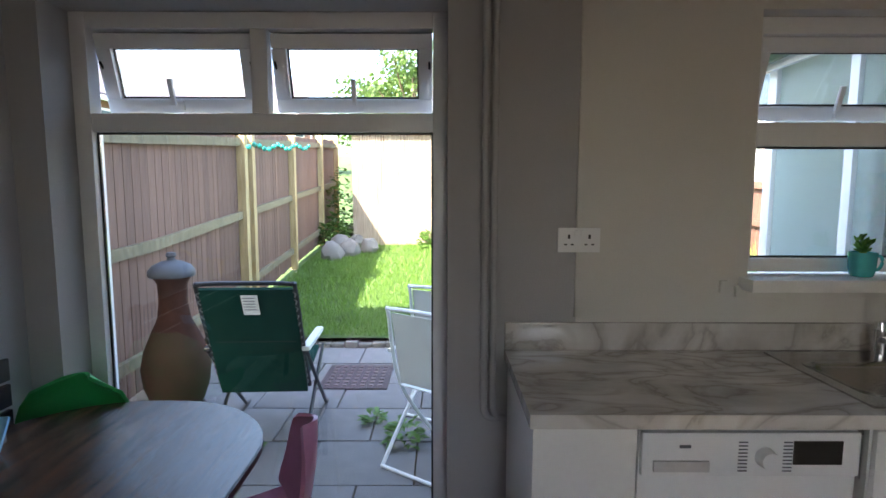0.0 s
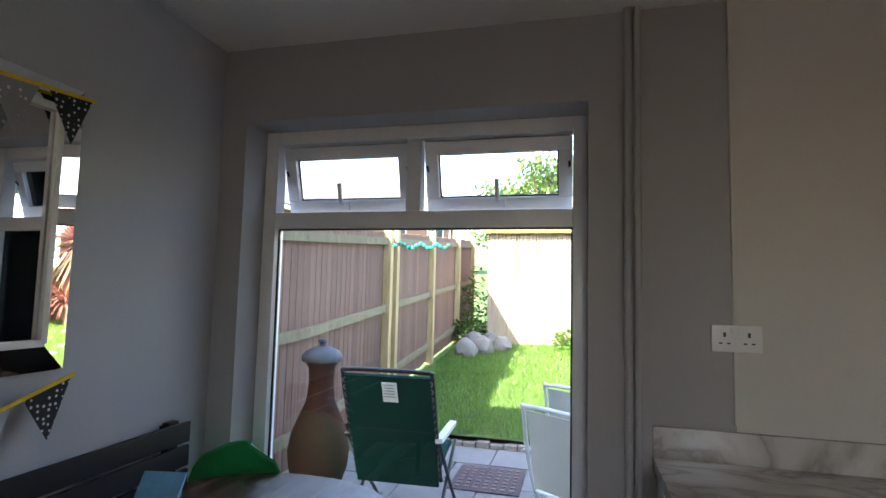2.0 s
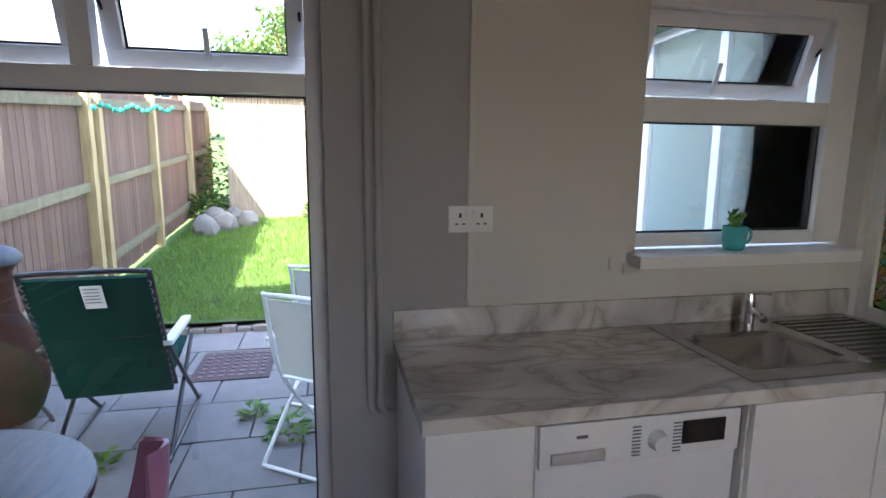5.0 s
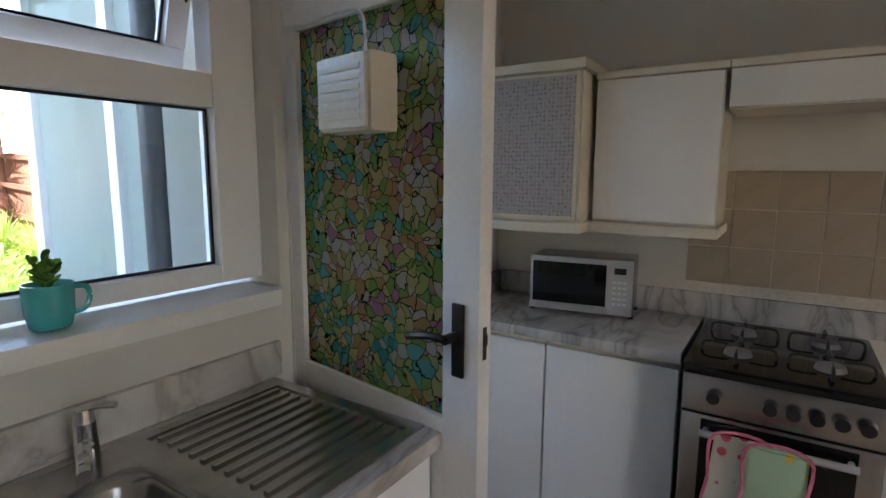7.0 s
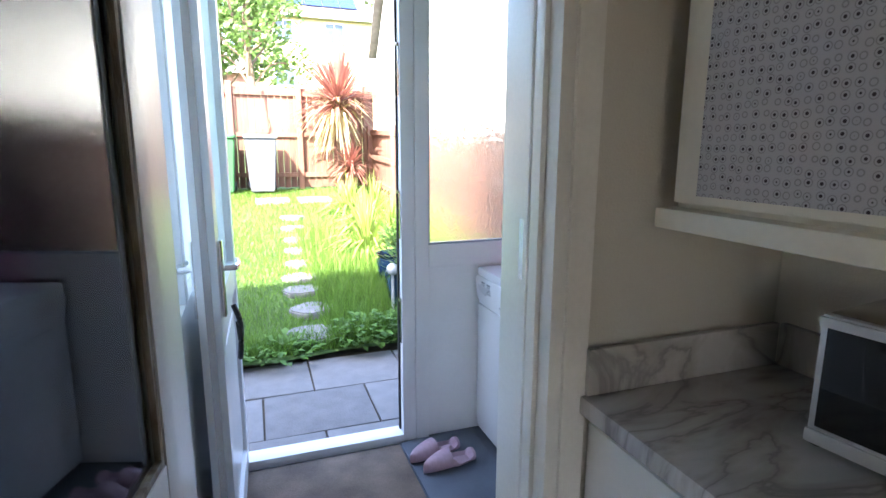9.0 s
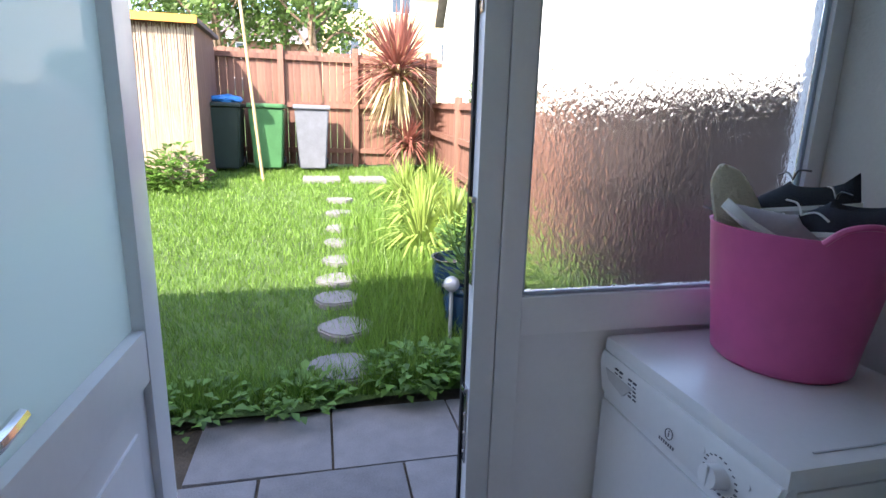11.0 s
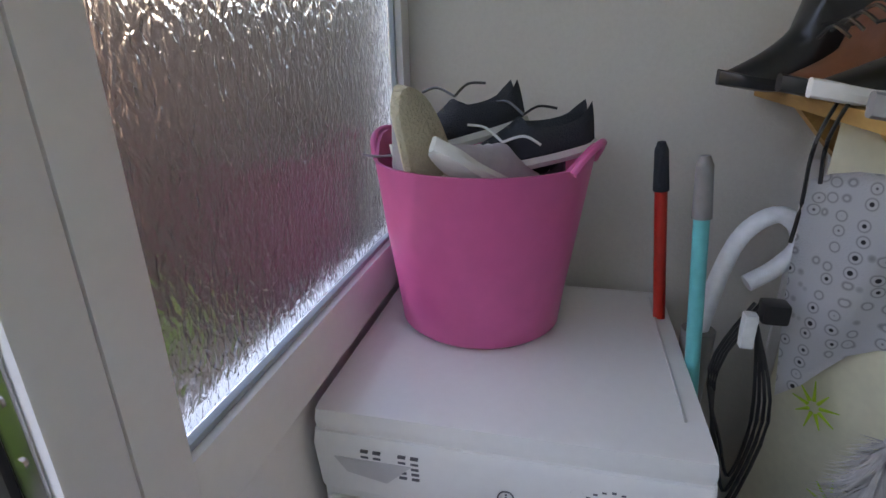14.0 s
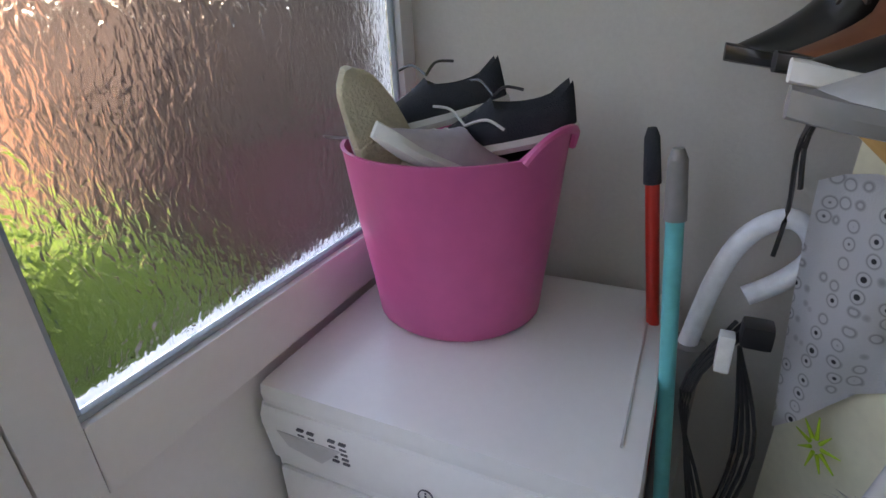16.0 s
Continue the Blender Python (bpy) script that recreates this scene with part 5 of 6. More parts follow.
cyl(b, (4.60, 3.40, .87), (4.58, 3.41, .02), .03, .012)
part("furled_canopy", b, M_GREYPL, um)
cbk = thing("power_cable", "black coiled power cable with plug hung beside the dryer", "cable")
b = bmesh.new()
for k in range(4):
    o_ = k * .009
    tube(b, [(4.52, 3.345 - o_, .97), (4.50, 3.40 - o_ * .5, .85), (4.50, 3.36, .70 - o_ * 3), (4.51, 3.33, .62 - o_ * 4), (4.51, 3.315 - o_, .75), (4.52, 3.335, .93)], .0032, 6)
part("coil", b, M_BLACK, cbk)
b = bmesh.new()
bx(b, 4.49, 4.525, 3.30, 3.34, .945, .98, .008)
part("plug", b, M_BLACK, cbk)
b = bmesh.new()
bx(b, 4.488, 4.51, 3.345, 3.365, .90, .96, .004)
part("tag", b, M_LABEL, cbk)

# ironing board with its cover, and a duster
ib = thing("ironing_board", "ironing board in a tree-print cover stood on end", "ironing board")
b = bmesh.new()
prism(b, [(4.70, 3.22, .05), (4.42, 3.06, .05), (4.42, 3.08, 1.22), (4.58, 3.17, 1.38), (4.66, 3.21, 1.30)], (-.012, .026, 0))
bmesh.ops.bevel(b, geom=b.edges[:], offset=.008, segments=2, affect='EDGES')
part("board", b, M_TREEPRINT, ib)
b = bmesh.new()
random.seed(7)
for cx, cy, cz in ((4.565, 3.178, .76), (4.60, 3.196, .95), (4.50, 3.142, .60)):
    for k in range(9):
        a = k / 9 * 2 * math.pi
        d = Vector((.83 * math.cos(a), .47 * math.cos(a), math.sin(a)))
        c = Vector((cx - .012, cy + .026, cz))
        cyl(b, c + d * .012, c + d * (.04 + .015 * random.random()), .0035, .001, 5)
part("tree_print", b, M_LIME, ib, "lime green tree print")
lb = thing("laundry_bag", "white doodle-print cotton bag hanging folded", "bag")
b = bmesh.new()
N = 14
rowsb = []
for j in range(N + 1):
    v = j / N
    row = []
    for i in range(9):
        u = i / 8
        y = 3.28 - .20 * u - .02 * v
        x = 4.62 - .19 * u + .018 * math.sin(u * 9 + v * 4)
        z = 1.16 - .40 * v * (1 - .62 * u) + .05 * math.sin(u * 3.1) - .05 * u
        row.append(b.verts.new((x - .03, y, z)))
    rowsb.append(row)
for A, B in zip(rowsb, rowsb[1:]):
    for i in range(8):
        b.faces.new((A[i], A[i + 1], B[i + 1], B[i]))
bmesh.ops.solidify(b, geom=b.faces[:], thickness=.008)
part("cloth", b, M_COLOURIN, lb, smooth=70)
du = thing("feather_duster", "fluffy grey fibre duster with a grey handle", "duster")
b = bmesh.new()
rng = np.random.default_rng(3)
P0, P1 = Vector((4.35, 3.20, .86)), Vector((4.33, 3.26, .50))
for k in range(2200):
    t_ = float(rng.random())
    c = P0.lerp(P1, t_)
    a = float(rng.random()) * 2 * math.pi
    d = Vector((math.cos(a), math.sin(a), -.35 + .3 * float(rng.random()))).normalized()
    L_ = (.05 + .03 * math.sin(t_ * math.pi)) * (.7 + .4 * float(rng.random()))
    s_ = Vector((-d.y, d.x, 0)) * .0022
    q = c + d * L_ + Vector((0, 0, -.02))
    b.faces.new([b.verts.new(c - s_), b.verts.new(c + s_), b.verts.new(q)])
part("fibres", b, M_FUR, du)
b = bmesh.new()
cyl(b, P0 - Vector((0, 0, .01)), P0 + Vector((.02, -.03, .09)), .012, .014)
cyl(b, P0 + Vector((.02, -.03, .09)), P0 + Vector((.04, -.06, .42)), .008)
part("handle", b, M_SILVER, du)

# shelves with boots and a box
SH = 1.285
solid("shelf", boxm(4.22, LX1 - .002, 3.06, 3.30, SH - .022, SH, bevel=.003), M_PLANK, "stained pine shelf board on the porch wall", "shelf")
for x in (4.45, 4.75):
    b = bmesh.new()
    bx(b, x, x + .03, 3.06, 3.09, SH - .25, SH - .022)
    prism(b, [(x, 3.09, SH - .22), (x, 3.26, SH - .03), (x, 3.22, SH - .023), (x, 3.09, SH - .18)], (.03, 0, 0))
    solid("shelf_bracket", b, M_PLANK, "stained pine bracket under the shelf", "bracket")
shoe("black ankle boot on the shelf", M_BLACK, M_BLACK, pose(4.73, 3.28, SH, 0, 0, 100), name="boot", high=.10, category="boot")
shoe("black and tan laced walking boot on the shelf", M_BROWNLEATHER, M_BLACK, pose(4.62, 3.235, SH, 0, 0, 112), M_BLACK, name="boot", high=.05, category="boot")
shoe("dark trainer on the shelf with hanging laces", M_BLACK, M_SOLE, pose(4.50, 3.22, SH, 0, 0, 100), M_BLACK)
shoe("silver leather trainer on the shelf end", M_SILVERSHOE, M_GREYPL, pose(4.28, 3.24, SH, 0, 0, 95), M_SILVERSHOE)
b = bmesh.new()
tube(b, [(4.50, 3.30, SH + .02), (4.49, 3.325, SH - .05), (4.50, 3.32, SH - .14), (4.495, 3.325, SH - .2)], .003, 5)
tube(b, [(4.47, 3.30, SH + .02), (4.455, 3.325, SH - .04), (4.46, 3.32, SH - .10)], .003, 5)
solid("bootlace", b, M_BLACK, "black bootlaces trailing from the shelf", "bootlace")
solid("shelf", boxm(4.06, LX1 - .002, 3.065, 3.32, 1.93, 1.95, bevel=.003), M_PALEWOOD, "pale wooden high shelf in the porch", "shelf")
bxk = thing("storage_box", "black plastic storage box on the high shelf", "box")
part("body", boxm(4.12, 4.42, 3.09, 3.30, 1.951, 2.08, bevel=.012), M_BLACK, bxk)
part("lid", boxm(4.11, 4.43, 3.08, 3.31, 2.081, 2.10, bevel=.006), M_BLACK, bxk)

# ---- garden ----
GZ = -.06


def ground_z(x, y):
    return GZ + .05 + max(0, y - 5.3) * .085 if y > 5.2 else GZ


b = bmesh.new()
ys = [5.22, 6, 7, 8, 9.5, 11, 13, 16, 22, 35, 60, 110]
edge_y = lambda x: 5.9 if x < 1.6 else (5.9 - (x - 1.6) * .75 if x < 2.5 else (5.22 + .1 * (x - 2.5)))
xs = sorted(set([-60, -30, -15, -8, -4] + [-1.4 + .25 * i for i in range(33)] + [8, 14, 25, 60]))
gv = []
for j, y in enumerate(ys):
    gv.append([])
    for x in xs:
        yy = max(y, edge_y(x)) + (0.02 * math.sin(x * 7) if j == 0 else 0) if j < 2 else y
        gv[-1].append(b.verts.new((x, yy + (0.001 * j if j < 2 else 0), GZ + .045 + max(0, yy - 5.3) * .085 + .012 * math.sin(x * 2.1 + yy * 1.7))))
for A, B in zip(gv, gv[1:]):
    for i in range(len(xs) - 1):
        b.faces.new((A[i], A[i + 1], B[i + 1], B[i]))
lawn = structure("ground_lawn", b, M_LAWN, "lawn rising away from the house")
structure("ground", boxm(-80, 80, -60, 130, GZ - .25, GZ - .035), M_SOIL, "bare earth under the garden")

# hills and distance
b = bmesh.new()
prev = None
for i in range(41):
    a = radians(-75 + 150 * i / 40)
    x, y = 260 * math.sin(a), 260 * math.cos(a)
    h = 26 + 9 * math.sin(i * .5) + 4 * math.sin(i * 1.7)
    cur = (b.verts.new((x * .8, y * .8, 4)), b.verts.new((x, y, h)))
    if prev:
        b.faces.new((prev[0], cur[0], cur[1], prev[1]))
    prev = cur
structure("backdrop", b, M_HILL, "distant wooded hills")


def grass_field(name, n, area, hmin, hmax, material, seed, label, lean=.4, wide=.004, test=None):
    """Single-leaf blades over a patch, joined into one mesh."""
    r = np.random.default_rng(seed)
    x = r.uniform(area[0], area[1], n)
    y = area[2] + (area[3] - area[2]) * r.random(n) ** 1.5
    if test is not None:
        k = test(x, y)
        x, y = x[k], y[k]
    n = len(x)
    z = GZ + .045 + np.maximum(0, y - 5.3) * .085 + .012 * np.sin(x * 2.1 + y * 1.7)
    h = r.uniform(hmin, hmax, n)
    a = r.uniform(0, 2 * np.pi, n)
    w = wide * (1 + (y - 5) * .18)
    la = r.uniform(0, 2 * np.pi, n)
    l = r.random(n) * lean * h
    v = np.empty((n, 3, 3))
    v[:, 0] = np.stack([x - w * np.cos(a), y - w * np.sin(a), z - .004], 1)
    v[:, 1] = np.stack([x + w * np.cos(a), y + w * np.sin(a), z - .004], 1)
    v[:, 2] = np.stack([x + l * np.cos(la), y + l * np.sin(la), z + h], 1)
    me = bpy.data.meshes.new(name)
    me.from_pydata(v.reshape(-1, 3).tolist(), [], np.arange(3 * n).reshape(-1, 3).tolist())
    me.materials.append(material)
    return tagged(new(name, me), label, "grass", kind="stuff")


on_lawn = lambda x, y: y > np.where(x < 1.6, 5.95, np.where(x < 2.5, 5.95 - (x - 1.6) * .75, 5.27 + .1 * (x - 2.5)))
grass_field("grass", 120000, (-1.25, 5.6, 5.25, 12.6), .03, .085, M_BLADE, 1, "short mown green lawn grass", .9, .003, on_lawn)
grass_field("long_grass", 9000, (3.75, 5.0, 5.4, 9.0), .08, .26, M_BLADE, 2, "long unmown grass beside the stepping stones", .8, .004, on_lawn)
grass_field("edge_grass", 5000, (2.2, 4.4, 5.25, 5.6), .06, .17, M_BLADE, 5, "ragged grass along the paving edge", 1.0, .004, on_lawn)

random.seed(11)


def leaf_heap(name, label, spots, material, category="plant", size=.04):
    """Broad leaves on short stalks in low heaps."""
    b = bmesh.new()
    for cx, cy, r, h, n in spots:
        cz = ground_z(cx, cy)
        for k in range(n):
            a, q = random.uniform(0, 6.28), math.sqrt(random.random())
            p = Vector((cx + r * q * math.cos(a), cy + r * q * math.sin(a), cz + h * random.random() * (1 - .5 * q)))
            d = Vector((math.cos(a) + random.uniform(-.6, .6), math.sin(a) + random.uniform(-.6, .6), random.uniform(-.1, .8))).normalized()
            s = d.cross(Vector((0, 0, 1))).normalized()
            L_ = size * random.uniform(.6, 1.4)
            A = b.verts.new(p)
            B = b.verts.new(p + d * L_ * .5 + s * L_ * .28 + Vector((0, 0, L_ * .1)))
            C = b.verts.new(p + d * L_ - Vector((0, 0, L_ * .15)))
            D = b.verts.new(p + d * L_ * .5 - s * L_ * .28 + Vector((0, 0, L_ * .1)))
            b.faces.new((A, B, C, D))
    return solid(name, b, material, label, category, kind="stuff")


leaf_heap("weeds", "broad-leaved weeds along the paving edge", [(2.9, 5.38, .25, .12, 160), (3.4, 5.4, .22, .1, 160), (4.0, 5.5, .24, .2, 320), (4.3, 5.55, .2, .16, 200), (2.4, 5.45, .2, .14, 150)], M_LEAF, "weed", .07)
leaf_heap("ivy", "ivy and shrubs on the far fence corner", [(-1.0, 12.0, .7, 1.7, 900), (-1.1, 10.9, .3, .6, 300), (1.7, 10.6, .35, .7, 350), (1.0, 10.65, .4, .5, 300)], M_LEAF, "shrub", .12)
leaf_heap("paving_weeds", "weeds growing in the paving joints", [(.75, 3.85, .10, .16, 90), (.55, 4.1, .07, .1, 40), (-.15, 3.7, .06, .06, 30)], M_LEAF, "weed", .06)


def sword_clump(bm_, c, n, L0, L1, seed, up=.2, droop=.6, wide=.016):
    random.seed(seed)
    for k in range(n):
        a = random.uniform(0, 6.28)
        e = random.uniform(up - .9, 1.5)
        d = Vector((math.cos(a) * math.cos(e), math.sin(a) * math.cos(e), math.sin(e)))
        L_ = random.uniform(L0, L1)
        s = d.cross(Vector((.01, 0, 1))).normalized() * wide
        p0, p1 = Vector(c), Vector(c) + d * L_ * .55
        p2 = Vector(c) + d * L_ + Vector((0, 0, -droop * L_ * max(0.1, math.cos(e)) * .4))
        A, B, C, D, E = bm_.verts.new(p0 - s * .4), bm_.verts.new(p0 + s * .4), bm_.verts.new(p1 + s), bm_.verts.new(p1 - s), bm_.verts.new(p2)
        bm_.faces.new((A, B, C, D))
        bm_.faces.new((D, C, E))


co = thing("cordyline", "red-leaved cordyline palm with straw-coloured lower leaves", "palm")
gx, gy = 4.86, 12.0
g0 = ground_z(gx, gy)
b = bmesh.new()
tube(b, [(gx, gy, g0 - .05), (gx + .03, gy, g0 + .6), (gx, gy, g0 + 1.2), (gx, gy, g0 + 1.75)], .06)
tube(b, [(gx + .15, gy - .1, g0 - .05), (gx + .18, gy - .1, g0 + .45)], .05)
part("trunk", b, M_BARK, co)
b = bmesh.new()
sword_clump(b, (gx, gy, g0 + 1.7), 320, .8, 1.2, 21, up=.45, droop=.3, wide=.022)
part("crown", b, M_REDLEAF, co, "red-brown upright sword leaves")
b = bmesh.new()
sword_clump(b, (gx, gy, g0 + 1.55), 120, .6, .95, 22, up=-.3, droop=1.1, wide=.024)
part("skirt", b, M_YELLEAF, co, "straw-yellow drooping leaves")
b = bmesh.new()
sword_clump(b, (gx + .18, gy - .1, g0 + .5), 170, .4, .7, 23, up=.3, droop=.6, wide=.018)
part("side_shoot", b, M_REDLEAF, co)
sl = thing("strap_leaf_clump", "tall yellow-green strap-leaved plants by the fence", "plant")
for k, (x, y) in enumerate(((4.64, 8.6), (4.85, 8.0), (4.93, 9.4), (4.48, 7.7), (4.95, 7.3), (4.67, 9.9))):
    b = bmesh.new()
    sword_clump(b, (x, y, ground_z(x, y)), 170, .45, .85, 30 + k, up=1.2, droop=1.2, wide=.012)
    part("clump", b, M_CLUMP, sl)


def pot(x, y, r, h, seed):
    p = thing("plant_pot", "dark blue glazed garden pot with a leafy plant", "plant pot", at=(x, y, ground_z(x, y) - .01), group="glazed pots")
    b = bmesh.new()
    lathe(b, [(0, 0), (r * .62, 0), (r * .9, h * .35), (r, h * .75), (r * .93, h * .9), (r * 1.05, h), (r * .95, h), (r * .88, h * .88), (0, h * .86)])
    part("pot_body", b, M_POT, p)
    b = bmesh.new()
    random.seed(seed)
    for k in range(260):
        a, q = random.uniform(0, 6.28), random.random()
        c = Vector((r * q * math.cos(a), r * q * math.sin(a), h + .32 * random.random() * (1 - q * .5)))
        d = Vector((math.cos(a), math.sin(a), .5)).normalized()
        s = d.cross(Vector((0, 0, 1))).normalized() * .016
        b.faces.new([b.verts.new(c), b.verts.new(c + d * .03 + s), b.verts.new(c + d * .07), b.verts.new(c + d * .03 - s)])
    for k in range(12):
        a = k * .52
        tube(b, [(0, 0, h * .85), (r * .4 * math.cos(a), r * .4 * math.sin(a), h + .15), (r * .8 * math.cos(a), r * .8 * math.sin(a), h + .3)], .004, 4)
    part("foliage", b, M_LEAF, p)


pot(4.48, 5.98, .19, .34, 1)
pot(4.54, 6.56, .2, .34, 2)
b = bmesh.new()
bmesh.ops.create_uvsphere(b, u_segments=16, v_segments=10, radius=.05, matrix=Matrix.Translation((4.31, 5.86, ground_z(4.4, 5.8) + .40)))
cyl(b, (4.31, 5.86, ground_z(4.4, 5.8)), (4.31, 5.86, ground_z(4.4, 5.8) + .36), .012)
solid("garden_light", b, M_SILVER, "silver globe garden light on a stake", "garden light")

# stepping stones
for k, (x, y, r) in enumerate(((3.63, 5.65, .18), (3.69, 6.15, .17), (3.65, 6.63, .165), (3.67, 7.02, .16), (3.7, 7.48, .16), (3.74, 8.02, .16), (3.76, 8.53, .16), (3.76, 9.2, .16), (3.8, 9.9, .17))):
    b = bmesh.new()
    random.seed(k)
    n = 11
    slab_poly(b, [(x + r * 1.12 * (1 + .1 * random.uniform(-1, 1)) * math.cos(6.283 * i / n), y + r * (1 + .12 * random.uniform(-1, 1)) * math.sin(6.283 * i / n)) for i in range(n)], ground_z(x, y) - .04, ground_z(x, y) + .022 + .085 * r * .4, .012)
    solid("stepping_stone", b, M_SLAB, "round grey stepping stone set in the lawn", "stepping stone", group="stepping stones")
for x in (3.3, 4.0):
    solid("paving_slab", boxm(x, x + .55, 11.0, 11.55, ground_z(x, 11) - .02, ground_z(x, 11.3) + .05, bevel=.01), M_SLAB, "square paving slab by the bins", "paving slab", group="slabs by the bins")
random.seed(5)
for k in range(7):
    b = bmesh.new()
    x, y = -.95 + .25 * (k % 3) + .1 * random.random(), 9.6 + .45 * k * .7
    bmesh.ops.create_icosphere(b, subdivisions=2, radius=.13 + .1 * random.random(), matrix=Matrix.Translation((x, y, ground_z(x, y) + .08)) @ Matrix.Diagonal((1, .8, 1.1, 1)))
    for v in b.verts:
        v.co += Vector((random.uniform(-1, 1), random.uniform(-1, 1), random.uniform(-1, 1))) * .025
    solid("rock", b, M_STONE, "rough grey rockery stone by the fence", "rock", group="rockery")


def fence(name, label, a, c, top0, top1, board, rail, step=.105, posts=(), face=1, base=None):
    """Boards between posts along a line, with rails on the near face."""
    f = thing(name, label, "fence")
    a, c = Vector((*a, 0)), Vector((*c, 0))
    d = (c - a).normalized()
    nrm = Vector((-d.y, d.x, 0)) * face
    L_ = (c - a).length
    rz = math.atan2(d.y, d.x)
    random.seed(8)
    n = int(L_ / step)
    proto = {}
    for i in range(n):
        s = (i + .5) * step
        p = a + d * s
        z0 = ground_z(p.x, p.y) + .03 if base is None else base
        t_ = top0 + (top1 - top0) * s / L_
        key = round(t_ - z0, 2)
        if key not in proto:
            bb = bmesh.new()
            bx(bb, -step * .47, step * .47, -.008, .008, 0, key, .003)
            proto[key] = mesh_of("board", bb, board)
        o_ = new("board", proto[key])
        o_.parent = f
        o_.matrix_basis = Matrix.Translation((p.x, p.y, z0 + random.uniform(-.01, .01))) @ Matrix.Rotation(rz + random.uniform(-.03, .03), 4, 'Z')
    for fr_ in (.12, .52, .92):
        segs = max(1, int(L_ / 1.9))
        for k in range(segs):
            p, q = a + d * L_ * k / segs, a + d * L_ * (k + 1) / segs
            zs = []
            for w_, kk in ((p, k), (q, k + 1)):
                g_ = ground_z(w_.x, w_.y) if base is None else base
                zs.append(g_ + (top0 + (top1 - top0) * kk / segs - g_) * fr_)
            bb = bmesh.new()
            o1 = nrm * .012
            prism(bb, [p + o1 + Vector((0, 0, zs[0])), q + o1 + Vector((0, 0, zs[1])), q + o1 + Vector((0, 0, zs[1] + .085)), p + o1 + Vector((0, 0, zs[0] + .085))], nrm * .045)
            part("rail", bb, rail, f)
    for s in posts:
        p = a + d * s + nrm * .05
        g_ = ground_z(p.x, p.y) if base is None else base
        t_ = top0 + (top1 - top0) * s / L_
        bb = bmesh.new()
        bx(bb, -.05, .05, -.05, .05, g_ - .05, t_ + .08, .006, Matrix.Translation((p.x, p.y, 0)) @ Matrix.Rotation(rz, 4, 'Z'))
        part("post", bb, M_PALEWOOD if rail is M_FENCEGREY else rail, f)
    return f


fence("fence", "brown close-boarded garden fence with pale posts", (-1.3, 2.9), (-1.42, 12.6), 1.86, 2.62, M_FENCE, M_FENCEGREY, .11, (3.9, 4.15, 6.0, 8.0, 9.6), -1)
fence("fence", "red-brown back garden fence with a gate", (1.6, 12.7), (5.75, 12.7), 2.55, 2.55, M_FENCERED, M_FENCERED, .12, (.1, 1.35, 2.6, 3.9), -1)
fence("fence", "low red-brown fence along the side border", (5.6, 12.6), (5.75, 7.4), 1.78, 1.62, M_FENCERED, M_FENCERED, .115, (.1, 1.8, 3.5, 5.1), -1)
# near stretch of the side fence, its shade carried by darkened boards
fence("fence", "boarded side fence beside the porch, shade put into its colour", (5.75, 7.4), (5.75, 4.2), 1.70, 1.62, M_FENCESHADE, M_FENCESHADE, .115, (.1, 1.6, 3.1), -1)
# return stretch in the same shade-darkened boards
fence("fence", "boarded fence across the side passage, shade put into its colour", (5.75, 4.2), (5.0, 4.2), 1.62, 1.62, M_FENCESHADE, M_FENCESHADE, .115, (.1,), -1)
bn = thing("party_lights", "string of small green lights along the fence top", "string lights")
b = bmesh.new()
wires = [(-1.20, 6.75 + .18 * i, 2.02 + .015 * i + .03 * math.sin(i * 1.3)) for i in range(16)]
tube(b, wires, .004, 5)
part("wire", b, M_BLACK, bn)
for k, p in enumerate(wires):
    b = bmesh.new()
    bmesh.ops.create_uvsphere(b, u_segments=8, v_segments=6, radius=.03, matrix=Matrix.Translation(Vector(p) - Vector((0, 0, .035))))
    part("bulb", b, mat("turquoise_bulb", (.02, .38, .30), .3) if k == 0 else bpy.data.materials["turquoise_bulb"], bn)

sd = thing("shed", "garden shed screened with reeds, orange roof edge", "shed")
sg = ground_z(0, 11.0)
part("wall", boxm(-.75, 1.95, 10.95, 12.4, sg - .1, 2.62), M_FENCE, sd)
part("roof", boxm(-.85, 2.02, 10.85, 12.5, 2.62, 2.68, bevel=.01), M_ROOF, sd)
part("roof_edge", boxm(-.85, 2.02, 10.82, 10.85, 2.60, 2.70), M_ORANGE, sd)
b = bmesh.new()
random.seed(3)
for k in range(300):
    x = -.75 + 2.7 * (k + .5) / 300
    cyl(b, (x, 10.935 + random.uniform(-.006, .006), sg - .03), (x + random.uniform(-.012, .012), 10.935, 2.60 + random.uniform(-.08, .01)), .0052, seg=5)
part("reed_screen", b, M_REED, sd)


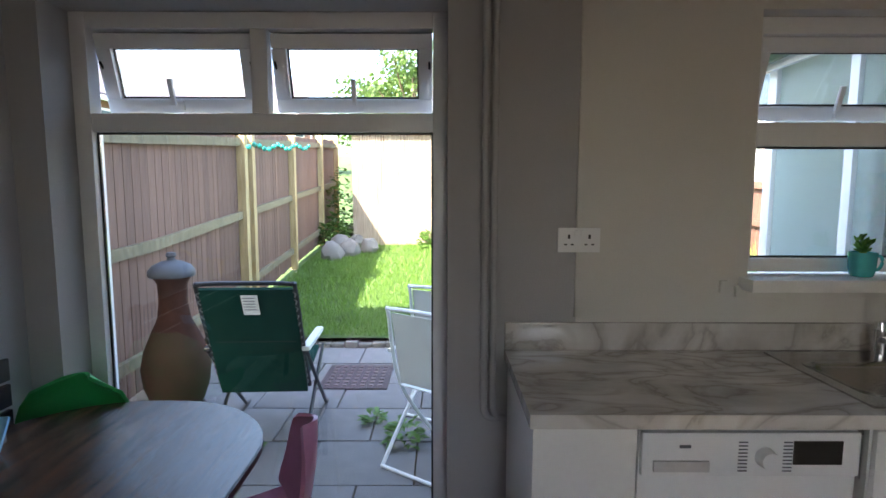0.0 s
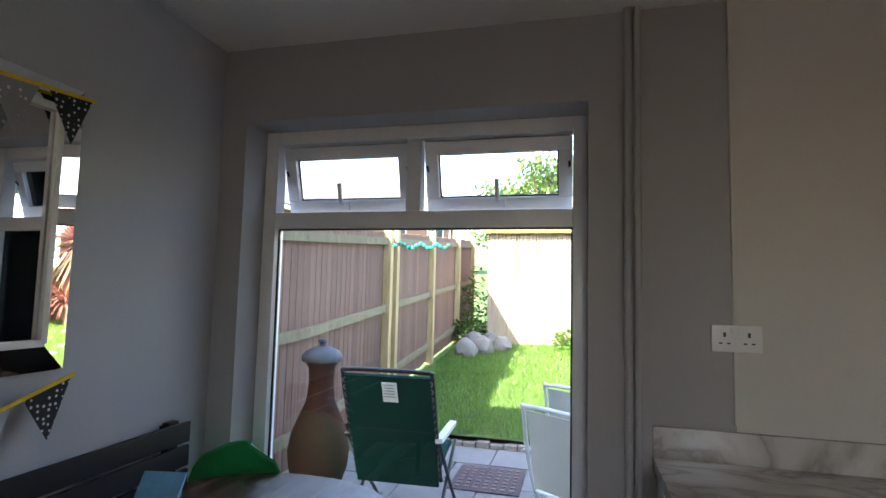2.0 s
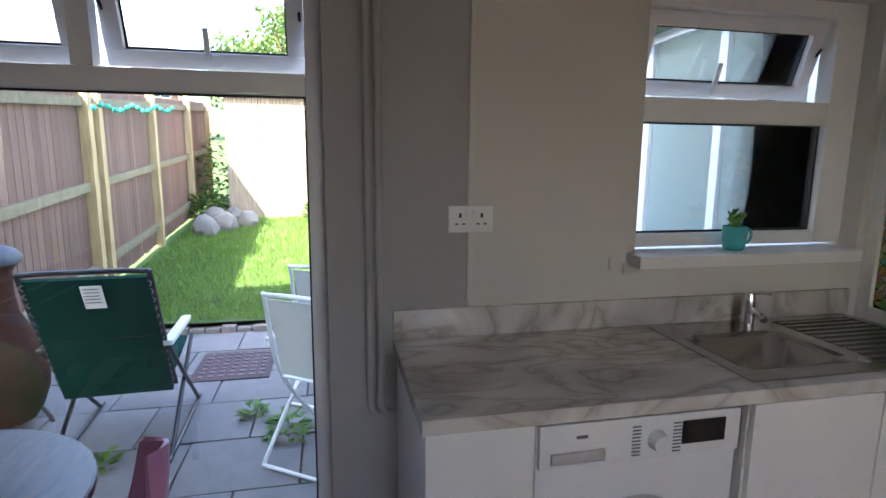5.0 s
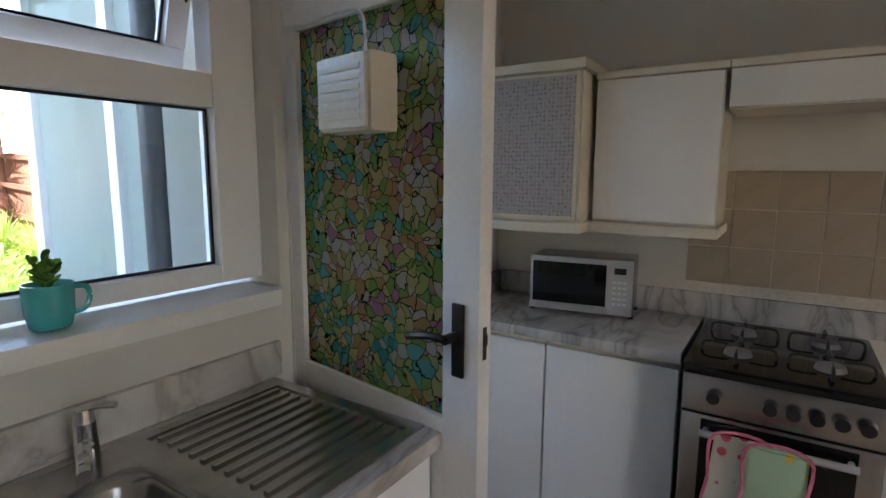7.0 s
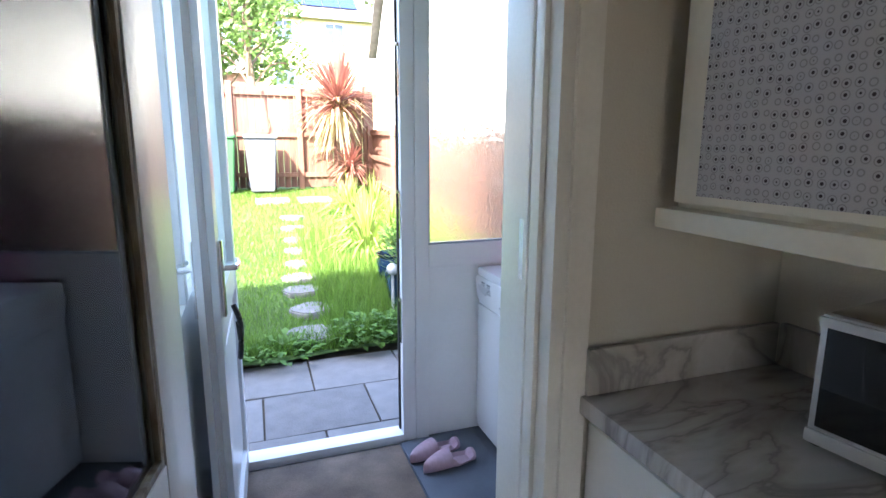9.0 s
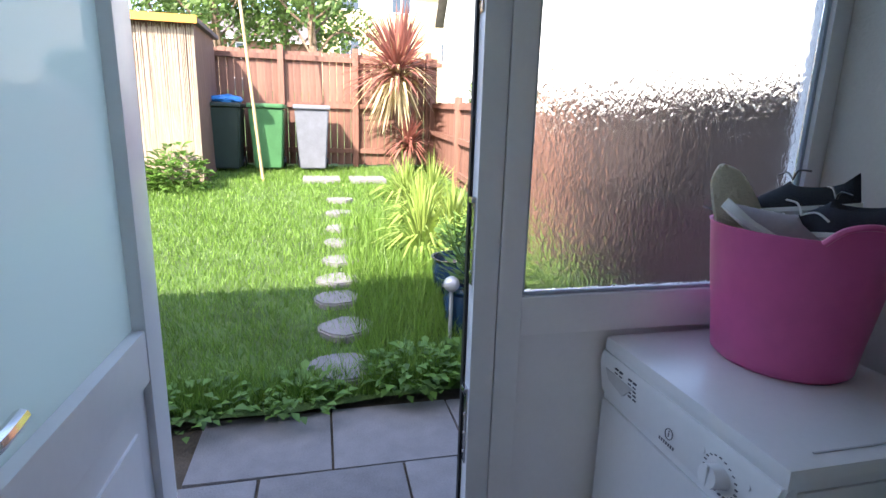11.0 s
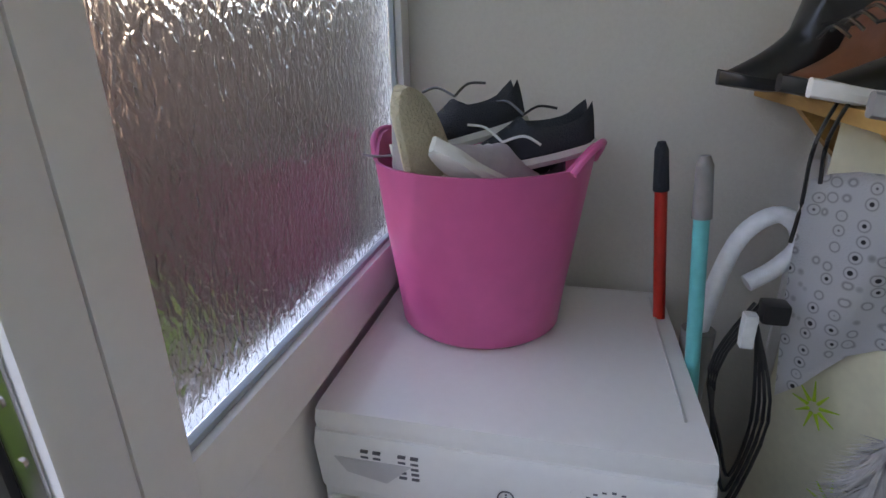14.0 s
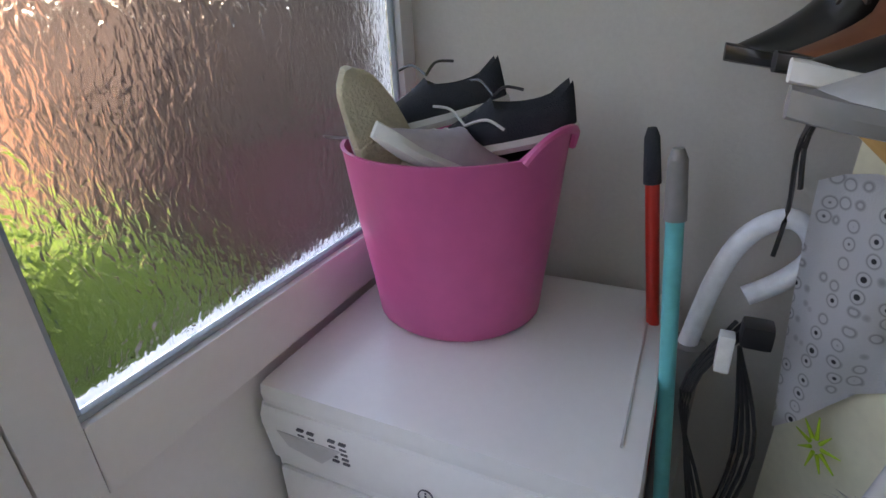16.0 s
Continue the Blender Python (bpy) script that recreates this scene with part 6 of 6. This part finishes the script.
def wheelie_bin(x, y, material, label, rz=0):
    g_ = ground_z(x, y) + .02
    w_ = thing("wheelie_bin", label, "bin", at=(x, y, g_), rz=rz, group="bins by the back fence")
    b = bmesh.new()
    bot, top = [(-.21, -.22), (.21, -.22), (.21, .24), (-.21, .24)], [(-.27, -.34), (.27, -.34), (.27, .30), (-.27, .30)]
    A = [b.verts.new((*p, .03)) for p in bot]
    B = [b.verts.new((*p, .98)) for p in top]
    b.faces.new(list(reversed(A)))
    b.faces.new(B)
    for i in range(4):
        b.faces.new((A[i], A[(i + 1) % 4], B[(i + 1) % 4], B[i]))
    bmesh.ops.bevel(b, geom=b.edges[:], offset=.02, segments=2, affect='EDGES')
    part("bin_body", b, material, w_)
    part("lid", boxm(-.29, .29, -.37, .33, .985, 1.05, bevel=.025), material, w_)
    for s in (-1, 1):
        b = bmesh.new()
        cyl(b, (s * .19, .26, .1), (s * .25, .26, .1), .1, seg=20)
        part("wheel", b, M_BLACK, w_)
    return w_


wheelie_bin(3.45, 12.15, M_BINGREY, "grey wheelie bin by the back fence")
wheelie_bin(2.75, 12.15, M_BINGREEN, "green wheelie bin by the back fence")
wheelie_bin(2.1, 12.1, M_BINBLACK, "dark green wheelie bin with a blue bag on top")
b = bmesh.new()
bmesh.ops.create_icosphere(b, subdivisions=3, radius=.24, matrix=Matrix.Translation((2.1, 12.1, ground_z(2, 12.1) + 1.12)) @ Matrix.Diagonal((1.2, 1, .3, 1)))
for v in b.verts:
    v.co += v.normal * .04 * noise.noise(v.co * 14)
solid("plastic_bag", b, M_BLUEBAG, "crumpled blue plastic bag on a bin", "bag")
b = bmesh.new()
cyl(b, (2.72, 11.2, ground_z(2.7, 11.2)), (2.42, 11.3, 4.2), .022)
solid("clothes_prop", b, M_PALEWOOD, "long wooden clothes prop leaning in the garden", "clothes prop")

# patio paving
pv = structure("pavement", boxm(-1.3, 6.0, 2.82, 5.95, GZ - .06, GZ - .012), M_SOIL, "patio bed under grey paving slabs")
slabs = {}
random.seed(2)
for i in range(12):
    for j in range(6):
        x0, y0 = -1.28 + i * .605 + (.3 if j % 2 else 0), 2.86 + j * .5
        if x0 > 5.3 or y0 + .5 > edge_y(x0 + .3) + .12:
            continue
        if "s" not in slabs:
            slabs["s"] = mesh_of("slab", boxm(-.297, .297, -.245, .245, -.05, 0, bevel=.006), M_SLAB)
        if -.1 < x0 + .3 < .75 and 5.0 < y0 + .25 < 5.5 and False:
            continue
        o_ = new("slab", slabs["s"])
        o_.parent = pv
        o_.matrix_basis = pose(x0 + .3, y0 + .25, GZ + random.uniform(-.004, .004), random.uniform(-.5, .5), random.uniform(-.5, .5), random.uniform(-.4, .4))
for i in range(22):
    x0 = -1.2 + i * .135
    b = bmesh.new()
    bx(b, x0, x0 + .125, 5.84, 5.93, GZ - .02, GZ + .05 + .01 * math.sin(i * 2.3), .012)
    o_ = part("edging_brick", b, M_STONE, pv)
dr = thing("drain_cover", "cast iron drain cover set in the paving", "drain cover")
part("plate", boxm(.0, .55, 4.72, 5.3, GZ - .02, GZ + .012, bevel=.004), M_IRON, dr)
b = bmesh.new()
for i in range(7):
    for j in range(7):
        bx(b, .05 + i * .07, .085 + i * .07, 4.77 + j * .075, 4.80 + j * .075, GZ + .012, GZ + .018)
part("studs", b, mat("worn_iron_studs", (.16, .11, .11), .6, .3), dr)

# chiminea
ch = thing("chiminea", "brown clay chiminea with a grey lid on the patio", "chiminea", at=(-.86, 4.28, GZ))
b = bmesh.new()
lathe(b, [(0, .04), (.13, .04), (.17, .10), (.21, .22), (.222, .34), (.20, .46), (.15, .58), (.105, .68), (.09, .80), (.095, .92), (.115, .955), (.115, .975), (.09, .98), (.08, .9), (0, .88)], seg=36)
part("clay_body", b, M_CLAY, ch)
b = bmesh.new()
lathe(b, [(.145, .97), (.15, .985), (.148, 1.01), (.12, 1.045), (.07, 1.07), (.03, 1.08), (.022, 1.095), (.035, 1.11), (.03, 1.13), (0, 1.137)], seg=32)
part("lid", b, M_SLATEBLUE, ch, "grey-blue clay lid with a knob")
for k in range(3):
    a = k * 2.094
    b = bmesh.new()
    tube(b, [(.14 * math.cos(a), .14 * math.sin(a), .14), (.2 * math.cos(a), .2 * math.sin(a), .05), (.22 * math.cos(a), .22 * math.sin(a), 0)], .012)
    part("stand_leg", b, M_IRON, ch)

# green reclining chair seen from behind
rc = thing("reclining_chair", "dark green mesh reclining garden chair", "garden chair", at=(-.12, 3.90, GZ), rz=3)
b = bmesh.new()
prism(b, [(-.262, -.30, 1.0), (.262, -.30, 1.0), (.262, .0, .30), (-.262, .0, .30)], (0, .02, .01))
part("backrest", b, M_GREENFAB, rc)
b = bmesh.new()
prism(b, [(-.255, .0, .36), (.255, .0, .36), (.25, .48, .44), (-.25, .48, .44)], (0, -.004, .02))
part("seat", b, M_GREENFAB, rc)
b = bmesh.new()
tube(b, [(-.27, .03, .33), (-.27, -.15, .68), (-.27, -.295, 1.0), (-.24, -.315, 1.035), (0, -.318, 1.04), (.24, -.315, 1.035), (.27, -.295, 1.0), (.27, -.15, .68), (.27, .03, .33)], .013)
part("back_frame", b, M_BLACK, rc)
for s in (-1, 1):
    b = bmesh.new()
    tube(b, [(s * .275, -.2, .02), (s * .275, .2, .28), (s * .275, .5, .46)], .012)
    tube(b, [(s * .285, .52, .02), (s * .285, .2, .30), (s * .285, -.12, .60)], .012)
    tube(b, [(s * .275, -.26, .015), (s * .28, .05, .012), (s * .285, .58, .015)], .012)
    part("leg_frame", b, M_BLACK, rc)
    part("armrest", boxm(s * .285 - .025, s * .285 + .025, -.14, .34, .60, .63, bevel=.012), M_WHITEFAB if s > 0 else M_BLACK, rc)
    b = bmesh.new()
    for k in range(14):
        t_ = k / 13
        tube(b, [(s * .255, -.29 + .28 * t_, .985 - .6 * t_), (s * .272, -.3 + .28 * t_, .975 - .6 * t_), (s * .262, -.285 + .28 * t_, .955 - .6 * t_)], .004, 5)
    part("lacing", b, M_GREYPL, rc, "elastic lacing cord")
b = bmesh.new()
prism(b, [(-.03, -.302, .97), (.06, -.302, .97), (.06, -.247, .85), (-.03, -.247, .85)], (0, -.004, -.002))
part("care_label", b, M_LABEL, rc, "white sewn care label")
b = bmesh.new()
for k in range(5):
    z = .955 - k * .018
    yb = -.300 + (.97 - z) * .458
    bx(b, -.022, .045, yb - .0085, yb - .0045, z - .004, z)
part("label_lines", b, M_INK, rc)
b = bmesh.new()
bx(b, -.25, .25, -.16, -.10, .66, .72, .02)
part("headrest_strap", b, M_BLACK, rc)


def folding_chair(at, rz):
    c = thing("folding_chair", "white tubular folding garden chair with mesh seat", "garden chair", at=at, rz=rz, group="white folding chairs")
    b = bmesh.new()
    prism(b, [(-.2, -.20, .88), (.2, -.20, .88), (.2, -.12, .46), (-.2, -.12, .46)], (0, .006, 0))
    part("backrest", b, M_WHITEFAB, c)
    b = bmesh.new()
    prism(b, [(-.2, -.12, .44), (.2, -.12, .44), (.2, .26, .46), (-.2, .26, .46)], (0, 0, .006))
    part("seat", b, M_WHITEFAB, c)
    b = bmesh.new()
    tube(b, [(-.215, .24, .01), (-.215, -.1, .44), (-.215, -.2, .86), (-.18, -.215, .905), (.18, -.215, .905), (.215, -.2, .86), (.215, -.1, .44), (.215, .24, .01)], .012)
    part("back_frame", b, M_WHITEMETAL, c)
    for s in (-1, 1):
        b = bmesh.new()
        tube(b, [(s * .225, -.26, .01), (s * .225, .0, .3), (s * .225, .26, .46)], .011)
        tube(b, [(s * .23, -.19, .66), (s * .235, .05, .665), (s * .235, .2, .65), (s * .23, .22, .45)], .011)
        part("leg", b, M_WHITEMETAL, c)
    b = bmesh.new()
    cyl(b, (-.225, -.26, .015), (.225, -.26, .015), .01)
    cyl(b, (-.215, .22, .03), (.215, .22, .03), .01)
    part("cross_bar", b, M_WHITEMETAL, c)
    return c


fc = folding_chair((.98, 3.62, GZ), -35)
copy_thing(fc, pose(1.05, 4.35, GZ, 0, 0, -30))
b = bmesh.new()
for k in range(3):
    bmesh.ops.create_icosphere(b, subdivisions=2, radius=.13, matrix=Matrix.Translation((4.25 + .12 * k, 4.55 + .08 * k, GZ + .08)) @ Matrix.Diagonal((1, .8, .6, 1)))
for v in b.verts:
    v.co += v.normal * .04 * noise.noise(v.co * 9)
solid("compost_bag", b, mat("crumpled_bag", (.20, .20, .24), .5, var=.5, scale=9), "crumpled dark plastic compost bag on the paving", "bag")

# ---- houses and trees beyond ----


def house(at, rz, w, d, eave, ridge, wall_m, label, rows_=2, cols=4, solar=False):
    """A plain house with gable roof, windows, gutter and chimney."""
    h = thing("house", label, "house", at=at, rz=rz)
    b = bmesh.new()
    bx(b, 0, w, 0, d, -2, eave)
    prism(b, [(0, 0, eave), (0, d, eave), (0, d / 2, ridge - .15)], (w, 0, 0))
    part("wall", b, wall_m, h)
    b = bmesh.new()
    for s in (0, 1):
        y0, y1 = (-.35, d / 2) if s == 0 else (d + .35, d / 2)
        prism(b, [(-.3, y0, eave - .12), (w + .3, y0, eave - .12), (w + .3, y1, ridge), (-.3, y1, ridge)], (0, 0, .12))
    part("roof", b, M_ROOF, h)
    b = bmesh.new()
    cyl(b, (-.3, -.4, eave - .15), (w + .3, -.4, eave - .15), .07)
    cyl(b, (w - .3, -.12, -1), (w - .3, -.12, eave - .2), .05)
    part("gutter", b, M_UPVC, h)
    for r_ in range(rows_):
        for c_ in range(cols):
            x = w * (c_ + .5) / cols
            z = eave - .95 - r_ * 2.6
            wd = part("window", boxm(x - .6, x + .6, -.06, .03, z - .6, z + .6, bevel=.03), M_UPVC, h)
            part("pane", boxm(x - .52, x - .03, -.075, -.061, z - .52, z + .52), M_DARKGLASS, wd)
            part("pane", boxm(x + .03, x + .52, -.075, -.061, z - .52, z + .52), M_DARKGLASS, wd)
    if solar:
        sl_ = math.atan2(ridge - eave + .12, d / 2 + .35)
        for i in range(5):
            for j in range(2):
                t0 = 1.0 + j * 1.5
                m_ = Matrix.Translation((.8 + i * 1.05, -.35 + t0 * math.cos(sl_), eave + .02 + t0 * math.sin(sl_))) @ Matrix.Rotation(sl_, 4, 'X')
                bb = bmesh.new()
                bx(bb, 0, 1.0, 0, 1.4, .04, .09, 0, m_)
                part("solar_panel", bb, M_SOLAR, h)
    return h


house((-20, 26, 1.5), 38, 16, 7, 5.0, 7.6, M_BRICKFAR, "brick terraced house with white windows", cols=6)
house((-9.0, 14.0, 1), 80, 7, 6, 3.2, 5.2, M_BRICKFAR, "brick gabled house beyond the fence", 1, 2)
house((4.0, 36, 2), 0, 9, 8, 7.2, 10.2, M_RENDERY, "yellow rendered house with solar panels", solar=True, cols=3)
house((7.4, 15.5, 1), -6, 12, 8, 4.1, 6.8, M_RENDER, "white rendered house beyond the side fence", 1, 3)
house((-4, 48, 3), 8, 20, 8, 4.5, 7, M_BRICKFAR, "far row of low houses", cols=6)


def tree(x, y, z, h, r, seed, label="broad leafy green garden tree"):
    t_ = thing("tree", label, "tree", at=(x, y, z))
    random.seed(seed)
    b = bmesh.new()
    tube(b, [(0, 0, -.5), (.1, 0, h * .25), (0, .1, h * .5), (.05, 0, h * .8)], .16, 8)
    tips = []
    for k in range(9):
        a = k * 2.4
        e = Vector((r * .8 * math.cos(a), r * .8 * math.sin(a), h * (.45 + .06 * k)))
        tube(b, [(0, 0, h * (.25 + .05 * k)), e * .5 + Vector((0, 0, h * .2)), e], .05, 5)
        tips.append(e)
    part("trunk", b, M_BARK, t_)
    b = bmesh.new()
    tips += [Vector((0, 0, h * .9)), Vector((.3 * r, 0, h * .8)), Vector((-.3 * r, .2 * r, h * .75))]
    for c in tips:
        rr = r * random.uniform(.35, .6)
        for k in range(230):
            d = Vector((random.gauss(0, 1), random.gauss(0, 1), random.gauss(0, .8)))
            p = c + d.normalized() * rr * random.random() ** .4
            n_ = Vector((random.gauss(0, 1), random.gauss(0, 1), random.gauss(0, 1))).normalized()
            s = n_.orthogonal().normalized() * random.uniform(.08, .16) * (r / 2)
            q = n_.cross(s)
            b.faces.new([b.verts.new(p - s), b.verts.new(p - q * .6), b.verts.new(p + s), b.verts.new(p + q * .6)])
    part("crown", b, M_TREELEAF, t_)


tree(2.2, 30, 2, 7.5, 2.6, 1)
tree(-.5, 28, 2, 6.5, 2.2, 2)
tree(-3.2, 33, 2, 6.0, 2.4, 3)
tree(3.4, 26, 2, 6.5, 2.0, 6)
tree(7.2, 13.6, 1.2, 1.3, .6, 4, "clipped round green garden shrub")
tree(12, 40, 2, 9, 3, 5)

# ---- pieces of walls and floors ----
gr = structure("wall_tiles", boxm(XE - .004, XE - .001, .9, 1.735, 1.012, 1.50), M_GROUT, "beige square wall tiles behind the cooker")
tm = mesh_of("tile", boxm(-.005, .0, -.0725, .0725, -.0725, .0725, bevel=.0015), M_TILE)
for i in range(6):
    for j in range(4):
        y, z = 1.735 - .075 - i * .149, 1.50 - .075 - j * .149
        if z - .0725 < 1.01:
            continue
        o_ = new("tile", tm)
        o_.parent = gr
        o_.matrix_basis = pose(XE - .004, y, z)
fl = bpy.data.objects["floor"]
ft = mesh_of("floor_tile", boxm(-.098, .098, -.047, .047, -.012, 0, bevel=.002), M_FLOORTILE)
count = 0
for i in range(-9, 18):
    for j in range(-2, 17):
        for k in range(2):
            x, y = 3.2 + (i * .1 + j * .1), 1.0 + (j * .1 - i * .1) + .2 * 0
            if k:
                x, y = x + .05, y + .15
            if not (2.9 < x < 4.0 and .7 < y < 2.58):
                continue
            o_ = new("floor_tile", ft)
            o_.parent = fl
            o_.matrix_basis = pose(x, y, 0, 0, 0, 90 * k)
            count += 1
b = bmesh.new()
for i in range(32):
    for j in range(44):
        x, y = XW + .1 + i * .2 + (.1 if j % 2 else 0), -1.55 + j * .1
        if x > 4.35 or y > 2.55 or (2.85 < x < 4.05 and .6 < y):
            continue
        bx(b, x - .098, x + .098, y - .047, y + .047, -.012, 0)
rest = part("floor_tiles", b, M_FLOORTILE, fl)
rest["kind"] = "stuff"
